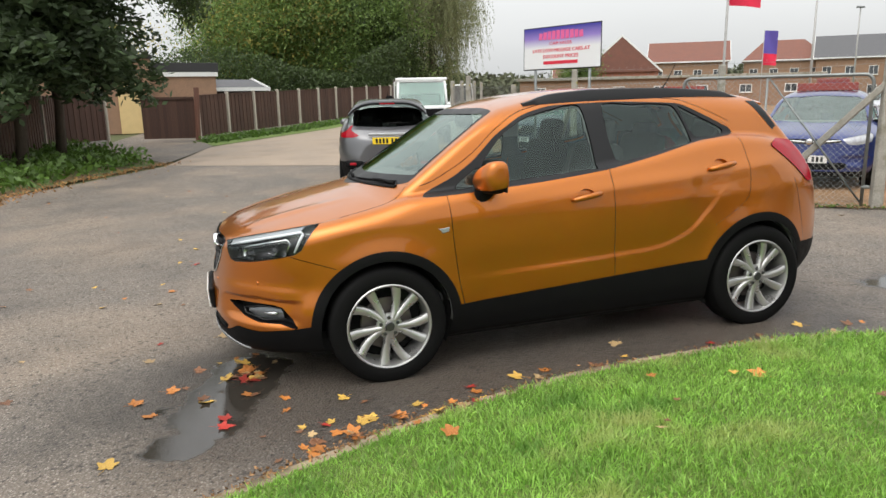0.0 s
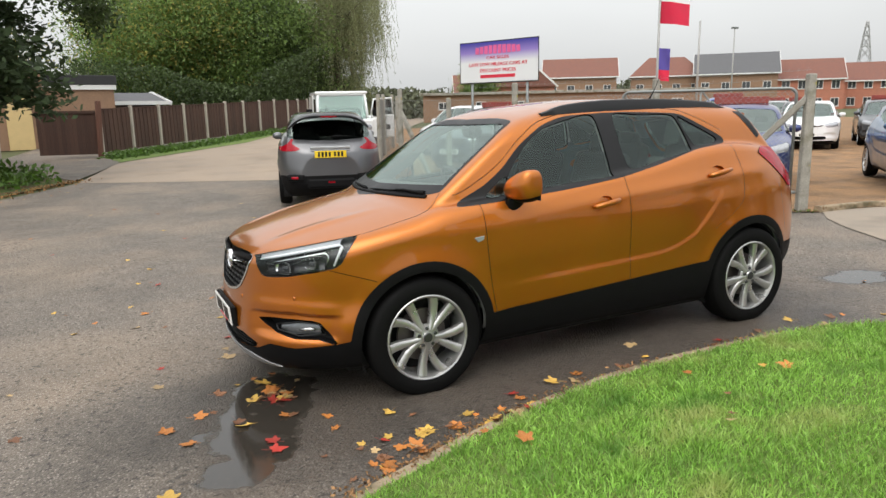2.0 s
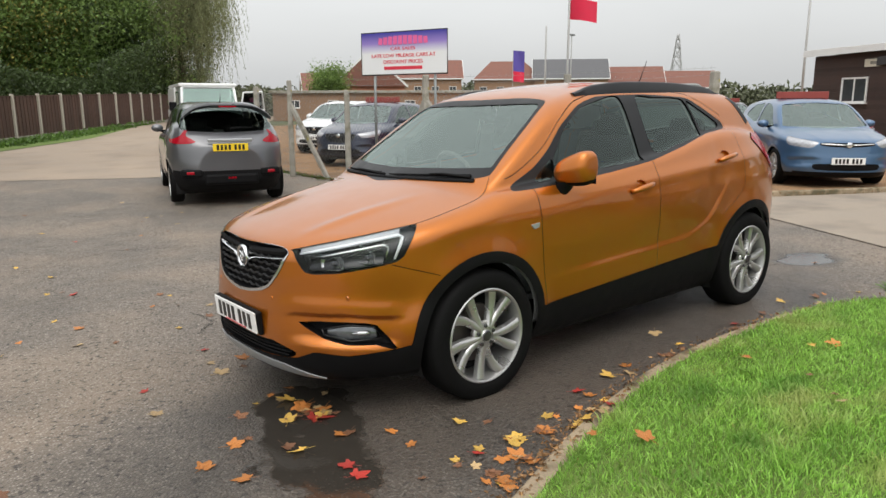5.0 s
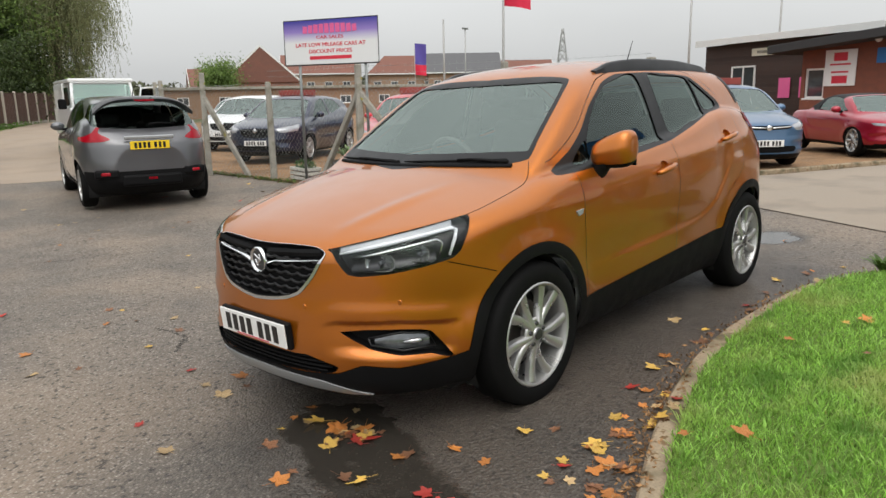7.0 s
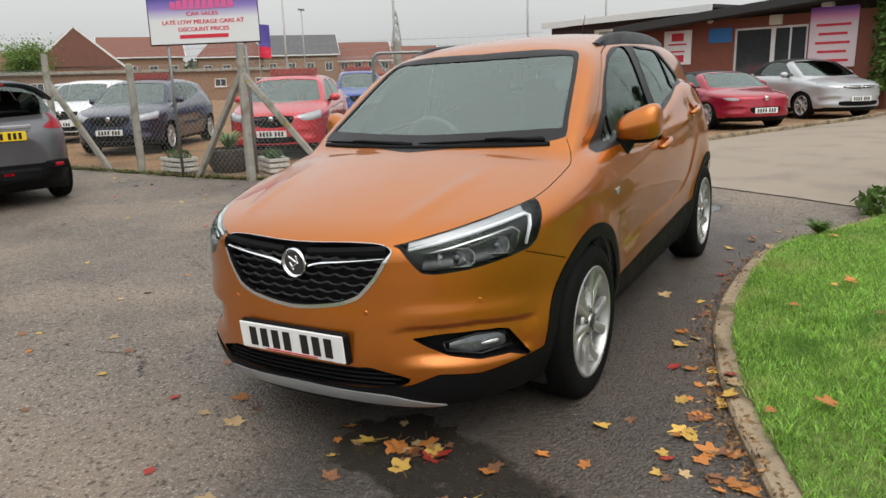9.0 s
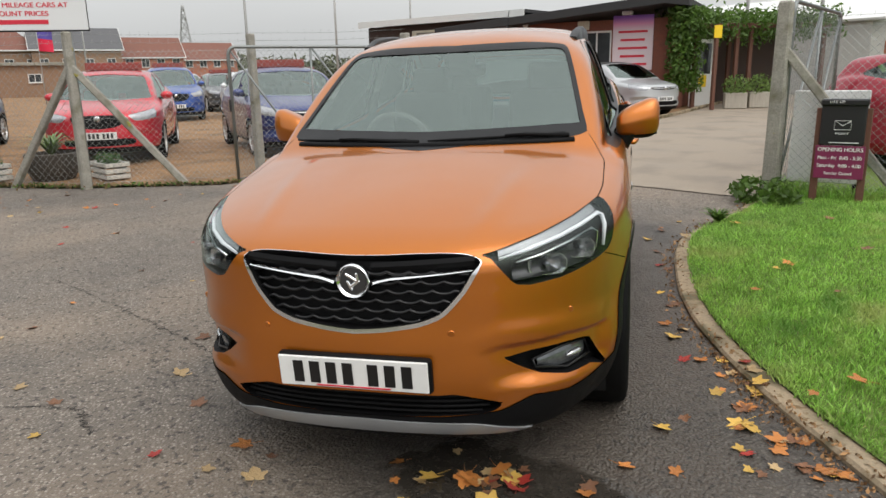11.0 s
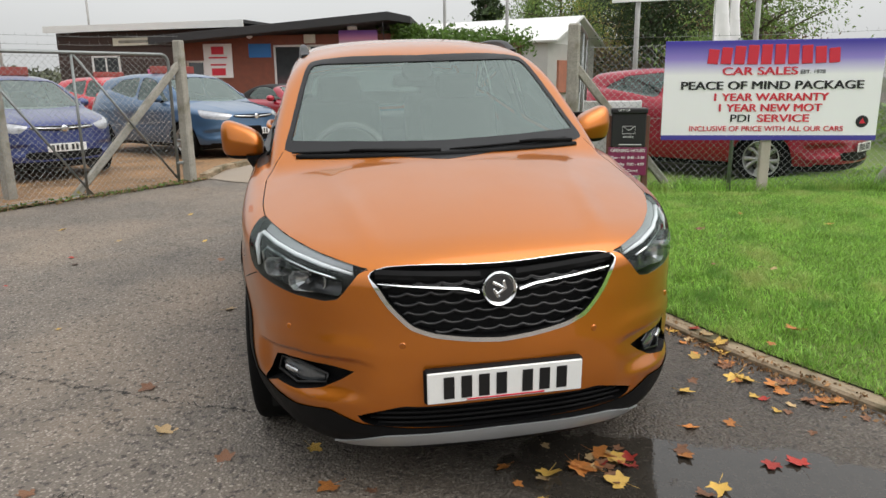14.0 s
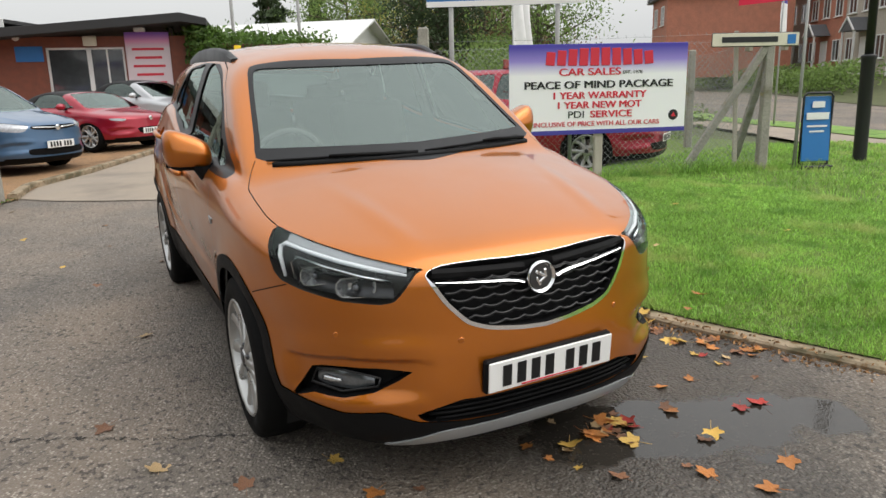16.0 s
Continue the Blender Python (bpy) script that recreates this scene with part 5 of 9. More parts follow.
CARS = [
    # label, x, y, turn, colour, options, roof board
    ("dark blue hatchback with chrome grille bar on the gravel", 8.30, 4.50, 40, CLIO, dict(L=4.06, wb=2.59, fo=0.82, H=1.45, res=(120, 76)), True),
    ("bright red hatchback standing on the gravel", 7.15, 7.45, 30, RED, dict(L=4.28, wb=2.63, fo=0.87, H=1.46, nose="tall"), True),
    ("dark navy saloon hatchback standing on the gravel", 6.70, 11.25, 31, NAVY, dict(L=4.6, wb=2.69, fo=0.90, H=1.46, nose="tall"), True),
    ("white estate car standing on the gravel", 8.1, 15.1, 34, WHITE, dict(L=4.4, wb=2.65, fo=0.88, H=1.48, nose="tall", metal=0.0), False),
    ("silver hatchback standing on the gravel", 10.6, 19.6, 38, SILVER, dict(L=4.3, wb=2.65, fo=0.88, H=1.50), False),
    ("steel blue hatchback with chrome grille bar on the gravel", 10.75, 2.21, 44, STEEL, dict(L=4.33, wb=2.6, fo=0.94, H=1.475, res=(120, 76)), True),
    ("crimson two-seat roadster with black soft top on the gravel", 13.82, 0.42, 42, CRIM, dict(L=3.92, wb=2.31, fo=0.82, H=1.23, belt=0.86, W=1.735, nose="low", soft_top=True), False),
    ("silver convertible with black soft top beside the office", 16.9, -1.2, 42, SILVER, dict(L=4.25, wb=2.58, fo=0.88, H=1.42, soft_top=True), False),
    ("bright blue SUV standing on the gravel", 17.0, 12.9, 38, BLUE, dict(L=4.27, wb=2.55, fo=0.95, H=1.64, belt=1.08, nose="tall"), True),
    ("white hatchback standing on the gravel", 18.5, 10.9, 36, WHITE, dict(L=4.0, wb=2.5, fo=0.82, H=1.46, metal=0.0), False),
    ("red hatchback standing behind other cars on the gravel", 17.3, 4.9, 52, RED, dict(L=4.0, wb=2.5, fo=0.85, H=1.50), True),
    ("dark grey hatchback standing on the gravel", 21.6, 10.3, 38, GREY, dict(L=4.3, wb=2.6, fo=0.88, H=1.47), True),
    ("grey saloon standing far back on the gravel", 22.5, 14.2, 40, GREY, dict(L=4.5, wb=2.7, fo=0.9, H=1.46), True),
    ("pale silver hatchback standing far back on the gravel", 25.5, 18.0, 40, SILVER, dict(L=4.2, wb=2.6, fo=0.9, H=1.48), True),
    ("blue hatchback standing far back on the gravel", 14.2, 24.0, 38, BLUE, dict(L=4.2, wb=2.6, fo=0.9, H=1.5), False),
    ("crimson hatchback parked behind the wire fence", 5.37, -5.53, 35, CRIM, dict(L=3.9, wb=2.5, fo=0.88, H=1.44, belt=1.00, res=(130, 84)), True),
]
for label, x, y, rz, color, opts, board in CARS:
    c = other_car(label, ground_pose(x, y, rz), color, **opts)
    m = c.matrix_world
    if board:
        b = empty("roof_board", m @ pose(opts["wb"] * 0.55, 0, opts["H"] - 0.012), "red price board on a car roof", "price board", "boards on car roofs")
        part("board", box(0.03, 0.95, 0.13, (0, 0, 0.085), 0.006), MAT["roof_board"], b)
        part("board_foot", box(0.12, 0.80, 0.022, (0, 0, 0.011), 0.004), MAT["black_plastic"], b)
juke = other_car("grey crossover with rear spoiler parked on the lane edge", pose(2.72, 10.26, gz(2.4, 9.0) + 0.004, 0, 0, 255.5), (0.125, 0.127, 0.135), L=4.135, wb=2.53, fo=0.87, H=1.56, belt=1.06, W=1.765, res=(170, 104), nose="tall", tail="hook", name="parked_crossover", group="", plate_back=True, metal=0.6)
# trim of the crossover's tail
own = bmesh.new()
rows = []
for y in np.linspace(-0.66, 0.66, 23):
    k_ = (abs(y) / 0.66) ** 4
    rows.append([own.verts.new(q) for q in ((2.78, y * 0.94, 1.548 - 0.15 * k_), (3.10 - 0.05 * k_, y, 1.528 - 0.19 * k_), (3.15 - 0.05 * k_, y, 1.508 - 0.19 * k_), (3.12 - 0.05 * k_, y, 1.482 - 0.20 * k_), (2.86, y * 0.94, 1.47 - 0.16 * k_))])
for p_, q_ in zip(rows, rows[1:]):
    for i in range(4):
        own.faces.new((p_[i], p_[i + 1], q_[i + 1], q_[i]))
own.faces.new(rows[0]), own.faces.new(rows[-1])
bmesh.ops.recalc_face_normals(own, faces=own.faces[:])
part("roof_spoiler", smooth(own, 50), MAT["black_gloss"], juke, "black roof spoiler")
part("brake_light", box(0.02, 0.26, 0.022, (3.165, 0, 1.487), 0.004), MAT["red_lens"], juke)
part("rear_wiper", tube([(3.22, 0.02, 1.16), (3.225, 0.14, 1.175), (3.215, 0.36, 1.165)], [0.018, 0.012, 0.006], 6), MAT["black_plastic"], juke)
part("tailgate_grip", box(0.03, 0.66, 0.05, (3.262, 0, 0.985), 0.012), MAT["silver_plastic"], juke)
for sgn in (-1, 1):
    part("rear_reflector", box(0.03, 0.12, 0.045, (3.235, sgn * 0.60, 0.50), 0.01, pose(0, 0, 0, 0, 0, sgn * 18)), MAT["red_lens"], juke)
part("diffuser", box(0.10, 0.80, 0.17, (3.235, 0, 0.40), 0.04, None, 2), MAT["black_plastic"], juke)
part("bumper_blade", tube([(3.19 - 0.16 * (y / 0.62) ** 4, y, 0.425 + 0.05 * (y / 0.62) ** 2) for y in np.linspace(-0.62, 0.62, 15)], 0.024, 8), MAT["silver_plastic"], juke, "grey blade across the black bumper")
for sgn in (-1, 1):
    part("bumper_pocket", box(0.06, 0.32, 0.12, (3.215, sgn * 0.58, 0.50), 0.03, pose(0, 0, 0, 0, 0, sgn * 16), 2), MAT["black_plastic"], juke)
part("rear_fog_lamp", box(0.03, 0.13, 0.045, (3.27, 0, 0.42), 0.008), MAT["red_lens"], juke)
part("rear_aerial", tube([(2.3, 0, 1.55), (2.42, 0, 1.68)], [0.008, 0.003], 6), MAT["black_plastic"], juke)
# ---------------------------------------------------------------- ground
def sheet(name, outline, dz, res, material, label, category="ground", rounded=0, rough=0.0):
    """A piece of ground inside an outline, laid on the lie of the land."""
    p = np.array(outline, float)
    if rounded:
        p = curve_loop(outline, rounded)
    lo, hi = p.min(0) - res, p.max(0) + res
    nx, ny = int((hi[0] - lo[0]) / res) + 2, int((hi[1] - lo[1]) / res) + 2
    gx, gy = np.meshgrid(np.linspace(lo[0], hi[0], nx), np.linspace(lo[1], hi[1], ny), indexing="ij")
    v = np.stack([gx.ravel(), gy.ravel(), 0 * gx.ravel()], 1)
    i = np.arange(nx * ny).reshape(nx, ny)
    q = np.stack([i[:-1, :-1], i[1:, :-1], i[1:, 1:], i[:-1, 1:]], -1).reshape(-1, 4)
    t = np.concatenate([q[:, [0, 1, 2]], q[:, [0, 2, 3]]])
    v, t, _ = cut(v, t, inside(p, v[:, 0], v[:, 1]))
    c = v[t].mean(1)
    v, t, _ = take(v, t[inside(p, c[:, 0], c[:, 1]) < 0])
    v[:, 2] = ground_z(v[:, 0], v[:, 1]) + (dz(v[:, 0], v[:, 1]) if callable(dz) else dz)
    if rough:
        v[:, 2] += rough * np.random.default_rng(3).normal(size=len(v))
    return tagged(part(name, mesh_np(name, v, t, True), material), label, category, kind="structure")


def strip_mesh(line, w0, w1, z0, z1):
    """A kerb-like bar along a ground line, from w0 to w1 beside it, z0 to z1 over the ground."""
    own = bmesh.new()
    pts = [Vector((x, y, 0)) for x, y in line]
    rows = []
    for i, p in enumerate(pts):
        d = (pts[min(i + 1, len(pts) - 1)] - pts[max(i - 1, 0)]).normalized()
        n = Vector((-d.y, d.x, 0))
        a, b = p + n * w0, p + n * w1
        za, zb = gz(a.x, a.y), gz(b.x, b.y)
        rows.append([own.verts.new(q) for q in ((a.x, a.y, za + z0), (a.x, a.y, za + z1 - 0.012), (a.x + n.x * 0.012, a.y + n.y * 0.012, za + z1), (b.x - n.x * 0.012, b.y - n.y * 0.012, zb + z1), (b.x, b.y, zb + z1 - 0.012), (b.x, b.y, zb + z0))])
    for a, b in zip(rows, rows[1:]):
        for k in range(5):
            own.faces.new((a[k], a[k + 1], b[k + 1], b[k]))
    own.faces.new(rows[0]), own.faces.new(rows[-1])
    bmesh.ops.recalc_face_normals(own, faces=own.faces[:])
    return own


def asphalt_mat():
    """Old asphalt: stones in dark binder, brown dust, dark damp areas, shade painted under the car, wet hollows that
    shine.
    """
    m = bpy.data.materials.new("asphalt")
    m.use_nodes = True
    n, l = m.node_tree.nodes, m.node_tree.links
    b = n["Principled BSDF"]
    tc = n.new("ShaderNodeTexCoord").outputs["Object"]

    def noise(scale, detail=5):
        k = n.new("ShaderNodeTexNoise")
        k.inputs["Scale"].default_value, k.inputs["Detail"].default_value = scale, detail
        l.new(tc, k.inputs["Vector"])
        return k.outputs[0]

    def ramp(src, lo, hi, a=0.0, z=1.0):
        k = n.new("ShaderNodeMapRange")
        for i, q in enumerate((lo, hi, a, z)):
            k.inputs[1 + i].default_value = q
        l.new(src, k.inputs[0])
        return k.outputs[0]

    def op(kind, a, c):
        k = n.new("ShaderNodeMath")
        k.operation = kind
        for i, q in enumerate((a, c)):
            if isinstance(q, (int, float)):
                k.inputs[i].default_value = q
            else:
                l.new(q, k.inputs[i])
        return k.outputs[0]

    def mix(f, a, c):
        k = n.new("ShaderNodeMix")
        k.data_type = "RGBA"
        l.new(f, k.inputs[0])
        for i, q in ((6, a), (7, c)):
            if isinstance(q, tuple):
                k.inputs[i].default_value = (*q, 1)
            else:
                l.new(q, k.inputs[i])
        return k.outputs[2]

    vo = n.new("ShaderNodeTexVoronoi")
    vo.inputs["Scale"].default_value = 78
    l.new(tc, vo.inputs["Vector"])
    sep = n.new("ShaderNodeSeparateColor")
    l.new(vo.outputs["Color"], sep.inputs[0])
    stone = op("MULTIPLY", ramp(sep.outputs[0], 0.45, 1.0), ramp(vo.outputs["Distance"], 0.62, 0.30))
    dust = ramp(noise(0.55), 0.45, 0.62)
    base = mix(dust, (0.160, 0.136, 0.113), (0.215, 0.173, 0.134))
    base = mix(ramp(noise(3.1), 0.38, 0.68), base, mix(dust, (0.130, 0.113, 0.096), (0.228, 0.182, 0.140)))
    base = mix(op("MULTIPLY", stone, 0.85), base, (0.42, 0.375, 0.32))
    base = mix(op("MULTIPLY", ramp(noise(34, 3), 0.56, 0.66), 0.75), base, (0.030, 0.027, 0.024))
    # wet hollows: round the nose of the car and on the drive
    wet = None
    for x, y, rx, ry in ((-0.80, -0.42, 0.28, 0.38), (-1.03, -0.90, 0.25, 0.36), (4.3, -0.5, 0.30, 0.22), (-1.17, -1.28, 0.17, 0.20)):
        mp = n.new("ShaderNodeMapping")
        mp.inputs["Location"].default_value, mp.inputs["Scale"].default_value = (-x / rx, -y / ry, 0), (1 / rx, 1 / ry, 0)
        l.new(tc, mp.inputs[0])
        ln = n.new("ShaderNodeVectorMath")
        ln.operation = "LENGTH"
        l.new(mp.outputs[0], ln.inputs[0])
        wet = ln.outputs["Value"] if wet is None else op("MINIMUM", wet, ln.outputs["Value"])
    ragged = op("ADD", wet, op("MULTIPLY", op("SUBTRACT", noise(4.5, 6), 0.5), 1.5))
    pool = ramp(ragged, 1.05, 0.85)
    # drive's low side along the lawn stays soaked; under-car shade is painted in too
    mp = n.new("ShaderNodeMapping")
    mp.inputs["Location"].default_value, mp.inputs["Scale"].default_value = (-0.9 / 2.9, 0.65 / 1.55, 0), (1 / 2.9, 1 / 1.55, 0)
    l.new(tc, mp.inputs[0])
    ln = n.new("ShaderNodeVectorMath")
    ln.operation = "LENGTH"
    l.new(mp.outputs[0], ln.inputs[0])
    soak_and_shade = ramp(op("ADD", ln.outputs["Value"], op("MULTIPLY", op("SUBTRACT", noise(1.6, 6), 0.5), 0.7)), 1.12, 0.72)
    # darkening mask: pool rims, soaked strip with under-car shade, random damp patches
    damp = op("MAXIMUM", op("MAXIMUM", ramp(ragged, 1.5, 0.9), soak_and_shade), op("MULTIPLY", ramp(noise(0.8, 6), 0.50, 0.68), 0.38))
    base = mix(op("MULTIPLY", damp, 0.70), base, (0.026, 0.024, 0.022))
    base = mix(op("MULTIPLY", pool, 0.75), base, (0.022, 0.019, 0.015))
    l.new(op("ADD", 0.30, op("MULTIPLY", pool, 0.25)), b.inputs["Specular IOR Level"])
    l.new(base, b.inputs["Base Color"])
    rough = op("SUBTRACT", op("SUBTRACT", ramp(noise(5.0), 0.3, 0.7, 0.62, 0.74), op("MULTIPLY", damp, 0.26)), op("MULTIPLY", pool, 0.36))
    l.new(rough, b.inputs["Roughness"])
    bp = n.new("ShaderNodeBump")
    bp.inputs["Distance"].default_value = 0.010
    l.new(op("SUBTRACT", 0.75, op("MULTIPLY", pool, 0.73)), bp.inputs["Strength"])
    l.new(op("SUBTRACT", noise(60, 3), op("MULTIPLY", vo.outputs["Distance"], 0.8)), bp.inputs["Height"])
    l.new(bp.outputs[0], b.inputs["Normal"])
    return m


MAT.update(
    asphalt=asphalt_mat(),
    earth=mat("meadow", (0.075, 0.085, 0.030), 0.95, 0, 0.3, 0.15, 3.0),
    lane=mat("worn_lane", (0.30, 0.235, 0.175), 0.75, 0, 0.2, 1.0, 120, 0.003, spots=[((0.235, 0.185, 0.14), 0.8, 0.48, 0.72)]),
    concrete=mat("drive_concrete", (0.285, 0.235, 0.182), 0.8, 0, 0.15, 0.9, 90, 0.002, spots=[((0.21, 0.175, 0.14), 1.4, 0.50, 0.7)]),
    gravel=mat("gravel", (0.265, 0.150, 0.070), 0.9, 0, 0.4, 2.0, 60, 0.014, spots=[((0.15, 0.085, 0.040), 1.3, 0.48, 0.66), ((0.40, 0.27, 0.15), 55, 0.6, 0.70), ((0.06, 0.05, 0.03), 38, 0.60, 0.66)]),
    soil=mat("lawn_soil", (0.11, 0.165, 0.030), 0.95, 0, 0.35, 2.2, 40, 0.01),
    kerb=mat("old_kerb", (0.30, 0.235, 0.155), 0.85, 0, 0.3, 7, 80, 0.004, spots=[((0.10, 0.085, 0.045), 5, 0.46, 0.6), ((0.16, 0.10, 0.045), 26, 0.56, 0.64)]),
    grass=mat("grass_blade", (0.285, 0.490, 0.095), 0.55, 0, 0.35, 1.3, 30, 0, island=0.5, leaf=0.45, spots=[((0.44, 0.52, 0.17), 2.6, 0.52, 0.70), ((0.17, 0.34, 0.06), 3.2, 0.54, 0.68), ((0.50, 0.42, 0.16), 40, 0.66, 0.72)]),
    litter=mat("verge_litter", (0.11, 0.075, 0.035), 0.9, 0, 0.4, 3.0, 40, 0.01, spots=[((0.07, 0.11, 0.025), 1.6, 0.45, 0.55), ((0.26, 0.15, 0.05), 22, 0.58, 0.66)]),
)
KERB = spline([(-6.0, -3.4), (-3.0, -2.55), (-1.6, -2.08), (-1.05, -1.86), (-0.5, -1.645), (0.0, -1.46), (0.5, -1.32), (1.0, -1.225), (1.5, -1.19), (2.0, -1.20), (2.6, -1.26), (3.1, -1.45), (3.6, -1.72), (4.2, -2.02), (4.6, -2.2)])
kerb_line = [(x, float(KERB(np.array(x)))) for x in np.linspace(-6, 4.5, 90)]

far = np.sinh(np.linspace(-6.2, 6.2, 120)) * 4.5
fx, fy = np.meshgrid(far, far + 4, indexing="ij")
fi = np.arange(fx.size).reshape(fx.shape)
tagged(part("ground", mesh_np("ground", np.stack([fx.ravel(), fy.ravel(), ground_z(fx, fy).ravel() - 0.035], 1), np.stack([fi[:-1, :-1], fi[1:, :-1], fi[1:, 1:], fi[:-1, 1:]], -1).reshape(-1, 4), True), MAT["earth"]), "wide ground of rough grass and earth out to the horizon", "ground", kind="structure")
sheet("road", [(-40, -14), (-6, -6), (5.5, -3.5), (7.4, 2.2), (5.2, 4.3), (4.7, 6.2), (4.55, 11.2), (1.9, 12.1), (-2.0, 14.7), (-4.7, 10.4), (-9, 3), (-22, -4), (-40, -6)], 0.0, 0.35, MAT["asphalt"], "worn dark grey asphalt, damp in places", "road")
sheet("lane", [(-2.05, 14.65), (1.9, 12.05), (4.6, 11.1), (4.9, 15), (9.5, 27), (20, 46), (40, 84), (33, 88), (12, 43), (4.2, 26.6), (-1.0, 20.0)], 0.006, 0.6, MAT["lane"], "pale worn concrete lane", "road")
sheet("driveway", [(4.45, -2.1), (5.0, -1.3), (6.6, 1.35), (7.3, 2.15), (8.2, 2.05), (9.6, 1.25), (12.0, 0.15), (16.0, -1.7), (24.0, -4.2), (40, -8), (40, -13), (19.0, -6.0), (8.0, -3.2), (5.0, -2.6)], 0.010, 0.5, MAT["concrete"], "pale concrete entrance drive", "driveway")
sheet("gravel_yard", [(7.2, 2.1), (8.2, 1.92), (9.6, 1.12), (12.0, 0.02), (16.0, -1.85), (24.0, -4.35), (40, -8.2), (60, 10), (50, 60), (14, 40), (5.2, 16), (4.75, 11), (4.8, 6.2), (5.3, 4.4)], 0.020, 0.6, MAT["gravel"], "yellow-brown gravel of the car yard", "yard")
lawn_edge = [(x, y - 0.10) for x, y in kerb_line]
lawn_lift = lambda x, y: 0.035 + 0.09 * step(0.0, 1.2, np.interp(x, [p[0] for p in kerb_line], [p[1] for p in kerb_line]) - y) * step(4.4, 1.8, x) * step(-6.0, -3.4, y)
sheet("lawn", lawn_edge + [(4.75, -2.6), (8.0, -3.3), (12, -6), (9.0, -9.5), (5.0, -10.2), (2.0, -10.5), (-6, -8)], lawn_lift, 0.25, MAT["soil"], "green lawn beside the drive", "lawn")
kerb_ob = tagged(part("kerb", strip_mesh(kerb_line, -0.11, 0.0, -0.1, 0.028), MAT["kerb"]), "low weathered concrete edging round the lawn", "kerb", kind="structure")
edging = [(7.3, 2.13), (8.2, 1.99), (9.6, 1.19), (12.0, 0.09), (16.0, -1.78), (24.0, -4.28)]
edging = [(float(np.interp(u, range(6), [p[0] for p in edging])), float(np.interp(u, range(6), [p[1] for p in edging]))) for u in np.linspace(0, 5, 60)]
tagged(part("kerb", strip_mesh(edging, -0.06, 0.06, -0.1, 0.085), MAT["kerb"]), "weathered concrete edging between the drive and the gravel", "kerb", kind="structure")
# ---------------------------------------------------------------- fences, gates and signs
MAT.update(
    post_concrete=mat("post_concrete", (0.30, 0.285, 0.245), 0.9, 0, 0.35, 5, 60, 0.006, spots=[((0.16, 0.15, 0.10), 3.5, 0.52, 0.66), ((0.30, 0.26, 0.05), 9, 0.66, 0.74)]),
    galvanised=mat("galvanised", (0.23, 0.245, 0.24), 0.45, 0.7, 0.2, 14, 90),
    wire=mat("wire", (0.27, 0.28, 0.27), 0.5, 0.6, 0.2, 20, 100),
    fence_wood=mat("dark_fence_wood", (0.078, 0.041, 0.029), 0.85, 0, 0.4, 3, 40, 0.004, stretch=(6, 6, 0.6), rand=0.18),
    wood_pale=mat("pale_wood", (0.42, 0.38, 0.32), 0.8, 0, 0.2, 5, 60, 0.002, stretch=(5, 5, 0.6)),
    wood_brown=mat("brown_wood", (0.13, 0.055, 0.035), 0.7, 0, 0.25, 5, 60, 0.002, stretch=(5, 5, 0.6)),
    sign_white=mat("sign_white", (0.80, 0.80, 0.79), 0.4, 0, 0.03, 3, 60),
    sign_blue=mat("sign_blue", (0.055, 0.045, 0.30), 0.4, 0, 0.05, 3, 60),
    sign_black=mat("sign_black", (0.012, 0.012, 0.014), 0.4, 0, 0.1, 3, 60),
    sign_plum=mat("sign_plum", (0.20, 0.018, 0.075), 0.45, 0, 0.06, 3, 60),
    sign_pink=mat("sign_pink", (0.70, 0.12, 0.30), 0.45, 0, 0.06, 3, 60),
    sign_sky=mat("sign_sky", (0.02, 0.16, 0.44), 0.45, 0, 0.06, 3, 60),
    cream=mat("cream_paint", (0.66, 0.62, 0.50), 0.6, 0, 0.08, 4, 60),
    flag_red=mat("flag_red", (0.62, 0.02, 0.06), 0.8, 0, 0.1, 6, 200),
    flag_blue=mat("flag_blue", (0.09, 0.07, 0.32), 0.8, 0, 0.1, 6, 200),
    flag_white=mat("flag_white", (0.75, 0.74, 0.75), 0.8, 0, 0.06, 6, 200),
    lamp_black=mat("lamp_black", (0.012, 0.012, 0.013), 0.5, 0, 0.2, 8, 90),
    pole_grey=mat("pole_grey", (0.36, 0.36, 0.35), 0.6, 0.2, 0.15, 6, 60),
)


def gradient_mat(name, top, mid, bottom, z0, z1, lower):
    """A printed board: deep colour at the head that fades into white."""
    m = mat(name, bottom, 0.38, 0, 0.02, 3, 60)
    n, l = m.node_tree.nodes, m.node_tree.links
    tc, sp, mr, rp = n.new("ShaderNodeTexCoord"), n.new("ShaderNodeSeparateXYZ"), n.new("ShaderNodeMapRange"), n.new("ShaderNodeValToRGB")
    l.new(tc.outputs["Object"], sp.inputs[0]), l.new(sp.outputs[2], mr.inputs[0])
    mr.inputs[1].default_value, mr.inputs[2].default_value = z0, z1
    e = rp.color_ramp.elements
    e[0].position, e[0].color = lower, (*bottom, 1)
    e[1].position, e[1].color = 0.97, (*top, 1)
    k = e.new(lower + (0.97 - lower) * 0.5)
    k.color = (*mid, 1)
    l.new(mr.outputs[0], rp.inputs[0]), l.new(rp.outputs[0], n["Principled BSDF"].inputs["Base Color"])
    return m


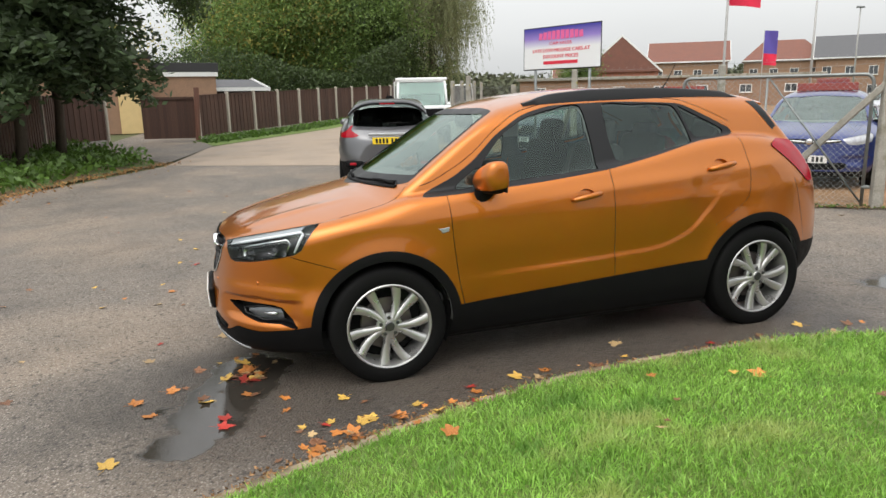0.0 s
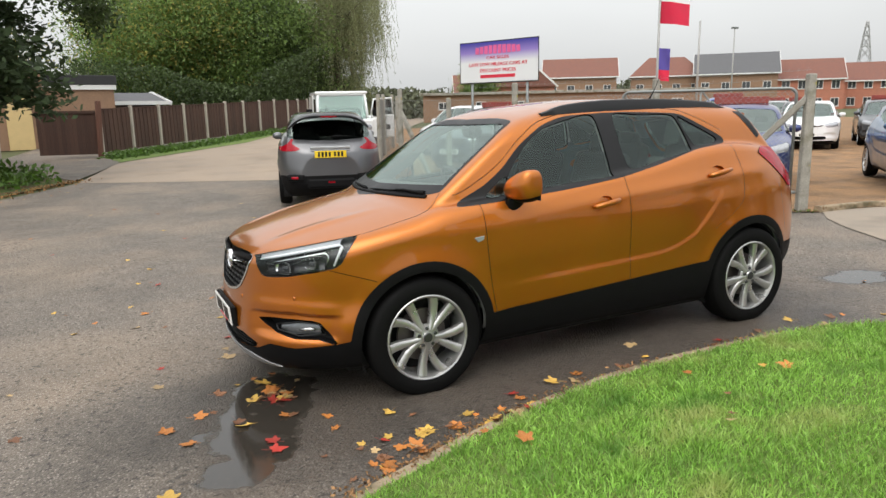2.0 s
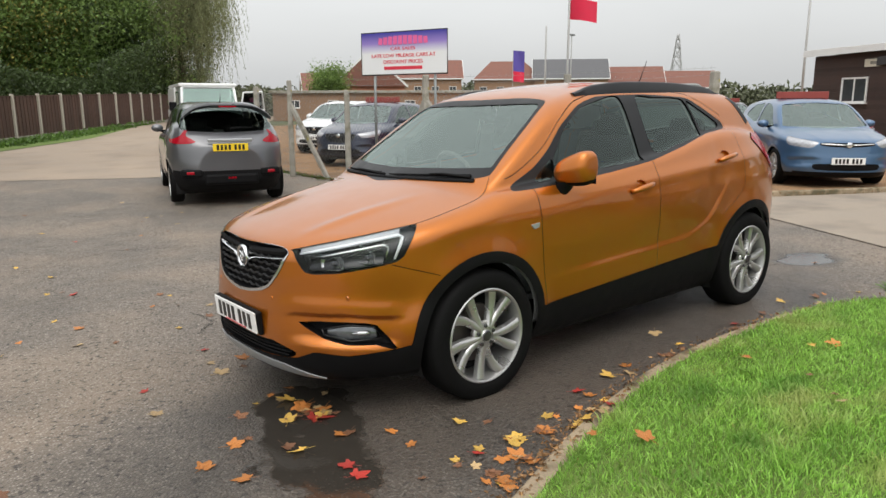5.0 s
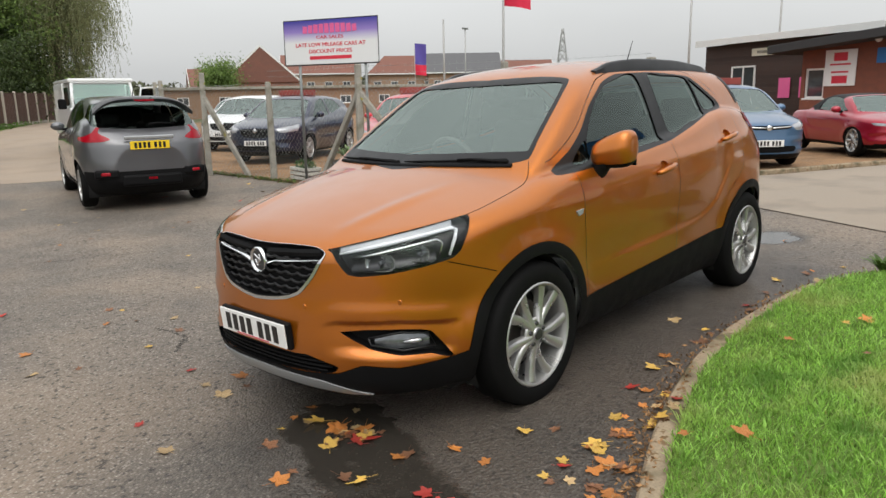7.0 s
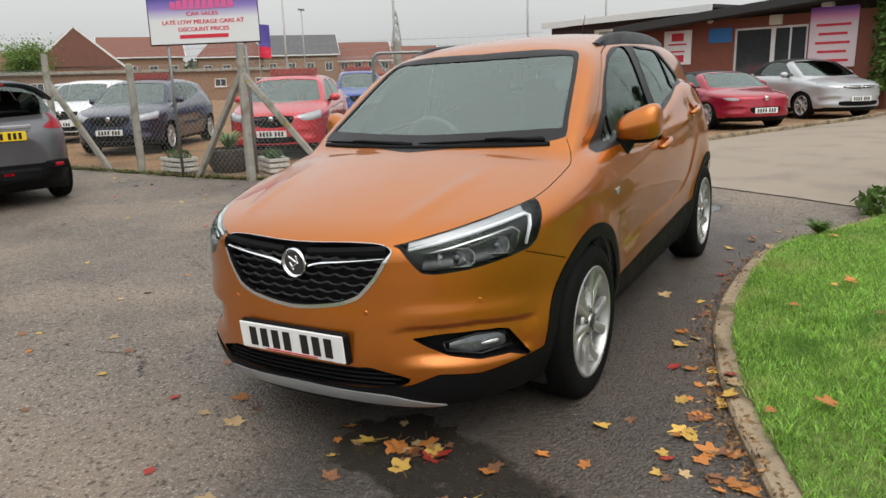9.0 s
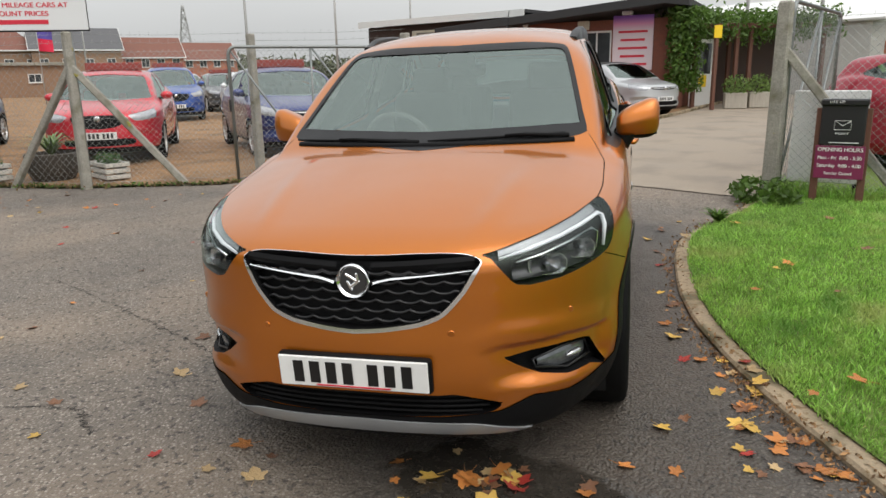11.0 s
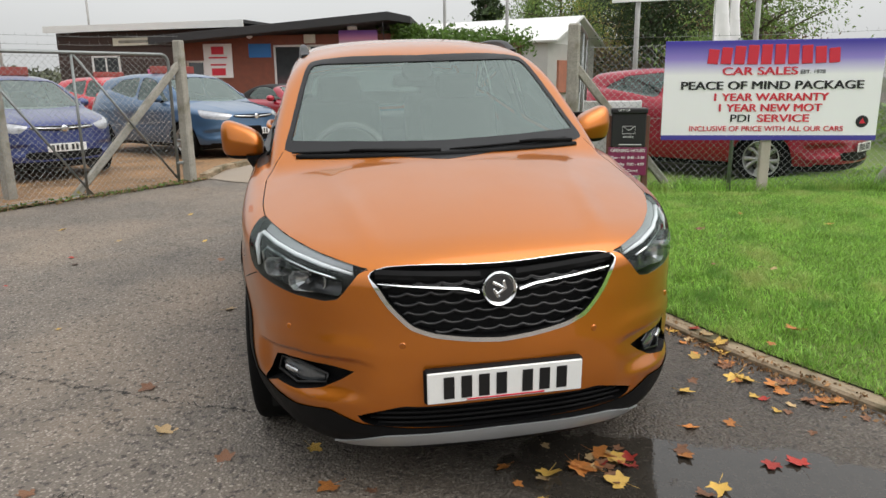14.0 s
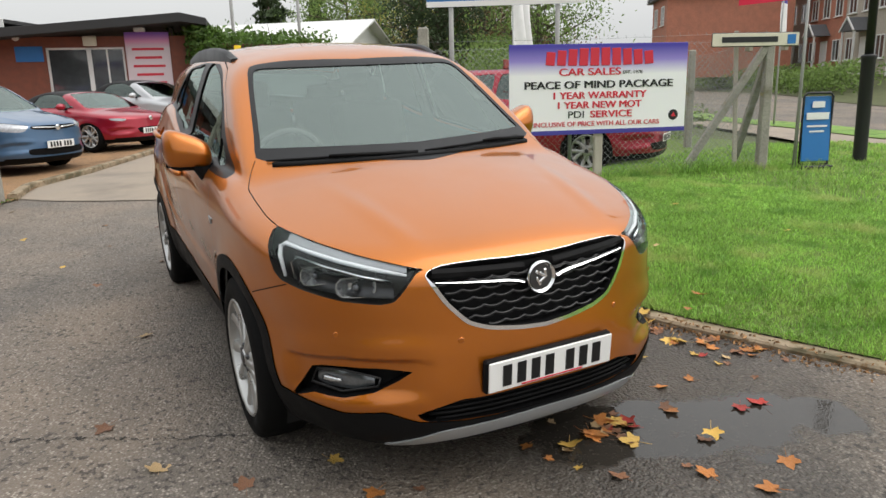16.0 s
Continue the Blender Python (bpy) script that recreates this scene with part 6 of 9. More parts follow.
def concrete_post(x, y, h, w=0.13, lean=0.0, base=None, cap=True):
    p = box(w, w * 0.92, h + 0.25, (0, 0, (h - 0.25) / 2), 0.018)
    for v in p.verts:
        if v.co.z > h * 0.8:
            v.co.x *= 0.80
            v.co.y *= 0.80
    ob = part("concrete_post", p, MAT["post_concrete"])
    ob.matrix_world = pose(x, y, gz(x, y), lean, 0, 62)
    return tagged(ob, "weathered square concrete fence post with lichen", "fence post", "concrete posts")


def strut(x, y, z, bx, by, w=0.085):
    """A raking concrete strut from a post down to the ground."""
    a, b = Vector((x, y, gz(x, y) + z)), Vector((bx, by, gz(bx, by) - 0.12))
    d = b - a
    own = box(w, w, d.length, (0, 0, 0), 0.012)
    ob = part("concrete_strut", own, MAT["post_concrete"])
    ob.matrix_world = Matrix.Translation((a + b) / 2) @ d.to_track_quat("Z", "Y").to_matrix().to_4x4()
    return tagged(ob, "raking concrete strut that braces a fence post", "strut", "fence struts")


def chain_link(a, b, z0, z1, name="chain_link_fence", parent=None, pitch=0.075, r=0.0017):
    """Woven wire between two ground points, as crossing diagonal wires."""
    a, b = np.array(a, float), np.array(b, float)
    L = np.linalg.norm(b - a)
    h = z1 - z0
    d = (b - a) / L
    nrm = np.array([-d[1], d[0]])
    V, F = [], []

    def bar(u0, w0, u1, w1, off):
        base = len(V)
        du, dw = u1 - u0, w1 - w0
        k = math.hypot(du, dw)
        pu, pw = -dw / k * r, du / k * r
        for u, w in ((u0, w0), (u1, w1)):
            for q, o in ((1, 0), (-0.5, r * 0.87), (-0.5, -r * 0.87)):
                x, y = a + d * (u + pu * q) + nrm * (o + off)
                V.append((x, y, z0 + w + pw * q))
        for i in range(3):
            j = (i + 1) % 3
            F.append((base + i, base + j, base + 3 + j, base + 3 + i))

    for sgn in (1, -1):
        for c in np.arange(-h, L + h, pitch):
            u0, w0 = (c, 0) if sgn > 0 else (c, h)
            u1, w1 = (c + h, h) if sgn > 0 else (c + h, 0)
            t0, t1 = max(0, -u0 / h), min(1, (L - u0) / h)
            if t1 > t0 + 0.01:
                bar(u0 + t0 * h, w0 + (w1 - w0) * t0, u0 + t1 * h, w0 + (w1 - w0) * t1, 0.002 * sgn)
    for w in (0.02, h * 0.5, h - 0.02):
        bar(0, w, L, w, 0.0)
    V = np.array(V)
    V[:, 2] += ground_z(V[:, 0], V[:, 1]) if parent is None else 0
    ob = part(name, mesh_np(name, V, F), MAT["wire"], parent)
    return ob if parent else tagged(ob, "galvanised chain-link mesh stretched between posts", "wire fence", "wire fence spans")


POSTS = [(4.74, 5.92, 1.96), (4.72, 8.35, 1.75), (4.42, 10.1, 1.95), (6.22, 4.22, 1.92), (7.17, 2.29, 1.88), (4.58, -2.25, 1.86)]
for x, y, h in POSTS:
    concrete_post(x, y, h, 0.15 if h < 1.9 and y < 3 else 0.13)
concrete_post(3.24, -6.28, 1.68)
concrete_post(6.4, -8.3, 1.7), concrete_post(9.8, -10.4, 1.7)
for y, x in ((13.2, 5.1), (16.2, 6.4), (19.2, 7.9), (22.2, 9.3)):
    concrete_post(x, y, 1.85)
strut(4.74, 5.92, 1.55, 4.76, 7.15), strut(4.74, 5.92, 1.55, 5.30, 4.72), strut(4.42, 10.1, 1.5, 4.78, 9.15)
strut(7.17, 2.29, 1.6, 6.25, 3.62), strut(4.58, -2.25, 1.45, 4.27, -3.45), strut(3.24, -6.28, 1.6, 3.72, -5.30), strut(3.24, -6.28, 1.5, 4.1, -6.75)
for a, b, z1 in (((4.74, 5.92), (4.72, 8.35), 1.72), ((4.72, 8.35), (4.42, 10.1), 1.72), ((4.74, 5.92), (5.55, 4.25), 1.72), ((5.55, 4.25), (6.22, 4.22), 1.72),
                 ((4.58, -2.25), (3.24, -6.28), 1.62), ((3.24, -6.28), (6.4, -8.3), 1.6), ((6.4, -8.3), (9.8, -10.4), 1.6), ((4.42, 10.1), (5.1, 13.2), 1.7), ((5.1, 13.2), (6.4, 16.2), 1.7), ((6.4, 16.2), (7.9, 19.2), 1.7)):
    chain_link(a, b, 0.05, z1, pitch=0.075 if max(a[1], b[1]) < 8 else 0.10)


def barbed_wire(a, b, z):
    """A strand with barbs along the fence head."""
    a, b = Vector((*a, gz(*a) + z)), Vector((*b, gz(*b) + z))
    bm = tube([a, (a + b) / 2 - Vector((0, 0, 0.02)), b], 0.002, 3)
    d = (b - a).normalized()
    n = int((b - a).length / 0.11)
    for i in range(n):
        p = a.lerp(b, (i + 0.5) / n)
        s_ = Vector((-d.y, d.x, 0)) * 0.02
        tube([p - s_ - Vector((0, 0, 0.022)), p + s_ + Vector((0, 0, 0.028))], 0.0016, 3, bm)
    ob = part("barbed_wire", bm, MAT["wire"])
    return tagged(ob, "strand of rusty barbed wire over the fence", "barbed wire", "barbed wire strands")


for z in (1.83, 1.93):
    barbed_wire((4.72, 8.35), (4.74, 5.92), z), barbed_wire((4.74, 5.92), (6.22, 4.22), z), barbed_wire((6.22, 4.22), (7.17, 2.29), z)
barbed_wire((4.58, -2.25), (3.24, -6.28), 1.70)


def mesh_gate(ax, ay, bx, by, z0, z1, label):
    """A tubular gate leaf with braces and wire infill; a is the free end."""
    L = math.hypot(bx - ax, by - ay)
    rz = math.degrees(math.atan2(by - ay, bx - ax))
    g = empty("wire_gate", pose(ax, ay, gz(ax, ay), 0, 0, rz), label, "gate", "gate leaves")
    h = z1 - z0
    r = 0.10
    arc = lambda cx, cz, a0, a1: [(cx + r * math.cos(a), 0, cz + r * math.sin(a)) for a in np.linspace(a0, a1, 6)]
    loop = [(0, 0, z0)] + arc(r, z1 - r, math.pi, math.pi / 2) + arc(L - r, z1 - r, math.pi / 2, 0) + [(L, 0, z0)]
    part("gate_frame", tube(loop, 0.022, 8), MAT["galvanised"], g)
    part("bottom_rail", tube([(0, 0, z0), (L, 0, z0)], 0.02, 8), MAT["galvanised"], g)
    part("brace", tube([(0.03, 0, z1 - 0.05), (L * 0.50, 0.0, z0)], 0.014, 6), MAT["galvanised"], g)
    part("brace", tube([(L * 0.48, 0, z1 - 0.02), (L - 0.02, 0, z0 + 0.1)], 0.014, 6), MAT["galvanised"], g)
    part("upright", tube([(L * 0.47, 0, z0), (L * 0.47, 0, z1)], 0.016, 6), MAT["galvanised"], g)
    w = chain_link((0.02, 0.0), (L - 0.02, 0.0), z0 + 0.02, z1 - 0.03, "gate_mesh", g)
    for z in (z0 + 0.3, z1 - 0.3):
        part("hinge", box(0.10, 0.05, 0.04, (L + 0.03, 0, z), 0.008), MAT["galvanised"], g)
    part("latch", box(0.03, 0.05, 0.16, (-0.03, 0, 1.0), 0.006), MAT["dark_metal"], g)
    return g


mesh_gate(5.57, 4.20, 7.07, 2.42, 0.02, 1.74, "rusty galvanised tubular gate leaf with wire mesh, shut")
mesh_gate(6.9, -3.3, 4.72, -2.35, 0.06, 1.80, "galvanised tubular gate leaf with wire mesh, swung open")


def sign_frame(ax, ay, bx, by, z):
    """Axes of an upright board: x along it from a to b, z up, -y toward the viewer."""
    return pose((ax + bx) / 2, (ay + by) / 2, z, 0, 0, math.degrees(math.atan2(by - ay, bx - ax)))




def words(parent, s, x, z, h, w, material, bold=0.0, y=-0.010):
    return text_mesh(s, h, Matrix.Translation((x, y, z)) @ pose(0, 0, 0, 90, 0, 0), parent, material, width=w, bold=bold)


def arched_name(parent, x, z, w, h, material, y=-0.010):
    """The trade name as plain blocks on an arch."""
    n = 10
    for i in range(n):
        u = (i + 0.5) / n * 2 - 1
        hh = h * (0.68 + 0.32 * (1 - u * u))
        o = part("name_block", box(w / n * 0.80, 0.006, hh, bevel=0.004), material, parent)
        o.matrix_basis = pose(x + u * w / 2, y, z + h * 0.10 * (1 - u * u), 0, -6 * u, 0)


# the board over the yard corner
sa = empty("yard_sign", sign_frame(4.62, 7.62, 5.25, 5.99, 2.375), "white and blue board on two steel posts above the fence", "sign")
GRAD_A = gradient_mat("board_print", (0.045, 0.04, 0.30), (0.28, 0.20, 0.52), (0.72, 0.73, 0.73), -0.36, 0.36, 0.50)
part("board", box(1.75, 0.025, 0.71, bevel=0.012), GRAD_A, sa, "printed sign board")
part("board_rim", tube([(-0.875, 0, -0.355), (-0.875, 0, 0.355), (0.875, 0, 0.355), (0.875, 0, -0.355), (-0.875, 0, -0.355)], 0.012, 6), MAT["sign_black"], sa)
arched_name(sa, 0, 0.20, 1.02, 0.15, MAT["sign_pink"], -0.016)
words(sa, "CAR SALES", 0, 0.075, 0.055, 0.5, MAT["sign_red"], 0.001, -0.014)
words(sa, "LATE LOW MILEAGE CARS AT", 0, -0.04, 0.062, 1.30, MAT["sign_red"], 0.002, -0.014)
words(sa, "DISCOUNT PRICES", 0, -0.145, 0.062, 0.80, MAT["sign_red"], 0.002, -0.014)
part("number_bar", box(0.78, 0.004, 0.055, (0, -0.014, -0.245)), MAT["sign_red"], sa)
for x in (-0.62, 0.62):
    part("sign_leg", tube([(x, 0.03, -2.45), (x, 0.03, 0.30)], 0.024, 8), MAT["galvanised"], sa)

# the board on the fence beside the drive
sb = empty("offer_sign", sign_frame(4.235, -3.13, 3.565, -5.185, 1.27) @ pose(0, -0.11, 0), "white board with blue edges and red lettering wired to the fence", "sign")
GRAD_B = gradient_mat("offer_print", (0.060, 0.045, 0.36), (0.30, 0.24, 0.62), (0.87, 0.87, 0.88), -0.51, 0.51, 0.66)
part("board", box(2.16, 0.012, 1.02, bevel=0.003), GRAD_B, sb, "printed offer board")
part("foot_band", box(2.16, 0.004, 0.05, (0, -0.008, -0.487)), MAT["sign_blue"], sb)
arched_name(sb, 0.0, 0.345, 1.32, 0.20, MAT["sign_red"])
words(sb, "CAR SALES", -0.12, 0.195, 0.082, 0.74, MAT["sign_red"], 0.004)
words(sb, "EST. 1978", 0.40, 0.185, 0.040, 0.24, MAT["sign_black"])
words(sb, "PEACE OF MIND PACKAGE", 0, 0.050, 0.085, 1.80, MAT["sign_black"], 0.005)
words(sb, "1 YEAR WARRANTY", 0, -0.070, 0.080, 1.13, MAT["sign_red"], 0.004)
words(sb, "1 YEAR NEW MOT", 0, -0.180, 0.080, 1.02, MAT["sign_red"], 0.004)
words(sb, "PDI", -0.28, -0.288, 0.080, 0.19, MAT["sign_black"], 0.001)
words(sb, "SERVICE", 0.15, -0.288, 0.080, 0.51, MAT["sign_red"], 0.004)
words(sb, "INCLUSIVE OF PRICE WITH ALL OUR CARS", -0.02, -0.395, 0.055, 1.54, MAT["sign_red"], 0.001)
rd = part("round_mark", lathe([(0.0, -0.004), (0.058, -0.004), (0.062, 0.0)], 28), MAT["sign_black"], sb)
rd.matrix_basis = pose(0.93, -0.008, -0.32)
part("mark_figure", slab([(-0.03, -0.02), (0, 0.036), (0.03, -0.02)], 0.004), MAT["sign_red"], rd).matrix_basis = pose(0, -0.005, 0)
sp_ = part("timber_post", box(0.10, 0.06, 1.35, (0, 0, 0.55), 0.006), MAT["wood_pale"])
sp_.matrix_world = pose(3.83, -4.15, gz(3.83, -4.15) + 0.05, 0, 0, 72)
tagged(sp_, "pale timber post under the offer board", "post")
for fx_, fy_ in ((3.98, -3.85),):
    o = part("steel_post", tube([(0, 0, -0.2), (0, 0, 1.65)], 0.022, 8), MAT["galvanised"])
    o.matrix_world = pose(fx_, fy_, gz(fx_, fy_))
    tagged(o, "slim galvanised fence post", "post")

# post box with the opening hours
pb = empty("post_box", sign_frame(4.22, -2.55, 4.10, -2.92, gz(4.15, -2.75) + 0.02), "black post box over a plum opening hours board on brown legs", "post box")
part("box_body", box(0.36, 0.14, 0.36, (0, 0.02, 0.72), 0.012), MAT["sign_black"], pb)
part("flap", box(0.38, 0.17, 0.06, (0, 0.01, 0.92), 0.012), MAT["black_gloss"], pb)
words(pb, "LIFT UP", -0.06, 0.925, 0.022, 0.12, MAT["sign_white"], 0, -0.079)
env_o = tube([(-0.065, -0.052, 0.76), (0.065, -0.052, 0.76), (0.065, -0.052, 0.68), (-0.065, -0.052, 0.68), (-0.065, -0.052, 0.76), (0, -0.052, 0.715), (0.065, -0.052, 0.76)], 0.003, 4)
part("envelope_mark", env_o, MAT["sign_white"], pb)
words(pb, "POST", 0, 0.645, 0.018, 0.11, MAT["sign_white"], 0, -0.053)
part("mark_bar", box(0.24, 0.004, 0.008, (0.02, -0.053, 0.565)), MAT["sign_white"], pb)
part("hours_board", box(0.40, 0.02, 0.30, (0, -0.03, 0.385), 0.004), MAT["sign_plum"], pb)
words(pb, "OPENING HOURS", 0, 0.50, 0.036, 0.36, MAT["sign_white"], 0.0008, -0.042)
words(pb, "Mon - Fri  8:45 - 5:30", 0, 0.425, 0.032, 0.35, MAT["sign_white"], 0.0006, -0.042)
words(pb, "Saturday  9:00 - 4:00", 0, 0.355, 0.032, 0.35, MAT["sign_white"], 0.0006, -0.042)
words(pb, "Sunday Closed", 0, 0.285, 0.026, 0.22, MAT["sign_white"], 0.0004, -0.042)
for x in (-0.19, 0.19):
    part("leg", box(0.065, 0.05, 0.98, (x, 0.01, 0.38), 0.006), MAT["wood_brown"], pb)
wbo = empty("white_panel", sign_frame(4.66, -2.40, 4.48, -3.04, gz(4.6, -3) + 0.02), "plain white panel leaning behind the wire fence", "panel")
part("panel", box(0.64, 0.03, 0.88, (0, 0, 0.56), 0.008), MAT["sign_white"], wbo)
for x in (-0.27, 0.27):
    part("panel_leg", box(0.04, 0.04, 0.20, (x, 0.02, 0.09), 0.004), MAT["black_plastic"], wbo)

# pavement board and street furniture at the road corner
ab = empty("pavement_sign", sign_frame(3.02, -6.70, 2.88, -7.06, gz(2.9, -6.8) + 0.03) @ Matrix.Diagonal((0.74, 1, 1, 1)), "blue pavement board in a black frame on the grass", "sign")
part("panel", box(0.50, 0.02, 0.80, (0, 0, 0.50), 0.004, pose(0, 0, 0, -4, 0, 0)), MAT["sign_sky"], ab)
part("panel_rim", tube([(-0.26, 0, 0.06), (-0.26, 0, 0.90), (-0.2, 0, 0.94), (0.2, 0, 0.94), (0.26, 0, 0.90), (0.26, 0, 0.06), (-0.26, 0, 0.06)], 0.018, 6), MAT["lamp_black"], ab)
part("foot", box(0.56, 0.34, 0.05, (0, 0.06, 0.025), 0.01), MAT["lamp_black"], ab)
for z, w, h in ((0.80, 0.22, 0.075), (0.66, 0.40, 0.085), (0.535, 0.36, 0.022), (0.47, 0.26, 0.022)):
    part("lettering_bar", box(w, 0.004, h, (0, -0.016 + (z - 0.5) * 0.07 * 0, z)), MAT["sign_white"], ab)
part("mark_frame", tube([(-0.055, -0.014, 0.14), (0.055, -0.014, 0.14), (0.055, -0.014, 0.30), (-0.055, -0.014, 0.30), (-0.055, -0.014, 0.14)], 0.006, 4), MAT["sign_white"], ab)
part("mark_figure", slab([(-0.04, 0), (0, 0.09), (0.04, 0)], 0.004), MAT["sign_white"], ab).matrix_basis = pose(0, -0.014, 0.17)
lp = empty("street_lamp", pose(3.06, -8.0, gz(3.06, -8.0) + 0.05, 0, 1.0, 0), "tall black street lamp column on the grass", "street lamp")
part("column_base", lathe([(0.0, 0.0), (0.085, 0.0), (0.085, 1.30), (0.095, 1.32), (0.095, 1.36), (0.06, 1.38)], 20, "z"), MAT["lamp_black"], lp)
part("column", tube([(0, 0, 1.3), (0, 0, 5.6)], [0.056, 0.045], 12), MAT["lamp_black"], lp)
part("lantern", box(0.5, 0.18, 0.12, (0.2, 0, 5.65), 0.04), MAT["lamp_black"], lp)
ns = empty("road_name_sign", sign_frame(3.62, -5.30, 3.12, -6.72, 1.80) @ pose(0.08, -0.08, 0), "cream road name board on the fence corner", "sign")
part("board", box(1.12, 0.02, 0.15, bevel=0.004), MAT["cream"], ns)
part("board_rim", tube([(-0.56, 0, -0.075), (-0.56, 0, 0.075), (0.56, 0, 0.075), (0.56, 0, -0.075), (-0.56, 0, -0.075)], 0.008, 4), MAT["sign_black"], ns)
part("name_bar", box(0.72, 0.004, 0.065, (-0.08, -0.012, 0)), MAT["sign_black"], ns)
part("crest", box(0.11, 0.004, 0.11, (0.46, -0.012, 0)), MAT["sign_sky"], ns)
for x in (-0.05, 0.42):
    part("board_bracket", box(0.05, 0.10, 0.16, (x, 0.06, -0.05), 0.006), MAT["wood_pale"], ns)
st_ = part("timber_stake", box(0.05, 0.035, 1.75, (0, 0, 0.80), 0.004), MAT["wood_pale"])
st_.matrix_world = pose(3.42, -6.02, gz(3.4, -6) + 0.05, 0, 3, 60)
tagged(st_, "slim pale stake at the fence corner", "stake")

# the raised blue board, seen by its foot
bb = empty("high_sign", sign_frame(9.75, -4.85, 8.2, -7.4, 3.35), "blue and white board raised high on two steel legs", "sign")
part("board", box(2.95, 0.03, 1.2, (0, 0, 0), 0.006), MAT["sign_sky"], bb)
part("white_band", box(2.95, 0.004, 0.10, (0, -0.018, -0.55)), MAT["sign_white"], bb)
part("writing_bar", box(2.5, 0.004, 0.07, (0, -0.018, -0.42)), MAT["sign_white"], bb)
part("round_mark", lathe([(0.0, -0.004), (0.08, -0.004), (0.085, 0.0)], 20), MAT["sign_black"], bb).matrix_basis = pose(1.3, -0.02, -0.45)
for x in (-1.02, 0.98):
    part("sign_leg", tube([(x, 0.05, -3.45), (x, 0.05, 0.4)], 0.045, 10), MAT["pole_grey"], bb)


def feather_flag(x, y, h, colors, rz, label, drop=1.3, width=0.55):
    f = empty("flag", pose(x, y, gz(x, y), 0, 0, rz), label, "flag", "flags")
    part("flag_pole", tube([(0, 0, 0), (0, 0, h)], [0.025, 0.015], 8), MAT["pole_grey"], f)
    z1 = h - 0.02
    step_ = drop / len(colors)
    for k, c in enumerate(colors):
        own = bmesh.new()
        rows = []
        for u in np.linspace(0, 1, 7):
            zz = z1 - step_ * (k + u)
            rows.append([own.verts.new((0.02 + width * w, 0.05 * math.sin(5 * w + 3 * zz), zz - 0.06 * w)) for w in np.linspace(0, 1, 7)])
        for p, q in zip(rows, rows[1:]):
            for i in range(6):
                own.faces.new((p[i], p[i + 1], q[i + 1], q[i])).smooth = True
        sol = part("cloth", own, MAT[c], f)
    return f


feather_flag(6.32, 4.32, 3.72, ("flag_red", "flag_white", "flag_red"), -38, "red flag with a white middle on a pole by the gate", 0.95, 0.42)
feather_flag(26.2, 26.2, 4.4, ("flag_blue", "flag_blue", "flag_red"), -40, "blue and red feather flag at the back of the yard", 1.7, 0.62)
feather_flag(11.6, -8.0, 3.4, ("flag_white", "flag_white", "flag_red"), -60, "white and red feather flag by the road", 2.2, 0.6)
feather_flag(13.0, -9.2, 3.4, ("flag_white", "flag_white", "flag_red"), -60, "white and red feather flag by the road", 2.2, 0.5)
feather_flag(8.8, -13.6, 3.6, ("flag_blue", "flag_white"), -60, "purple feather flag by the road", 1.5, 0.5)
feather_flag(3.05, -6.66, 2.95, ("flag_red", "flag_white", "flag_red"), 63, "red flag with a white middle on a pole by the road", 0.85, 0.8)

# planters inside the fence
MAT.update(leaf_spike=mat("spiky_leaf", (0.13, 0.20, 0.06), 0.6, 0, 0.3, 6, 40, island=0.3), pot=mat("dark_pot", (0.06, 0.05, 0.04), 0.8, 0, 0.3, 8, 60), crate=mat("white_crate", (0.62, 0.60, 0.54), 0.6, 0, 0.15, 8, 60),
           box_leaf=mat("clipped_leaf", (0.05, 0.11, 0.022), 0.7, 0, 0.4, 8, 40, island=0.4))


def tuft(n, spread, height, curl, rng, width=0.012):
    """Long bent blades that spring from one spot."""
    V, F = [], []
    for _ in range(n):
        a, s_, h = rng.uniform(0, 6.283), rng.uniform(0.3, 1) * spread, rng.uniform(0.6, 1) * height
        c, si = math.cos(a), math.sin(a)
        base = len(V)
        for u in (0, 0.35, 0.7, 1.0):
            r_ = s_ * u
            z = h * (u * (1 + curl) - curl * u * u * 1.6)
            w = width * (1 - u) + 0.001
            V += [(r_ * c - si * w, r_ * si + c * w, z), (r_ * c + si * w, r_ * si - c * w, z)]
        for k in range(3):
            F.append((base + 2 * k, base + 2 * k + 1, base + 2 * k + 3, base + 2 * k + 2))
    return mesh_np("foliage", V, F, True)


def leaf_ball(rx, ry, rz_, n, size, rng):
    """Small leaves over a rounded clump with an uneven outline."""
    d = rng.normal(size=(n, 3))
    d /= np.linalg.norm(d, axis=1, keepdims=True)
    k = rng.uniform(0.55, 1.08, (n, 1))
    c = d * k * (rx, ry, rz_)
    return leaf_quads(c, size, rng)


def leaf_quads(c, size, rng, flat=0.0):
    n = len(c)
    a = rng.normal(size=(n, 3))
    a[:, 2] *= 1 - flat
    a /= np.linalg.norm(a, axis=1, keepdims=True)
    b = np.cross(a, rng.normal(size=(n, 3)))
    b /= np.linalg.norm(b, axis=1, keepdims=True)
    s_ = size * rng.uniform(0.6, 1.3, (n, 1))
    v = np.stack([c - a * s_, c + b * s_ * 0.45, c + a * s_, c - b * s_ * 0.45], 1).reshape(-1, 3)
    return v, np.arange(4 * n).reshape(-1, 4)


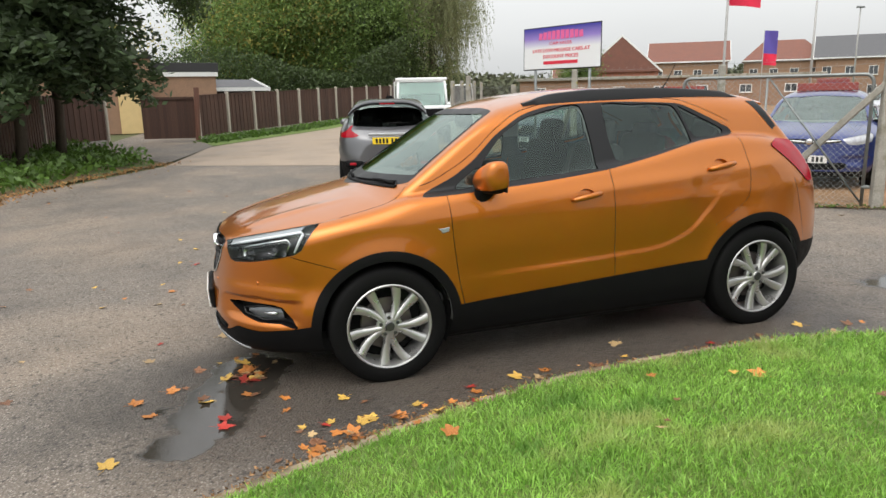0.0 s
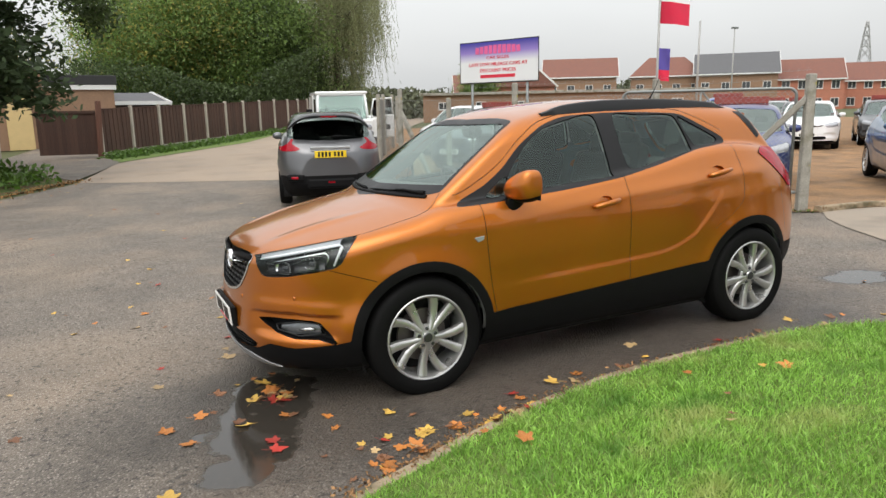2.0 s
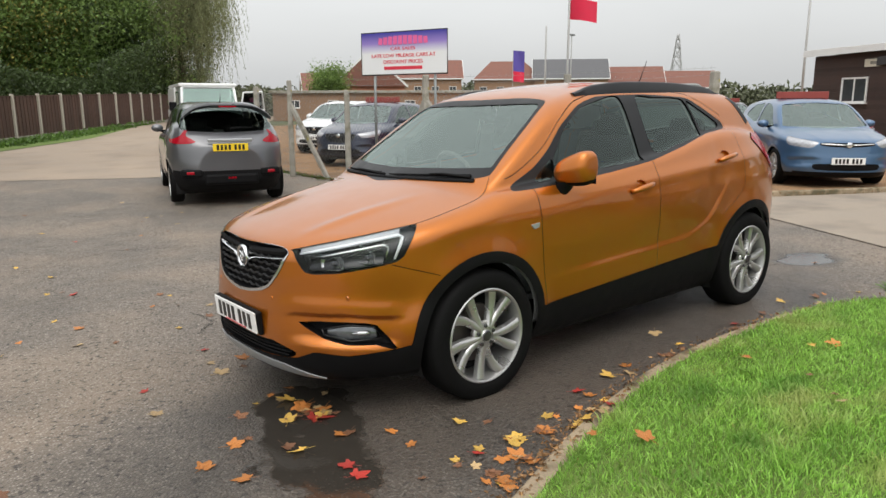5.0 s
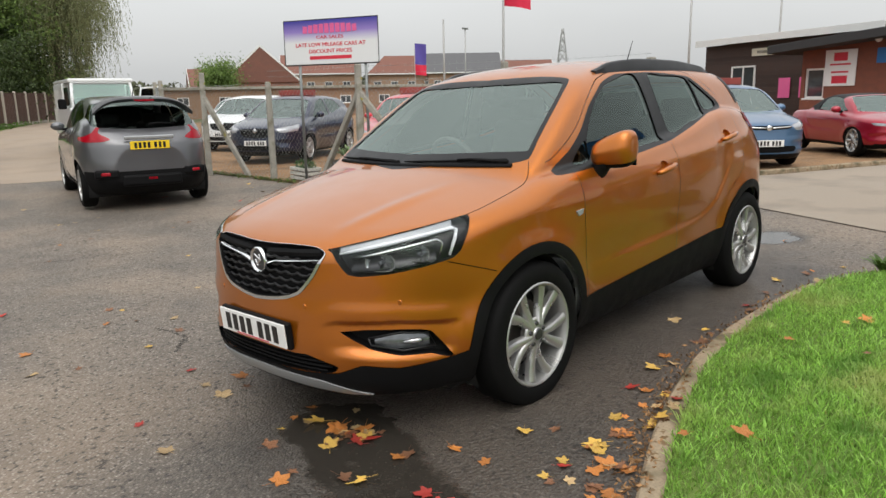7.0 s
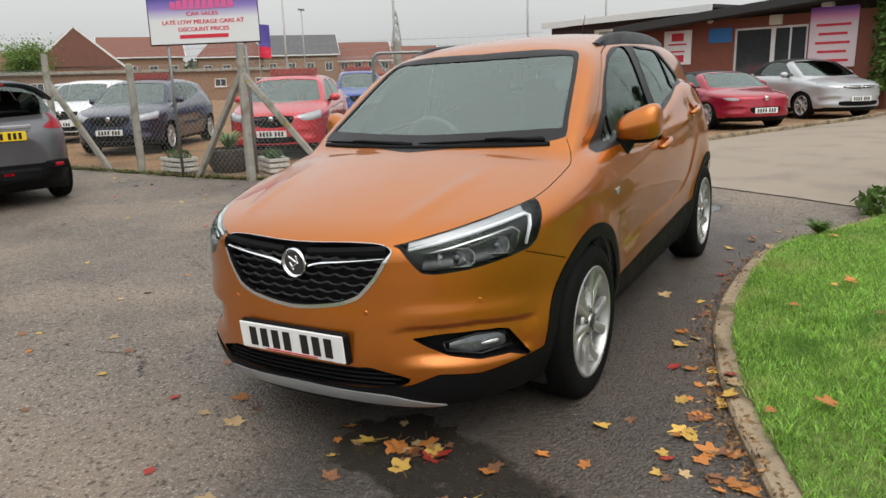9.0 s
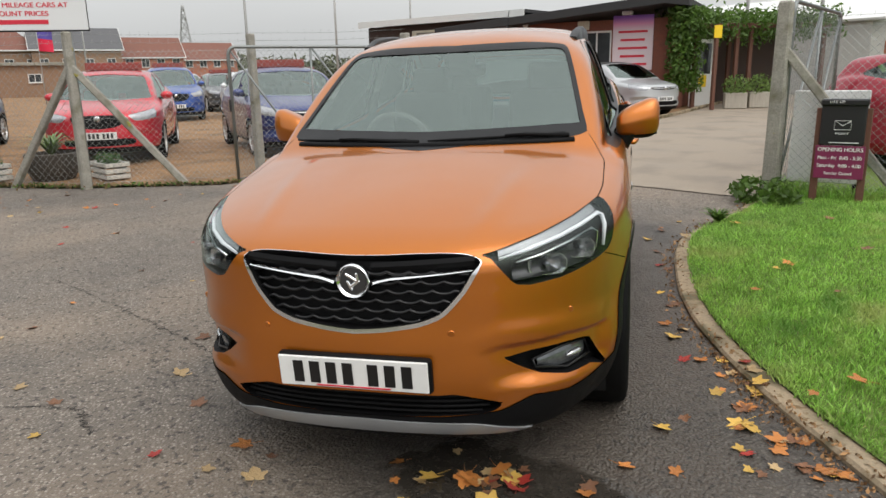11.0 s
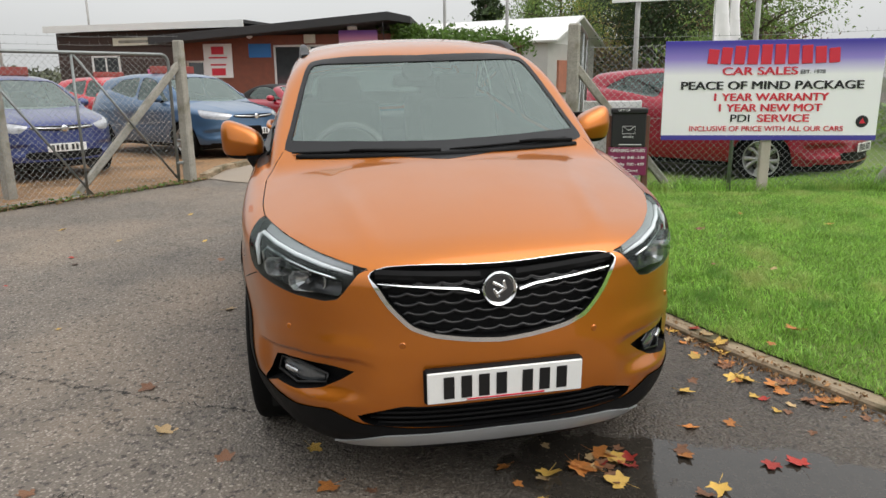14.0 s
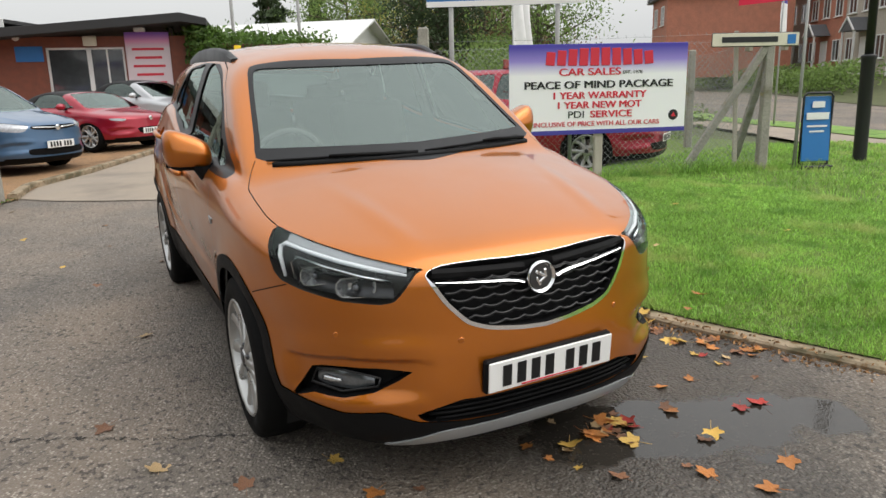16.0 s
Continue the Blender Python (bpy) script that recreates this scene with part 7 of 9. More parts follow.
rng = np.random.default_rng(11)
for x, y in ((5.42, 6.10), (4.98, 7.74)):
    p = empty("planter", ground_pose(x, y, 60 if y < 7 else 80), "white slatted planter with clipped green plants", "planter", "planters")
    for z in (0.05, 0.13, 0.21):
        for sgn in (-1, 1):
            part("slat", box(0.62, 0.02, 0.055, (0, sgn * 0.15, z), 0.004), MAT["crate"], p)
            part("slat", box(0.02, 0.28, 0.055, (sgn * 0.30, 0, z), 0.004), MAT["crate"], p)
    part("soil", box(0.56, 0.26, 0.04, (0, 0, 0.19)), MAT["pot"], p)
    for k in range(2):
        v, f = leaf_ball(0.13, 0.12, 0.10, 260, 0.022, rng)
        o = part("foliage", mesh_np("foliage", v, f), MAT["box_leaf"], p)
        o.matrix_basis = pose(-0.15 + 0.3 * k, 0, 0.27)
p = empty("planter", ground_pose(5.30, 6.92, 0) @ Matrix.Scale(1.2, 4), "round dark pot with a spiky striped plant", "planter", "planters")
part("pot", lathe([(0.0, 0.0), (0.22, 0.0), (0.30, 0.15), (0.29, 0.30), (0.26, 0.31), (0.25, 0.26), (0.0, 0.25)], 24, "z"), MAT["pot"], p)
part("foliage", tuft(70, 0.42, 0.42, 0.9, rng, 0.016), MAT["leaf_spike"], p).matrix_basis = pose(0, 0, 0.27)
# ---------------------------------------------------------------- buildings
MAT.update(
    brick=mat("red_brick", (0.24, 0.085, 0.055), 0.85, 0, 0.3, 6, 60, 0.003, rand=0.22),
    mortar=mat("mortar", (0.30, 0.25, 0.21), 0.9, 0, 0.2, 6, 60),
    brick_far=mat("far_brick", (0.42, 0.170, 0.110), 0.85, 0, 0.25, 2.5, 25, 0.002),
    brick_pale=mat("pale_brick", (0.27, 0.165, 0.105), 0.85, 0, 0.25, 3, 30, 0.002),
    boards=mat("dark_weatherboard", (0.055, 0.034, 0.028), 0.75, 0, 0.3, 4, 40, 0.002, rand=0.2),
    fascia_white=mat("white_fascia", (0.72, 0.72, 0.70), 0.5, 0, 0.05, 3, 30),
    roof_felt=mat("roof_felt", (0.035, 0.035, 0.036), 0.9, 0, 0.3, 3, 40),
    roof_slate=mat("roof_slate", (0.10, 0.10, 0.105), 0.7, 0, 0.2, 2, 20, 0.004),
    roof_tile=mat("roof_tile", (0.185, 0.080, 0.058), 0.8, 0, 0.25, 2, 14, 0.004),
    render_white=mat("white_render", (0.46, 0.45, 0.42), 0.8, 0, 0.1, 2, 30),
    flint=mat("flint_wall", (0.42, 0.37, 0.31), 0.9, 0, 0.35, 14, 60, 0.004),
    frame_white=mat("white_frame", (0.75, 0.75, 0.73), 0.4, 0, 0.04),
    pane=mat("window_pane", (0.05, 0.055, 0.06), 0.06, 0, 0.2, 1, 6, 0, 0.5, spec=0.8),
    door_cream=mat("cream_door", (0.62, 0.46, 0.22), 0.6, 0, 0.1, 4, 40),
    bark=mat("bark", (0.085, 0.065, 0.048), 0.95, 0, 0.4, 6, 40, 0.01, stretch=(4, 4, 1)),
    leaf_a=mat("leaf_green", (0.175, 0.262, 0.070), 0.6, 0, 0.35, 0.4, 6, island=0.45, leaf=0.5),
    leaf_b=mat("leaf_yellow_green", (0.36, 0.32, 0.08), 0.6, 0, 0.3, 0.4, 6, island=0.45, leaf=0.5),
    leaf_willow=mat("leaf_willow", (0.235, 0.255, 0.125), 0.6, 0, 0.3, 0.4, 6, island=0.35, leaf=0.4),
    leaf_dark=mat("leaf_dark", (0.042, 0.068, 0.024), 0.7, 0, 0.4, 0.8, 8, island=0.45, leaf=0.3),
    leaf_ivy_dark=mat("leaf_ivy_dark", (0.055, 0.085, 0.024), 0.6, 0, 0.4, 0.8, 8, island=0.45, leaf=0.35),
    leaf_brown=mat("leaf_brown", (0.17, 0.115, 0.055), 0.7, 0, 0.4, 0.8, 8, island=0.4, leaf=0.3),
    leaf_rust=mat("leaf_rust", (0.070, 0.026, 0.016), 0.8, 0, 0.4, 0.8, 8, island=0.4),
    leaf_ivy=mat("leaf_ivy", (0.090, 0.165, 0.028), 0.5, 0, 0.3, 1.0, 8, island=0.4, leaf=0.4),
    hedge_far=mat("far_hedge", (0.095, 0.105, 0.060), 0.9, 0, 0.35, 0.3, 2, island=0.4),
)


def window(parent, m, w, h, bars=1, sill=True):
    wi = new("window")
    wi.parent = parent
    wi.matrix_basis = m
    part("window_frame", box(w, 0.06, 0.06, (0, 0, h / 2 - 0.03), bm=box(w, 0.06, 0.06, (0, 0, -h / 2 + 0.03), bm=box(0.06, 0.06, h, (-w / 2 + 0.03, 0, 0), bm=box(0.06, 0.06, h, (w / 2 - 0.03, 0, 0))))), MAT["frame_white"], wi)
    for k in range(bars):
        part("glazing_bar", box(0.045, 0.05, h - 0.1, (-w / 2 + w * (k + 1) / (bars + 1), 0, 0)), MAT["frame_white"], wi)
    part("pane", box(w - 0.08, 0.015, h - 0.08, (0, 0.015, 0)), MAT["pane"], wi)
    if sill:
        part("window_sill", box(w + 0.1, 0.14, 0.05, (0, -0.04, -h / 2 - 0.02), 0.006), MAT["frame_white"], wi)
    return wi


def wall_with_holes(name, w, h, d, holes, material, parent, at=Matrix()):
    """A wall in its xz plane from x=0 to w with openings (x0, x1, z0, z1) right through it."""
    xs = sorted({0, w, *[q for a in holes for q in a[:2]]})
    zs = sorted({0, h, *[q for a in holes for q in a[2:]]})
    own = bmesh.new()
    for x0, x1 in zip(xs, xs[1:]):
        for z0, z1 in zip(zs, zs[1:]):
            cx, cz = (x0 + x1) / 2, (z0 + z1) / 2
            if not any(a < cx < b and c < cz < e for a, b, c, e in holes):
                box(x1 - x0, d, z1 - z0, (cx, d / 2, cz), bm=own)
    bmesh.ops.remove_doubles(own, verts=own.verts, dist=1e-4)
    o = part(name, own, material, parent)
    o.matrix_basis = at
    return o


# brick office with the dark oversailing roof
OFF = sign_frame(21.6, 4.6, 20.0, -2.3, 0)
off = empty("office", Matrix.Translation((0, 0, gz(20, 1))) @ OFF, "low red brick sales office with a dark felt roof", "building")
holes = [(0.12, 0.72, 1.1, 2.0), (2.97, 5.05, 0.95, 2.45)]
wall_with_holes("wall", 7.1, 2.75, 0.22, holes, MAT["brick"], off, pose(-3.55, 0, 0))
window(off, pose(-3.13, 0.08, 1.55), 0.6, 0.9, 0), window(off, pose(-0.02, 0.08, 1.70), 1.12, 1.5, 0), window(off, pose(1.02, 0.08, 1.70), 0.96, 1.5, 1)
part("wall", box(0.22, 6.0, 2.75, (3.44, 3.2, 1.375)), MAT["brick"], off)
part("wall", box(0.22, 6.0, 2.75, (-3.44, 3.2, 1.375)), MAT["brick"], off)
roof_b = slab([(-4.2, 2.46), (3.2, 3.08), (3.9, 2.98), (3.9, 3.18), (3.2, 3.33), (-4.2, 2.70)], 7.6, pose(0, 2.9, 0), 0.01)
part("roof", roof_b, MAT["roof_felt"], off, "dark felt roof with a deep fascia")
hb = part("notice_board", box(1.22, 0.03, 1.62, (2.16, -0.03, 2.05), 0.006), gradient_mat("notice_print", (0.25, 0.08, 0.45), (0.75, 0.30, 0.50), (0.72, 0.60, 0.63), 1.25, 2.86, 0.72), off)
for k in range(5):
    part("writing_bar", box(0.88 - 0.14 * (k % 2), 0.004, 0.07, (2.16, -0.048, 2.38 - 0.24 * k)), MAT["sign_red"], off)
part("notice_board", box(0.92, 0.03, 1.05, (-2.36, -0.03, 1.98), 0.006), MAT["sign_white"], off)
for k, (w_, h_) in enumerate(((0.4, 0.24), (0.6, 0.05), (0.5, 0.05), (0.45, 0.22))):
    part("writing_bar", box(w_, 0.004, h_, (-2.36, -0.048, 2.30 - 0.22 * k)), MAT["sign_red"], off)
part("blue_plaque", box(0.72, 0.02, 0.42, (-1.0, -0.02, 2.28), 0.004), MAT["sign_sky"], off)
part("wall_lamp", box(0.30, 0.22, 0.12, (2.0, -0.14, 2.92), 0.02), MAT["frame_white"], off)
part("wall_lamp", lathe([(0.0, -0.06), (0.08, -0.05), (0.10, 0.0), (0.0, 0.02)], 14), MAT["frame_white"], off).matrix_basis = pose(-1.2, -0.35, 2.72)
part("alarm_box", box(0.36, 0.10, 0.28, (0.62, -0.05, 2.62), 0.02), MAT["cream"], off)

# dark weatherboarded workshop
wbm = Matrix.Translation((0, 0, gz(25, 8))) @ sign_frame(26.4, 9.6, 23.3, 3.0, 0)
wbs = empty("workshop", wbm, "long dark weatherboarded workshop with a white fascia", "building")
part("core", box(7.7, 5.9, 3.2, (0, 3.05, 1.6)), MAT["boards"], wbs)
for k in range(21):
    part("weatherboard", box(7.78, 0.03, 0.165, (0, 0.06, 0.10 + 0.15 * k), 0.0, pose(0, 0, 0, 7, 0, 0)), MAT["boards"], wbs)
    part("weatherboard", box(0.03, 5.9, 0.165, (3.87, 3.05, 0.10 + 0.15 * k), 0.0, pose(0, 0, 0, 0, 7, 0)), MAT["boards"], wbs)
part("roof", box(8.2, 6.6, 0.12, (0, 3.0, 3.36), 0.01), MAT["roof_felt"], wbs)
part("fascia", box(8.2, 0.04, 0.24, (0, -0.33, 3.30), 0.004), MAT["fascia_white"], wbs)
part("name_board", box(4.0, 0.04, 0.27, (0.6, 0.0, 2.82), 0.006), MAT["cream"], wbs)
part("writing_bar", box(3.5, 0.004, 0.10, (0.6, -0.023, 2.82)), MAT["post_concrete"], wbs)
window(wbs, pose(2.9, 0.02, 1.75), 1.3, 1.1, 1), window(wbs, pose(-1.8, 0.02, 1.9), 1.2, 0.9, 1)
for k in range(2):
    part("notice_board", box(0.5, 0.03, 0.7, (0.2 + 0.9 * k, 0.0, 1.5), 0.004), MAT["sign_pink"], wbs)

# pergola with creeper at the office corner
pg = empty("pergola", Matrix.Translation((0, 0, gz(20, -4))) @ sign_frame(19.6, -2.35, 21.4, -6.6, 0), "timber pergola roofed with green creeper beside the office", "pergola")
for x, y in ((-1.9, 0), (-0.6, 0), (-0.1, 0.1), (0.9, 0), (1.2, 0.1), (2.2, 0.0), (-1.9, 1.8), (0.2, 1.8), (2.2, 1.8)):
    part("post", box(0.11, 0.11, 2.3, (x, y, 1.15), 0.006), MAT["wood_brown"], pg)
for y in (0, 0.9, 1.8):
    part("beam", box(4.6, 0.09, 0.14, (0.1, y, 2.36), 0.006), MAT["wood_brown"], pg)
part("back_wall", box(4.6, 0.15, 2.4, (0.1, 2.3, 1.2)), MAT["boards"], pg)
dr = part("office_door", box(0.80, 0.05, 2.0, (-1.15, 0.9, 1.02), 0.006), MAT["frame_white"], pg, "white half-glazed door")
part("door_glass", box(0.5, 0.06, 0.9, (-1.15, 0.895, 1.45)), MAT["pane"], dr)
part("door_notice", box(0.26, 0.006, 0.36, (-1.15, 0.865, 0.78)), MAT["plate_yellow"], dr)
v, f = leaf_quads(np.stack([rng.uniform(-2.5, 2.7, 5200), rng.uniform(-0.5, 2.2, 5200), 2.58 + rng.normal(0, 0.17, 5200) - 0.5 * rng.uniform(0, 1, 5200) ** 3], 1), 0.085, rng)
part("creeper", mesh_np("creeper", v, f), MAT["leaf_ivy"], pg, "leafy green creeper")
c = np.stack([rng.uniform(-2.7, -1.8, 2600), rng.uniform(-0.45, 0.3, 2600), rng.uniform(0.5, 2.9, 2600)], 1)
v, f = leaf_quads(c, 0.08, rng)
part("creeper", mesh_np("creeper", v, f), MAT["leaf_ivy"], pg)
yp = empty("yellow_notice", pose(18.9, -3.2, gz(19, -3.2), 0, 0, -60), "yellow notice on a brown timber post", "notice")
part("post", box(0.10, 0.10, 2.35, (0, 0, 1.17), 0.006), MAT["wood_brown"], yp)
part("notice", box(0.25, 0.02, 0.34, (0, -0.06, 2.15), 0.003), MAT["plate_yellow"], yp)
for x, y in ((19.9, -4.6), (19.6, -3.9)):
    pl_ = empty("planter", ground_pose(x, y, 0), "timber planter with green shrubs by the pergola", "planter", "planters")
    part("trough", box(0.5, 0.6, 0.45, (0, 0, 0.22), 0.02), MAT["wood_pale"], pl_)
    v, f = leaf_ball(0.38, 0.38, 0.32, 420, 0.06, rng)
    part("foliage", mesh_np("foliage", v, f), MAT["leaf_a"], pl_).matrix_basis = pose(0, 0, 0.62)

# white-roofed store behind
ws_ = empty("store_building", Matrix.Translation((0, 0, gz(30, -5))) @ sign_frame(33, -2.5, 27, -9.5, 0), "low store with a white metal roof behind the office", "building")
part("wall", box(9.0, 6, 2.7, (0, 3, 1.35)), MAT["render_white"], ws_)
for sgn in (-1, 1):
    rp_ = slab([(-5, -0.05), (5, -0.05), (5, 0.05), (-5, 0.05)], 3.5, pose(0, 3 + sgn * 1.6, 3.35, -sgn * 20, 0, 0), 0.01)
    part("roof", rp_, MAT["fascia_white"], ws_, "white sheet metal roof")
part("gable", slab([(-3.2, 2.7), (3.2, 2.7), (0, 3.9)], 0.2, pose(4.4, 3, 0, 0, 0, 90)), MAT["frame_white"], ws_)
part("brick_panel", box(0.1, 2.2, 1.4, (4.55, 2.2, 1.3)), MAT["brick_far"], ws_)


def house(x, y, rz, w, d, h, roof_h, wall_m, roof_m, label, name="house", gable=True, wins=3, porch=False, storeys=2, base=0.0, chimney=False, group="houses"):
    hs = empty(name, pose(x, y, gz(x, y) + base, 0, 0, rz), label, "house", group)
    part("wall", box(w, d, h, (0, d / 2, h / 2)), MAT[wall_m], hs)
    own = bmesh.new()
    o_ = 0.35
    if gable:
        pr = [(-w / 2 - o_, -o_, h), (w / 2 + o_, -o_, h), (w / 2 + o_, d + o_, h), (-w / 2 - o_, d + o_, h), (-w / 2 - o_, d / 2, h + roof_h), (w / 2 + o_, d / 2, h + roof_h)]
    else:
        k = w * 0.25
        pr = [(-w / 2 - o_, -o_, h), (w / 2 + o_, -o_, h), (w / 2 + o_, d + o_, h), (-w / 2 - o_, d + o_, h), (-w / 2 + k, d / 2, h + roof_h), (w / 2 - k, d / 2, h + roof_h)]
    vs = [own.verts.new(q) for q in pr]
    for fidx in ((0, 1, 5, 4), (2, 3, 4, 5), (1, 2, 5), (3, 0, 4), (3, 2, 1, 0)):
        own.faces.new([vs[i] for i in fidx])
    rf = part("roof", own, MAT[roof_m], hs)
    part("eaves_board", box(w + 2 * o_, 0.06, 0.18, (0, -o_ - 0.02, h + 0.02)), MAT["fascia_white"], hs)
    if gable:
        for sgn in (-1, 1):
            part("gable", slab([(-d / 2, 0), (d / 2, 0), (0, roof_h * 0.98)], 0.05, pose(sgn * w / 2, d / 2, h, 0, 0, 90)), MAT[wall_m], hs)
            for q in (-1, 1):
                ln = math.hypot(d / 2 + o_, roof_h)
                part("bargeboard", box(0.06, ln, 0.2, (sgn * (w / 2 + o_ + 0.02), d / 2 + q * (d / 2 + o_) / 2, h + roof_h / 2 - 0.02), 0, pose(0, 0, 0, -q * math.degrees(math.atan2(roof_h, d / 2 + o_)), 0, 0)), MAT["fascia_white"], hs)
    for s_ in range(storeys):
        for k in range(wins):
            if porch and s_ == 0 and k == 1:
                dd = part("front_door", box(0.95, 0.08, 2.05, (-w / 2 + w * (k + 0.5) / wins, -0.03, 1.03), 0.01), MAT["frame_white"], hs)
                pc = part("porch_roof", slab([(-0.9, 0), (0.9, 0), (0, 0.75)], 1.0, pose(-w / 2 + w * (k + 0.5) / wins, -0.5, 2.35), 0.01), MAT["roof_slate"], hs)
                for q in (-1, 1):
                    part("porch_rake", box(1.2, 0.06, 0.10, (-w / 2 + w * (k + 0.5) / wins + q * 0.46, -1.04, 2.74), 0, pose(0, 0, 0, 0, q * 39.8, 0)), MAT["frame_white"], hs)
                    part("porch_post", box(0.1, 0.1, 2.35, (-w / 2 + w * (k + 0.5) / wins + q * 0.75, -0.92, 1.17)), MAT["frame_white"], hs)
                continue
            window(hs, pose(-w / 2 + w * (k + 0.5) / wins, -0.02, 1.45 + s_ * 2.6), min(1.15, w / wins * 0.55), 1.25, 1)
    if chimney:
        part("chimney", box(0.6, 0.6, 1.4, (w * 0.3, d / 2, h + roof_h + 0.2), 0.02), MAT[wall_m], hs)
    return hs


# brick terrace over the road
TD, TN = Vector((0.829, -0.559, 0)), Vector((0.559, 0.829, 0))
for k_, m_ in zip((-9.0, -3.4, 2.2, 7.8, 19.0, 24.6), ("brick_far", "flint", "brick_far", "flint", "flint", "brick_far")):
    q_ = Vector((25.6, -40.4, 0)) + TD * k_
    house(q_.x, q_.y, 146, 5.55, 8.5, 5.3, 2.8, m_, "roof_slate", "new terrace house with white windows and a slate porch", wins=3, porch=True, base=0.9)
# gabled houses that stand forward in the row
for q_ in [Vector((25.6, -40.4, 0)) + TD * k_ for k_ in (13.4, 30.2, 36.0)] + [Vector((35.5, -36.8, 0))]:
    q_ = q_ + TD * 2.75 - TN * 3.0
    gh = house(q_.x, q_.y, 56, 8.0, 5.5, 5.3, 3.0, "brick_far", "roof_slate", "new brick house with a white-edged gable to the road", wins=0, base=0.9)
    for z_ in (1.5, 4.1):
        for y_ in (1.5, 4.0):
            window(gh, pose(4.02, y_, z_, 0, 0, 90), 1.1, 1.25, 1)
# houses beyond the yard
for x, y, rz, w_, h_, rh, wm, rm, gb, lab in (
        (67, 88, -36, 11, 5.8, 3.1, "brick_pale", "roof_tile", True, "far house with a red tiled roof and scaffolding"), (80, 83, -40, 11, 5.8, 3.1, "brick_pale", "roof_tile", False, "far house with a hipped red tiled roof"),
        (86, 75, -45, 11.5, 5.8, 3.3, "brick_pale", "roof_slate", True, "far house with a grey slate roof"), (96, 70, -45, 9, 4.8, 3.2, "brick_far", "roof_tile", True, "far house with a red tiled roof"), (107, 67, -45, 9, 4.5, 3.0, "brick_far", "roof_tile", True, "far house with a red tiled roof"),
        (48.5, 69, 62, 9, 3.9, 3.9, "brick_far", "roof_tile", True, "brick house with a red tiled roof"), (40.5, 70.4, -25, 7, 3.0, 2.6, "brick_far", "roof_tile", True, "low brick house with a red tiled roof")):
    house(x, y, rz, w_, 8, h_, rh, wm, rm, lab, gable=gb, wins=4, storeys=2 if h_ > 4 else 1, chimney=False, base=-0.4)
lw = empty("yard_shed", pose(38, 52, 0, 0, 0, -35), "long low brick shed behind the yard", "shed")
part("wall", box(26, 5, 2.6, (0, 2.5, 1.3)), MAT["brick_pale"], lw)
part("roof", box(26.6, 5.6, 0.25, (0, 2.5, 2.72), 0.02), MAT["post_concrete"], lw)
for k in range(7):
    window(lw, pose(-11 + 3.6 * k, -0.02, 1.6), 1.0, 0.7, 1)

# left of the lane: brick garage, shed, close-boarded fence
gr_ = empty("brick_garage", pose(-4.4, 30.5, gz(-4, 30), 0, 0, 12), "flat-roofed brick garage with a white fascia behind the fence", "building")
part("wall", box(6.4, 6, 3.3, (-2.1, 3, 1.65)), MAT["brick_pale"], gr_)
part("coping", box(6.6, 6.2, 0.16, (-2.1, 3, 3.36), 0.02), MAT["roof_felt"], gr_)
part("wing", box(2.9, 4.5, 2.55, (2.55, 2.6, 1.28)), MAT["brick_pale"], gr_)
part("fascia", box(3.0, 0.06, 0.20, (2.6, 0.30, 2.60)), MAT["fascia_white"], gr_)
part("wing_roof", box(3.05, 4.7, 0.42, (2.62, 2.6, 2.91), 0.02), MAT["roof_felt"], gr_)
part("cream_door", box(0.95, 0.08, 2.35, (0.1, -0.03, 1.175), 0.01), MAT["door_cream"], gr_)
sh_ = house(0.6, 35.0, 30, 2.6, 2.6, 1.75, 0.55, "boards", "roof_slate", "small shed with a grey felt roof behind the fence", "garden_shed", wins=0, storeys=1, group="")


def board_fence(a, b, n, h, name="board_fence"):
    """Panels of dark feather-edge boards between pale concrete posts."""
    a, b = np.array(a, float), np.array(b, float)
    rz = math.degrees(math.atan2(*(b - a)[::-1]))
    L = np.linalg.norm(b - a) / n
    for k in range(n):
        p = a + (b - a) * k / n
        q = a + (b - a) * (k + 1) / n
        fe = empty("fence_panel", pose(p[0], p[1], gz(*p), 0, math.degrees(-math.atan2(gz(*q) - gz(*p), L)), rz), "dark brown close-boarded fence panel", "fence", "close-boarded fence")
        nb = int(L / 0.125)
        for i in range(nb):
            bd = part("board", BOARD[round(h, 2)], MAT["fence_wood"], fe)
            bd.matrix_basis = pose(0.06 + (L - 0.1) * (i + 0.5) / nb, 0.012 * (i % 2), 0.12, 0, 0, 4)
        part("capping_rail", box(L - 0.08, 0.05, 0.035, (L / 2, 0, h + 0.02), 0.004), MAT["fence_wood"], fe)
        part("gravel_board", box(L - 0.1, 0.05, 0.18, (L / 2, 0.01, 0.06), 0.004), MAT["post_concrete"], fe)
    for k in range(n + 1):
        p = a + (b - a) * k / n
        po = part("concrete_post", box(0.10, 0.12, h + 0.35, (0, 0, h / 2 - 0.07), 0.012), MAT["wood_pale"])
        po.matrix_world = pose(p[0], p[1] - 0.03, gz(*p), 0, 0, rz)
        tagged(po, "pale slotted concrete post of the board fence", "fence post", "board fence posts")


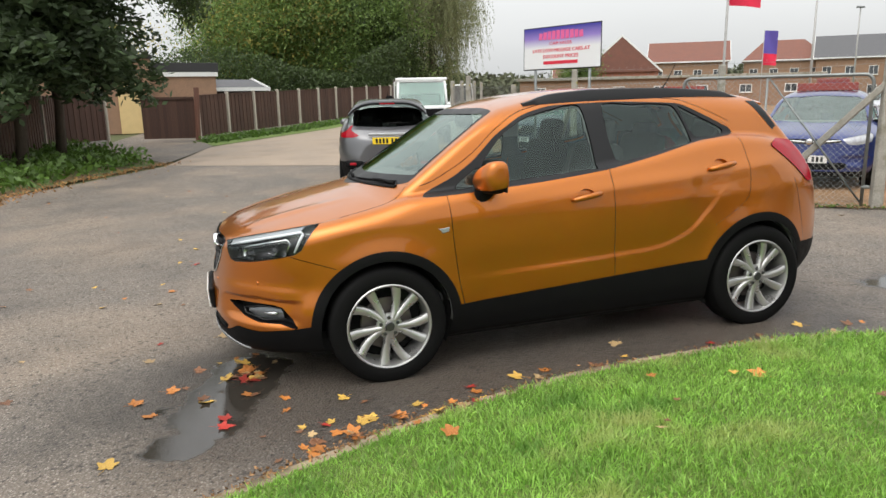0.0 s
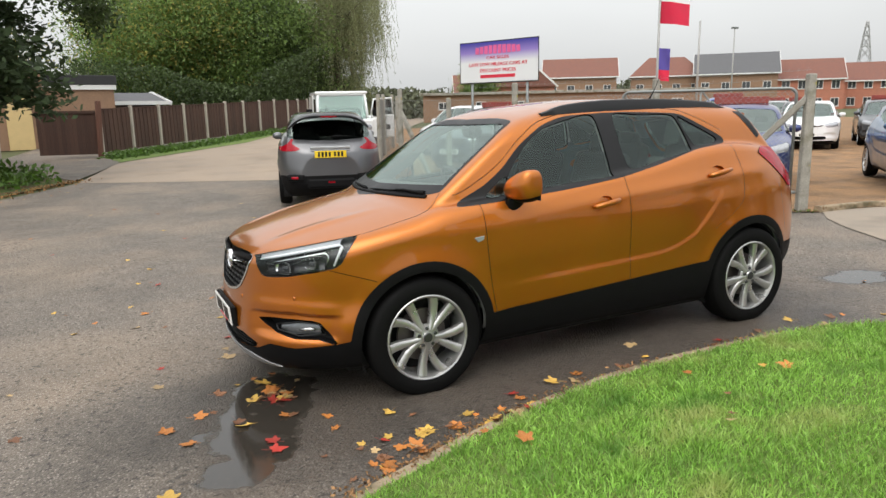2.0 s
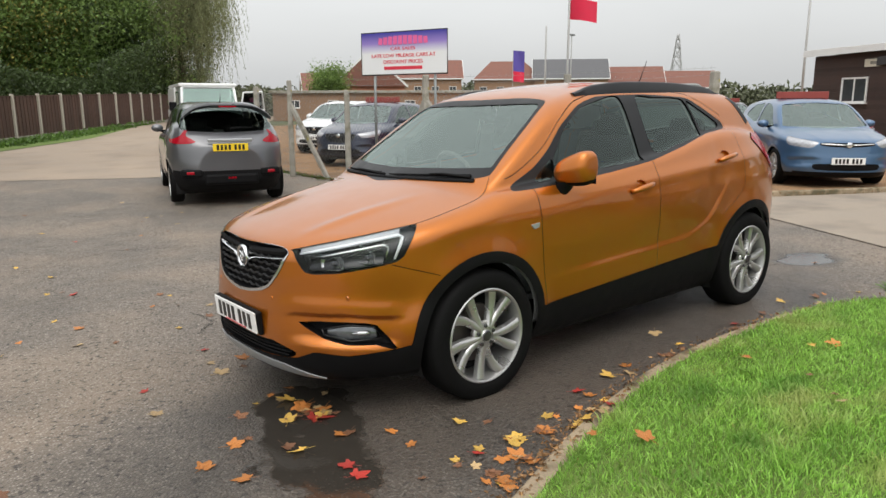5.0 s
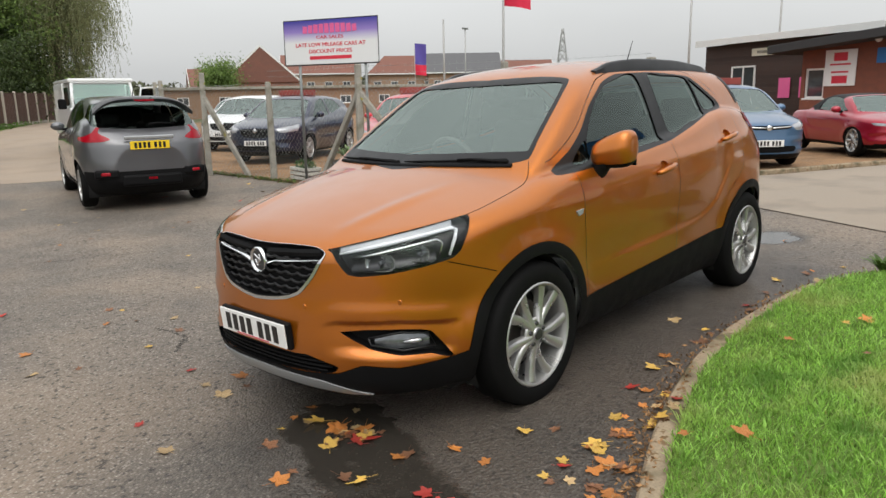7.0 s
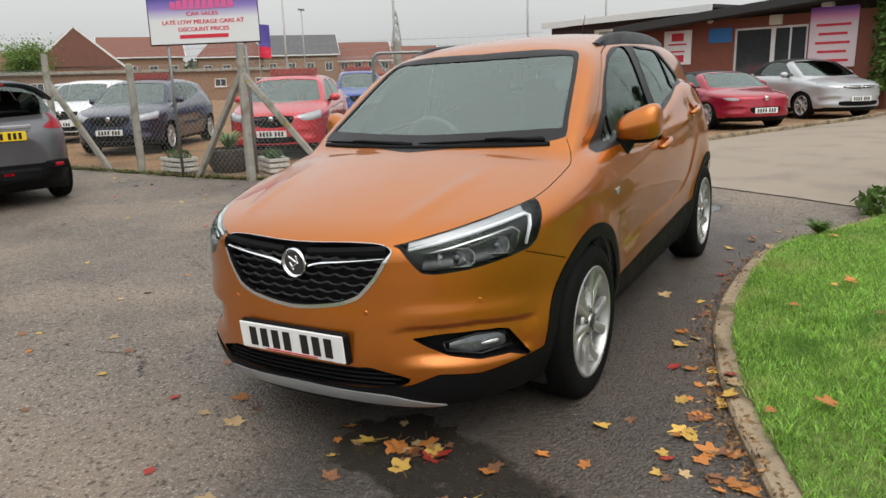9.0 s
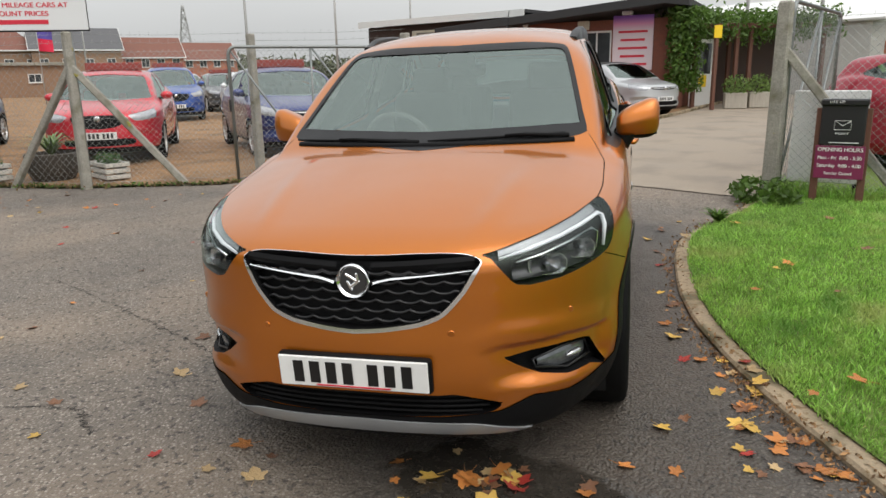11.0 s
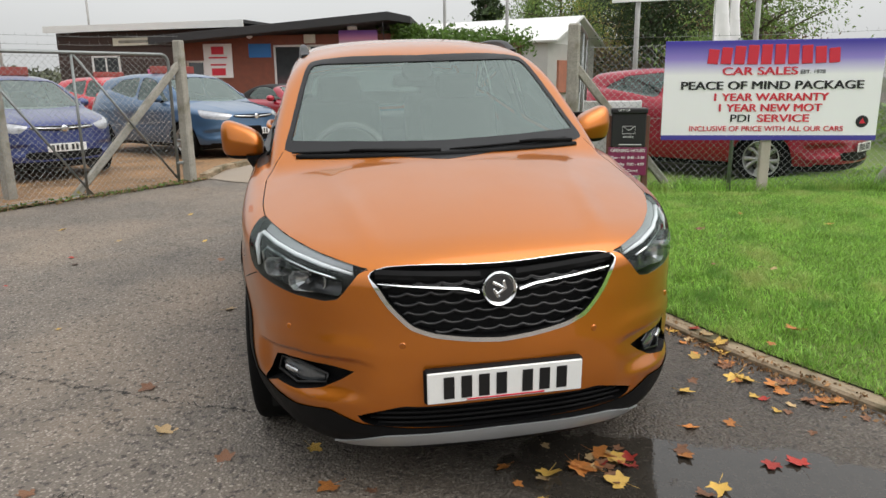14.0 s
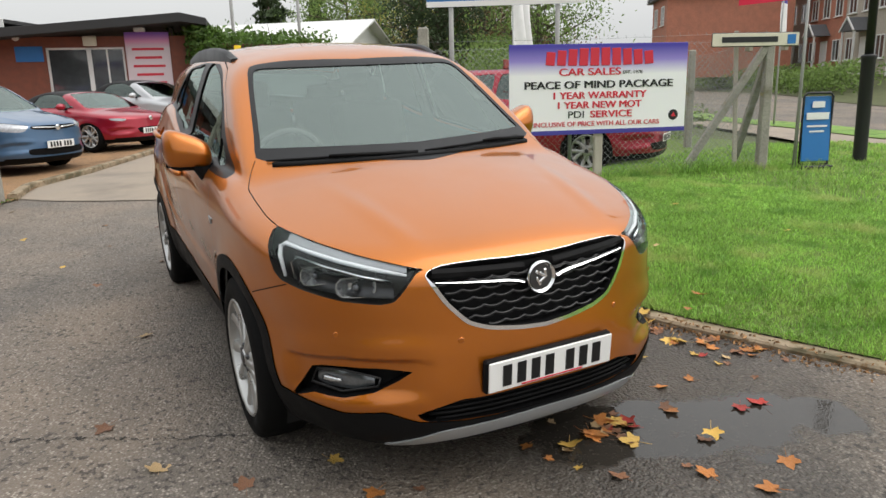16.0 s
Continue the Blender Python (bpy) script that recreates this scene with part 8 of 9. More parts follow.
BOARD = {}
for h in (1.62, 1.75):
    bm_ = box(0.135, 0.018, h - 0.12, (0, 0, (h - 0.12) / 2), 0.003)
    BOARD[h] = bpy.data.meshes.new("board")
    bm_.to_mesh(BOARD[h])
    bm_.free()
board_fence((-1.35, 23.4), (8.4, 36.2), 9, 1.62)
board_fence((8.4, 36.2), (13.5, 44.5), 5, 1.62)
board_fence((-5.75, 22.6), (-6.4, 11.6), 5, 1.75)
board_fence((-5.75, 22.6), (-4.55, 24.2), 1, 1.75)
gl_ = empty("board_gate", pose(-1.45, 23.45, gz(-1.4, 23.4), 0, 0, 168), "dark brown boarded gate leaf standing open", "gate")
for i in range(15):
    part("board", BOARD[1.62], MAT["fence_wood"], gl_).matrix_basis = pose(0.08 + 0.125 * i, 0, 0.1, 0, 0, 4)
part("ledge", box(1.9, 0.04, 0.10, (0.97, 0.03, 1.55), 0.004), MAT["fence_wood"], gl_)
gp_ = part("gate_post", box(0.14, 0.14, 1.95, (0, 0, 0.95), 0.01), MAT["wood_brown"])
gp_.matrix_world = pose(-1.42, 23.3, gz(-1.4, 23.3), 0, 3, 40)
tagged(gp_, "mossy timber gate post leaning a little", "gate post")
sheet("side_drive", [(-5.4, 22.5), (-4.6, 24.2), (-3.8, 31), (-0.5, 30), (-1.4, 23.2), (-0.9, 20.2), (-2.1, 15.2), (-3.4, 18.0)], 0.012, 0.6, MAT["asphalt"], "dark asphalt crossing to the garage", "driveway")

# poles, lamps and a pylon far off
for x, y, h, head in ((43.0, 18.0, 8.5, False), (52.0, 15.5, 9.5, True), (60, 52, 9.0, True), (37.0, 34.0, 7.0, False), (30.5, -5.6, 8.0, False), (28.5, -8.0, 7.5, False), (17, 60, 9, True)):
    po = empty("lamp_pole", pose(x, y, gz(x, y)), "slim grey lamp pole behind the yard", "pole", "poles")
    part("pole", tube([(0, 0, 0), (0, 0, h)], [0.09, 0.06], 8), MAT["pole_grey"], po)
    if head:
        part("lamp_head", box(0.9, 0.25, 0.18, (0, 0, h), 0.04), MAT["galvanised"], po)


def pylon(x, y, h, label):
    py = empty("pylon", pose(x, y, 0, 0, 0, 25), label, "pylon", "pylons")
    bm = bmesh.new()
    w0 = h * 0.11
    half = lambda z: w0 * (1 - z / h) + 0.012 * h
    lv = [h * k for k in (0, 0.2, 0.38, 0.54, 0.68, 0.8, 0.9, 1.0)]
    for sx in (-1, 1):
        for sy in (-1, 1):
            tube([(sx * half(z), sy * half(z), z) for z in lv], h * 0.005, 4, bm)
    for z0, z1 in zip(lv, lv[1:]):
        for s_ in (-1, 1):
            a, b = half(z0), half(z1)
            tube([(-a, s_ * a, z0), (b, s_ * b, z1)], h * 0.0035, 3, bm), tube([(a, s_ * a, z0), (-b, s_ * b, z1)], h * 0.0035, 3, bm)
            tube([(s_ * a, -a, z0), (s_ * b, b, z1)], h * 0.0035, 3, bm), tube([(s_ * a, a, z0), (s_ * b, -b, z1)], h * 0.0035, 3, bm)
    part("lattice", bm, MAT["pole_grey"], py)
    for z, ln in ((0.68, 0.20), (0.80, 0.25), (0.91, 0.17)):
        part("cross_arm", tube([(-h * ln, 0, h * z), (0, 0, h * (z + 0.03)), (h * ln, 0, h * z)], h * 0.006, 4), MAT["pole_grey"], py)
    return py


pylon(180.3, 119.2, 21, "steel lattice pylon far beyond the yard")
# ---------------------------------------------------------------- van on the lane
def lane_van():
    x, y = 5.32, 16.7
    v = empty("utility_vehicle", pose(x, y, gz(x, y) + 0.004, 0, 0, 78), "white boxy utility vehicle with its door standing open", "van")
    wm = paint("white_paint", (0.70, 0.71, 0.70), 0.0, 0.4)
    part("bonnet", box(1.15, 1.55, 0.42, (-0.25, 0, 0.93), 0.06, seg=2), wm, v)
    part("front_wing", box(1.2, 0.18, 0.62, (-0.2, -0.82, 0.86), 0.05, seg=2), wm, v)
    part("front_wing", box(1.2, 0.18, 0.62, (-0.2, 0.82, 0.86), 0.05, seg=2), wm, v)
    part("grille", box(0.08, 1.10, 0.40, (-0.84, 0, 0.85), 0.02), MAT["black_plastic"], v)
    part("bumper", box(0.14, 1.75, 0.20, (-0.92, 0, 0.52), 0.03), MAT["dark_metal"], v)
    for s_ in (-1, 1):
        part("headlamp", lathe([(0.0, -0.03), (0.07, -0.025), (0.09, 0.0), (0.09, 0.04)], 16, "x"), MAT["lamp_far"], v).matrix_basis = pose(-0.86, s_ * 0.62, 0.90)
        part("screen_pillar", tube([(0.40, s_ * 0.78, 1.10), (0.62, s_ * 0.72, 1.86)], 0.045, 6), wm, v)
        part("side_glass", box(0.75, 0.02, 0.48, (1.1, s_ * 0.80, 1.52), 0.02), MAT["dark_glass"], v)
        part("lower_side", box(3.0, 0.10, 0.75, (1.75, s_ * 0.82, 0.85), 0.03), wm, v)
        part("door_mirror", box(0.08, 0.20, 0.26, (0.35, s_ * 1.02, 1.32), 0.03), MAT["black_plastic"], v)
        for wx in (0.0, 2.6):
            wheel_parts(v, pose(wx, s_ * 0.74, 0.37, 0, 10, 0 if s_ < 0 else 180), r=0.37, rim=0.22, width=0.22, sides=24)
    part("windscreen", box(0.02, 1.42, 0.74, (0.50, 0, 1.47), 0.0, pose(0, 0, 0, 0, 15, 0)), MAT["screen_glass"], v)
    part("header", box(0.12, 1.50, 0.10, (0.66, 0, 1.88), 0.03), wm, v)
    part("roof", box(2.75, 1.62, 0.10, (1.95, 0, 1.93), 0.04, seg=2), wm, v)
    part("rear_body", box(1.7, 1.66, 0.80, (2.45, 0, 1.50), 0.05), wm, v)
    part("seat_row", box(0.35, 1.30, 0.75, (1.25, 0, 1.10), 0.08), MAT["seat_cloth"], v)
    part("chassis", box(3.6, 1.3, 0.25, (1.4, 0, 0.50), 0.04), MAT["underbody"], v)
    d = new("open_door")
    d.parent = v
    d.matrix_basis = pose(0.55, -0.86, 0, 0, 0, -62)
    part("door_panel", box(0.95, 0.06, 0.72, (0.48, 0, 0.88), 0.03), wm, d)
    part("door_lettering", box(0.55, 0.004, 0.16, (0.5, -0.034, 0.85)), MAT["sign_black"], d)
    part("door_lettering", box(0.55, 0.004, 0.16, (0.5, 0.034, 0.85)), MAT["sign_black"], d)
    part("door_window_frame", tube([(0.03, 0, 1.2), (0.16, 0, 1.72), (0.86, 0, 1.76), (0.93, 0, 1.2)], 0.03, 6), wm, d)
    part("door_glass", box(0.72, 0.012, 0.46, (0.50, 0, 1.47)), MAT["dark_glass"], d)


lane_van()

# ---------------------------------------------------------------- trees and hedges
def branches(rng, base, height, r0, spread, n=9, fork=3, start=0.35):
    """A tapered trunk with limbs; returns the mesh and the tips of the limbs."""
    bm = bmesh.new()
    lean = Vector((rng.uniform(-0.05, 0.05), rng.uniform(-0.05, 0.05), 0)) * height
    trunk = [Vector(base) + lean * u * u + Vector((0, 0, height * u)) for u in (0, 0.15, 0.35, 0.6, 0.85)]
    tube([p for p in trunk], [r0 * k for k in (1.25, 1.0, 0.8, 0.5, 0.22)], 8, bm)
    tips = []
    for i in range(n):
        u = start + (0.9 - start) * i / n
        p0 = Vector(base) + lean * u * u + Vector((0, 0, height * u))
        a = 2.4 * i + rng.uniform(-0.4, 0.4)
        L = spread * (1.15 - 0.6 * abs(u - 0.5)) * rng.uniform(0.7, 1.0)
        d = Vector((math.cos(a), math.sin(a), rng.uniform(0.25, 0.7)))
        pts = [p0 + d * L * k + Vector((0, 0, -0.12 * L * k * k)) for k in (0, 0.35, 0.7, 1.0)]
        tube(pts, [r0 * q for q in (0.36, 0.25, 0.14, 0.05)], 5, bm)
        tips += pts[1:]
        for _ in range(fork):
            q = pts[rng.integers(1, 3)]
            e = Vector((rng.normal(), rng.normal(), rng.uniform(0.1, 0.8))).normalized() * L * 0.5
            tube([q, q + e * 0.5, q + e], [r0 * 0.13, r0 * 0.08, r0 * 0.03], 4, bm)
            tips += [q + e * 0.6, q + e]
    return bm, tips


def crown_mesh(rng, tips, n, puff, size, squash=0.75, floor=-99):
    """Leaves in uneven clumps round the limb tips."""
    t = np.array([tuple(p) for p in tips])
    pick = rng.integers(0, len(t), n)
    c = t[pick] + rng.normal(size=(n, 3)) * puff * np.array((1, 1, squash)) * rng.uniform(0.5, 1.1, (len(t), 1))[pick]
    c = c[c[:, 2] > floor]
    v, f = leaf_quads(c, size, rng)
    return mesh_np("crown", v, f)


def tree(x, y, h, r, seed, leaf="leaf_a", n=9000, size=0.16, spread=None, label="broad green tree at the lane side", puff=None, start=0.3, limbs=11, name="tree", leaf2=None, group="trees"):
    rg_ = np.random.default_rng(seed)
    t = empty(name, pose(x, y, gz(x, y) - 0.05), label, "tree", group)
    bm, tips = branches(rg_, (0, 0, 0), h * 0.9, r, spread or h * 0.36, limbs, 4, start)
    part("trunk", bm, MAT["bark"], t)
    part("crown", crown_mesh(rg_, tips, int(n * 2.4), puff or h * 0.085, size * 0.58), MAT[leaf], t)
    if leaf2:
        part("crown", crown_mesh(rg_, tips, int(n * 0.55), puff or h * 0.09, size * 0.58), MAT[leaf2], t)
    return t


def willow(x, y, h, seed, n=150):
    rg_ = np.random.default_rng(seed)
    t = empty("willow_tree", pose(x, y, gz(x, y) - 0.05), "tall weeping willow with hanging grey-green strands", "tree", "trees")
    bm, tips = branches(rg_, (0, 0, 0), h * 0.95, 0.32, h * 0.25, 12, 3, 0.45)
    part("trunk", bm, MAT["bark"], t)
    C = []
    for p in tips:
        # outer limbs carry shorter curtains, each with a lean of its own
        reach = rg_.uniform(0.6, 1.15) * (1.1 - 0.5 * min(math.hypot(p[0], p[1]) / (h * 0.27), 1.2))
        drift = rg_.normal(size=2) * 0.3 + 0.12 * np.array((p[0], p[1]))
        for _ in range(n // 12):
            a = Vector(p) + Vector(rg_.normal(size=3)) * 0.5
            L = rg_.uniform(0.22, 0.58) * h * reach
            k = int(L / 0.08)
            sway = drift + rg_.normal(size=2) * 0.2
            for j in range(k):
                u = j / k
                C.append((a.x + sway[0] * u + rg_.normal() * 0.05, a.y + sway[1] * u + rg_.normal() * 0.05, max(a.z - L * u, 0.6)))
    v, f = leaf_quads(np.array(C), 0.075, rg_)
    v = v.reshape(-1, 4, 3)
    mid = v.mean(1, keepdims=True)
    v = (mid + (v - mid) * np.array((0.5, 0.5, 1.5))).reshape(-1, 3)
    part("crown", mesh_np("crown", v, f), MAT["leaf_willow"], t, "hanging grey-green strands")


def conifer(x, y, h, seed, leaf="leaf_dark", w=0.24):
    rg_ = np.random.default_rng(seed)
    t = empty("conifer", pose(x, y, gz(x, y) - 0.05), "dark conifer with layered branches", "tree", "trees")
    part("trunk", tube([(0, 0, 0), (0, 0, h * 0.5), (0, 0, h)], [0.25, 0.16, 0.03], 8), MAT["bark"], t)
    C = []
    for _ in range(70):
        u = rg_.uniform(0.15, 1.0)
        a, L = rg_.uniform(0, 6.28), h * w * (1.08 - u) * rg_.uniform(0.6, 1.1) + 0.2
        for k in np.linspace(0.1, 1, 26):
            for _q in range(2):
                C.append((math.cos(a) * L * k + rg_.normal() * 0.18, math.sin(a) * L * k + rg_.normal() * 0.18, h * u - 0.18 * L * k * k + rg_.normal() * 0.10))
    v, f = leaf_quads(np.array(C), 0.20, rg_)
    part("crown", mesh_np("crown", v, f), MAT[leaf], t)


def hedge(line, h, d, n, seed, leaf, label, size=0.22, name="hedge"):
    rg_ = np.random.default_rng(seed)
    p = np.array(line, float)
    n, size = int(n * 2.2), size * 0.62
    seg = rg_.integers(0, len(p) - 1, n)
    u = rg_.uniform(0, 1, (n, 1))
    xy = p[seg] * (1 - u) + p[seg + 1] * u + rg_.normal(size=(n, 2)) * d * 0.5
    top = h * (0.75 + 0.25 * np.sin(xy[:, 0] * 0.35 + seed) * np.sin(xy[:, 1] * 0.27))
    z = ground_z(xy[:, 0], xy[:, 1]) + rg_.uniform(0, 1, n) ** 0.7 * top
    v, f = leaf_quads(np.column_stack([xy, z]), size, rg_)
    return tagged(part(name, mesh_np(name, v, f), MAT[leaf]), label, "hedge", kind="stuff")


# behind the board fence
tree(2.2, 52, 9.4, 0.34, 21, "leaf_a", 22000, 0.20, 4.6, puff=1.15, leaf2="leaf_b", start=0.16, limbs=15)
tree(7.2, 50, 10.0, 0.38, 22, "leaf_a", 25000, 0.20, 5.8, puff=1.2, leaf2="leaf_b", start=0.16, limbs=16)
tree(-9, 50, 5.6, 0.3, 23, "leaf_b", 8000, 0.20, 4.0, "yellowing tree behind the garage", puff=1.1)
tree(10.8, 47, 9.2, 0.3, 24, "leaf_a", 14000, 0.20, 4.0, puff=1.1, leaf2="leaf_dark", start=0.14, limbs=13)
tree(-15, 45, 5.6, 0.3, 26, "leaf_b", 6000, 0.20, 3.6, "yellowing tree behind the garage", puff=1.1)
willow(14.6, 46.5, 13.5, 31, 250)
hedge([(-20, 44), (-6, 43), (4, 43), (9, 44.5)], 4.4, 2.2, 18000, 5, "leaf_ivy_dark", "dense green shrubs behind the fence", 0.16)
hedge([(9, 41), (13.5, 46.5), (19, 56)], 5.5, 1.6, 13000, 6, "leaf_ivy_dark", "dark ivy-clad hedge along the lane", 0.15)
hedge([(24, 70), (45, 95), (75, 110)], 5.0, 3.0, 4000, 7, "hedge_far", "far line of trees behind the houses", 0.6)
tree(37.0, 66.0, 5.9, 0.2, 33, "leaf_a", 4000, 0.22, 1.5, "round green tree beside a brick house", puff=0.8)
hedge([(90, 118), (150, 90), (230, 60), (300, 20)], 6.5, 8.0, 9000, 8, "hedge_far", "far wooded skyline beyond the yard", 1.1)
hedge([(115, 20), (110, 5), (105, -8)], 5.0, 4.0, 2500, 9, "hedge_far", "far hedge behind the workshop", 0.7)
for x, y, h, s_ in ((55, -14, 10.5, 41), (58, -18.5, 8.5, 42), (53, -21.5, 10.5, 43), (60, -24, 9.0, 44), (47, -11.5, 8.0, 45)):
    conifer(x, y, h, s_)
tree(30, -15.5, 7.5, 0.22, 51, "leaf_dark", 5000, 0.16, 2.8, "dark evergreen tree by the road", puff=0.75)
tree(36, -17.5, 9.0, 0.25, 52, "leaf_b", 3000, 0.12, 3.6, "thin autumn tree losing its leaves", puff=0.95)
tree(40, -14.5, 8.0, 0.25, 53, "leaf_a", 3800, 0.16, 3.2, "green tree behind the yard", puff=0.9)
tree(19.5, -14.2, 5.8, 0.22, 54, "leaf_a", 2600, 0.12, 2.2, "small green tree by the road", puff=0.7)
tree(37, -22.5, 8.5, 0.24, 55, "leaf_brown", 4200, 0.13, 3.4, "bare brown autumn tree by the road", puff=0.95)
tree(42, -25.5, 9.5, 0.26, 56, "leaf_brown", 4200, 0.14, 3.8, "bare brown autumn tree by the road", puff=1.0, leaf2="leaf_a")
tree(46, -21.0, 9.0, 0.26, 57, "leaf_a", 4200, 0.16, 3.6, "green tree beyond the yard", puff=1.0)
hedge([(47, -15), (43, -21), (40.5, -26), (39.5, -29)], 6.4, 2.6, 9000, 14, "leaf_brown", "brown autumn trees and bushes beyond the road", 0.22)
hedge([(48, -17), (44, -23), (41, -29)], 5.2, 2.4, 5000, 15, "leaf_dark", "dark evergreen bushes beyond the road", 0.22)
hedge([(24, -15), (30, -19), (36, -23)], 3.4, 2.0, 3500, 10, "leaf_a", "overgrown roadside bushes", 0.16)
hedge([(17.5, -29.8), (23, -33.5), (31, -38.9), (40, -45), (52, -53)], 1.9, 1.6, 7000, 12, "leaf_a", "low green hedges before the terrace", 0.15)
hedge([(7.3, -8.9), (10.5, -10.9)], 0.9, 0.7, 700, 13, "leaf_a", "weeds along the wire fence", 0.09)

# dark tree over the left fence
dk = empty("yew_tree", pose(-5.35, 15.6, gz(-5.3, 15.6) - 0.05), "dark overhanging conifer with two slim trunks", "tree")
rg_ = np.random.default_rng(61)
for k, (x, y) in enumerate(((-0.15, 0), (0.35, 2.2))):
    part("trunk", tube([(x, y, 0), (x + 0.1, y, 1.6), (x - 0.1, y, 4.5), (x, y, 8.5)], [0.16, 0.12, 0.10, 0.04], 8), MAT["bark"], dk)
C, Cr = [], []
for _ in range(400):
    a, u = rg_.uniform(0, 6.28), rg_.uniform(0, 1)
    z0 = 2.45 + 6.4 * u
    L = rg_.uniform(1.6, 4.2) * (1.15 - 0.55 * u) * (0.82 if math.cos(a) > 0.2 else 1.0)
    y0 = rg_.choice([0.0, 2.2])
    for q in np.linspace(0.08, 1, 40):
        for _q in range(6):
            pt = (math.cos(a) * L * q + rg_.normal() * 0.16, y0 + math.sin(a) * L * q + rg_.normal() * 0.16, z0 - 0.30 * L * q * q + rg_.normal() * 0.13)
            (Cr if pt[0] < -0.9 and rg_.uniform() < 0.75 else C).append(pt)
for cc, m_ in ((C, "leaf_dark"), (Cr, "leaf_rust")):
    v, f = leaf_quads(np.array(cc), 0.125, rg_, 0.5)
    part("crown", mesh_np("crown", v, f), MAT[m_], dk)
# a leafy bough that hangs in from above
bh = empty("hanging_bough", pose(-7.4, 16.2, gz(-7.4, 16.2)), "leafy bough that hangs in from a tall tree", "bough")
pts = [Vector((0.0, 0.0, 6.9)), Vector((2.4, -0.1, 6.7)), Vector((4.6, -0.2, 5.5)), Vector((5.6, -0.25, 4.8)), Vector((6.25, -0.3, 4.0))]
part("limb", tube(pts, [0.11, 0.08, 0.05, 0.03, 0.012], 6), MAT["bark"], bh)
part("trunk", tube([(-0.1, 0.1, -0.1), (-0.05, 0.05, 3.5), (0, 0, 7.0), (0.1, 0.1, 10.5)], [0.24, 0.19, 0.14, 0.05], 8), MAT["bark"], bh)
C = np.concatenate([np.array(p) + rg_.normal(size=(n_, 3)) * s_ for p, n_, s_ in ((pts[4] + Vector((-0.15, 0, 0.1)), 420, (0.24, 0.3, 0.28)), (pts[3], 620, (0.42, 0.4, 0.34)), (pts[2], 700, (0.55, 0.5, 0.42)), (pts[1] + Vector((0.9, 0, -0.3)), 800, (0.7, 0.6, 0.45)), (pts[1], 800, (0.8, 0.7, 0.5)), (pts[0] + Vector((1.0, 0, 0.2)), 800, (0.9, 0.8, 0.7)), (pts[0] + Vector((-0.2, 0, 1.8)), 900, (1.2, 1.1, 0.9)))])
v, f = leaf_quads(np.concatenate([C, C + rg_.normal(size=C.shape) * 0.14]), 0.075, rg_)
part("crown", mesh_np("crown", v, f), MAT["leaf_ivy_dark"], bh)

# verge plants on the left
sheet("verge", [(-6.6, 9.0), (-4.8, 10.2), (-3.7, 12.7), (-2.1, 15.2), (-3.4, 18.0), (-5.4, 22.5), (-6.4, 22.0)], lambda x, y: 0.012 + 0 * x, 0.3, MAT["litter"], "rough verge below the fence", "verge")
sheet("verge", [(-1.3, 23.1), (-1.0, 20.2), (4.3, 26.8), (12, 43), (11.5, 42.5), (8.2, 35.8)], lambda x, y: 0.012 + 0 * x, 0.5, MAT["soil"], "narrow grass verge below the fence", "verge")
rv = np.random.default_rng(71)
V, F = [], []
poly = np.array([(-6.5, 9.4), (-4.9, 10.4), (-3.9, 12.9), (-2.4, 15.0), (-3.4, 17.6), (-5.4, 22.0), (-6.2, 21.5)])
pts = np.column_stack([rv.uniform(-6.6, -2.0, 5200), rv.uniform(9.2, 22.5, 5200)])
pts = pts[inside(poly, pts[:, 0], pts[:, 1]) < 0]
c = np.column_stack([pts, ground_z(pts[:, 0], pts[:, 1]) + 0.08 + 0.32 * rv.uniform(0, 1, len(pts)) ** 2])
v, f = leaf_quads(c, 0.10, rv)
tagged(part("verge_plants", mesh_np("verge_plants", v, f), MAT["leaf_ivy"]), "ivy and weeds on the verge", "plants", kind="stuff")
for x, y, s_ in ((-3.9, 15.2, 1.0), (-3.1, 15.6, 0.8), (-4.6, 13.6, 0.9), (-5.0, 12.4, 0.8)):
    o = part("verge_clump", tuft(90, 0.55 * s_, 0.55 * s_, 0.7, rv, 0.014), MAT["leaf_spike"])
    o.matrix_world = pose(x, y, gz(x, y) + 0.05)
    tagged(o, "clump of long green leaves on the verge", "plant", "verge clumps")

vu = rv.uniform(0, 1, 5200) ** 1.6
vx_ = np.interp(vu, [0, 0.25, 0.6, 1], [-0.9, 2.4, 6.0, 11.6]) + rv.normal(0, 0.22, 5200)
vy_ = np.interp(vu, [0, 0.25, 0.6, 1], [22.3, 26.2, 31.8, 42.2]) + rv.normal(0, 0.30, 5200)
v, f = leaf_quads(np.column_stack([vx_, vy_, ground_z(vx_, vy_) + 0.02 + 0.20 * rv.uniform(0, 1, 5200) ** 2]), 0.075, rv)
tagged(part("verge_plants", mesh_np("verge_plants", v, f), MAT["leaf_ivy"]), "ragged grass and weeds below the board fence", "plants", kind="stuff")
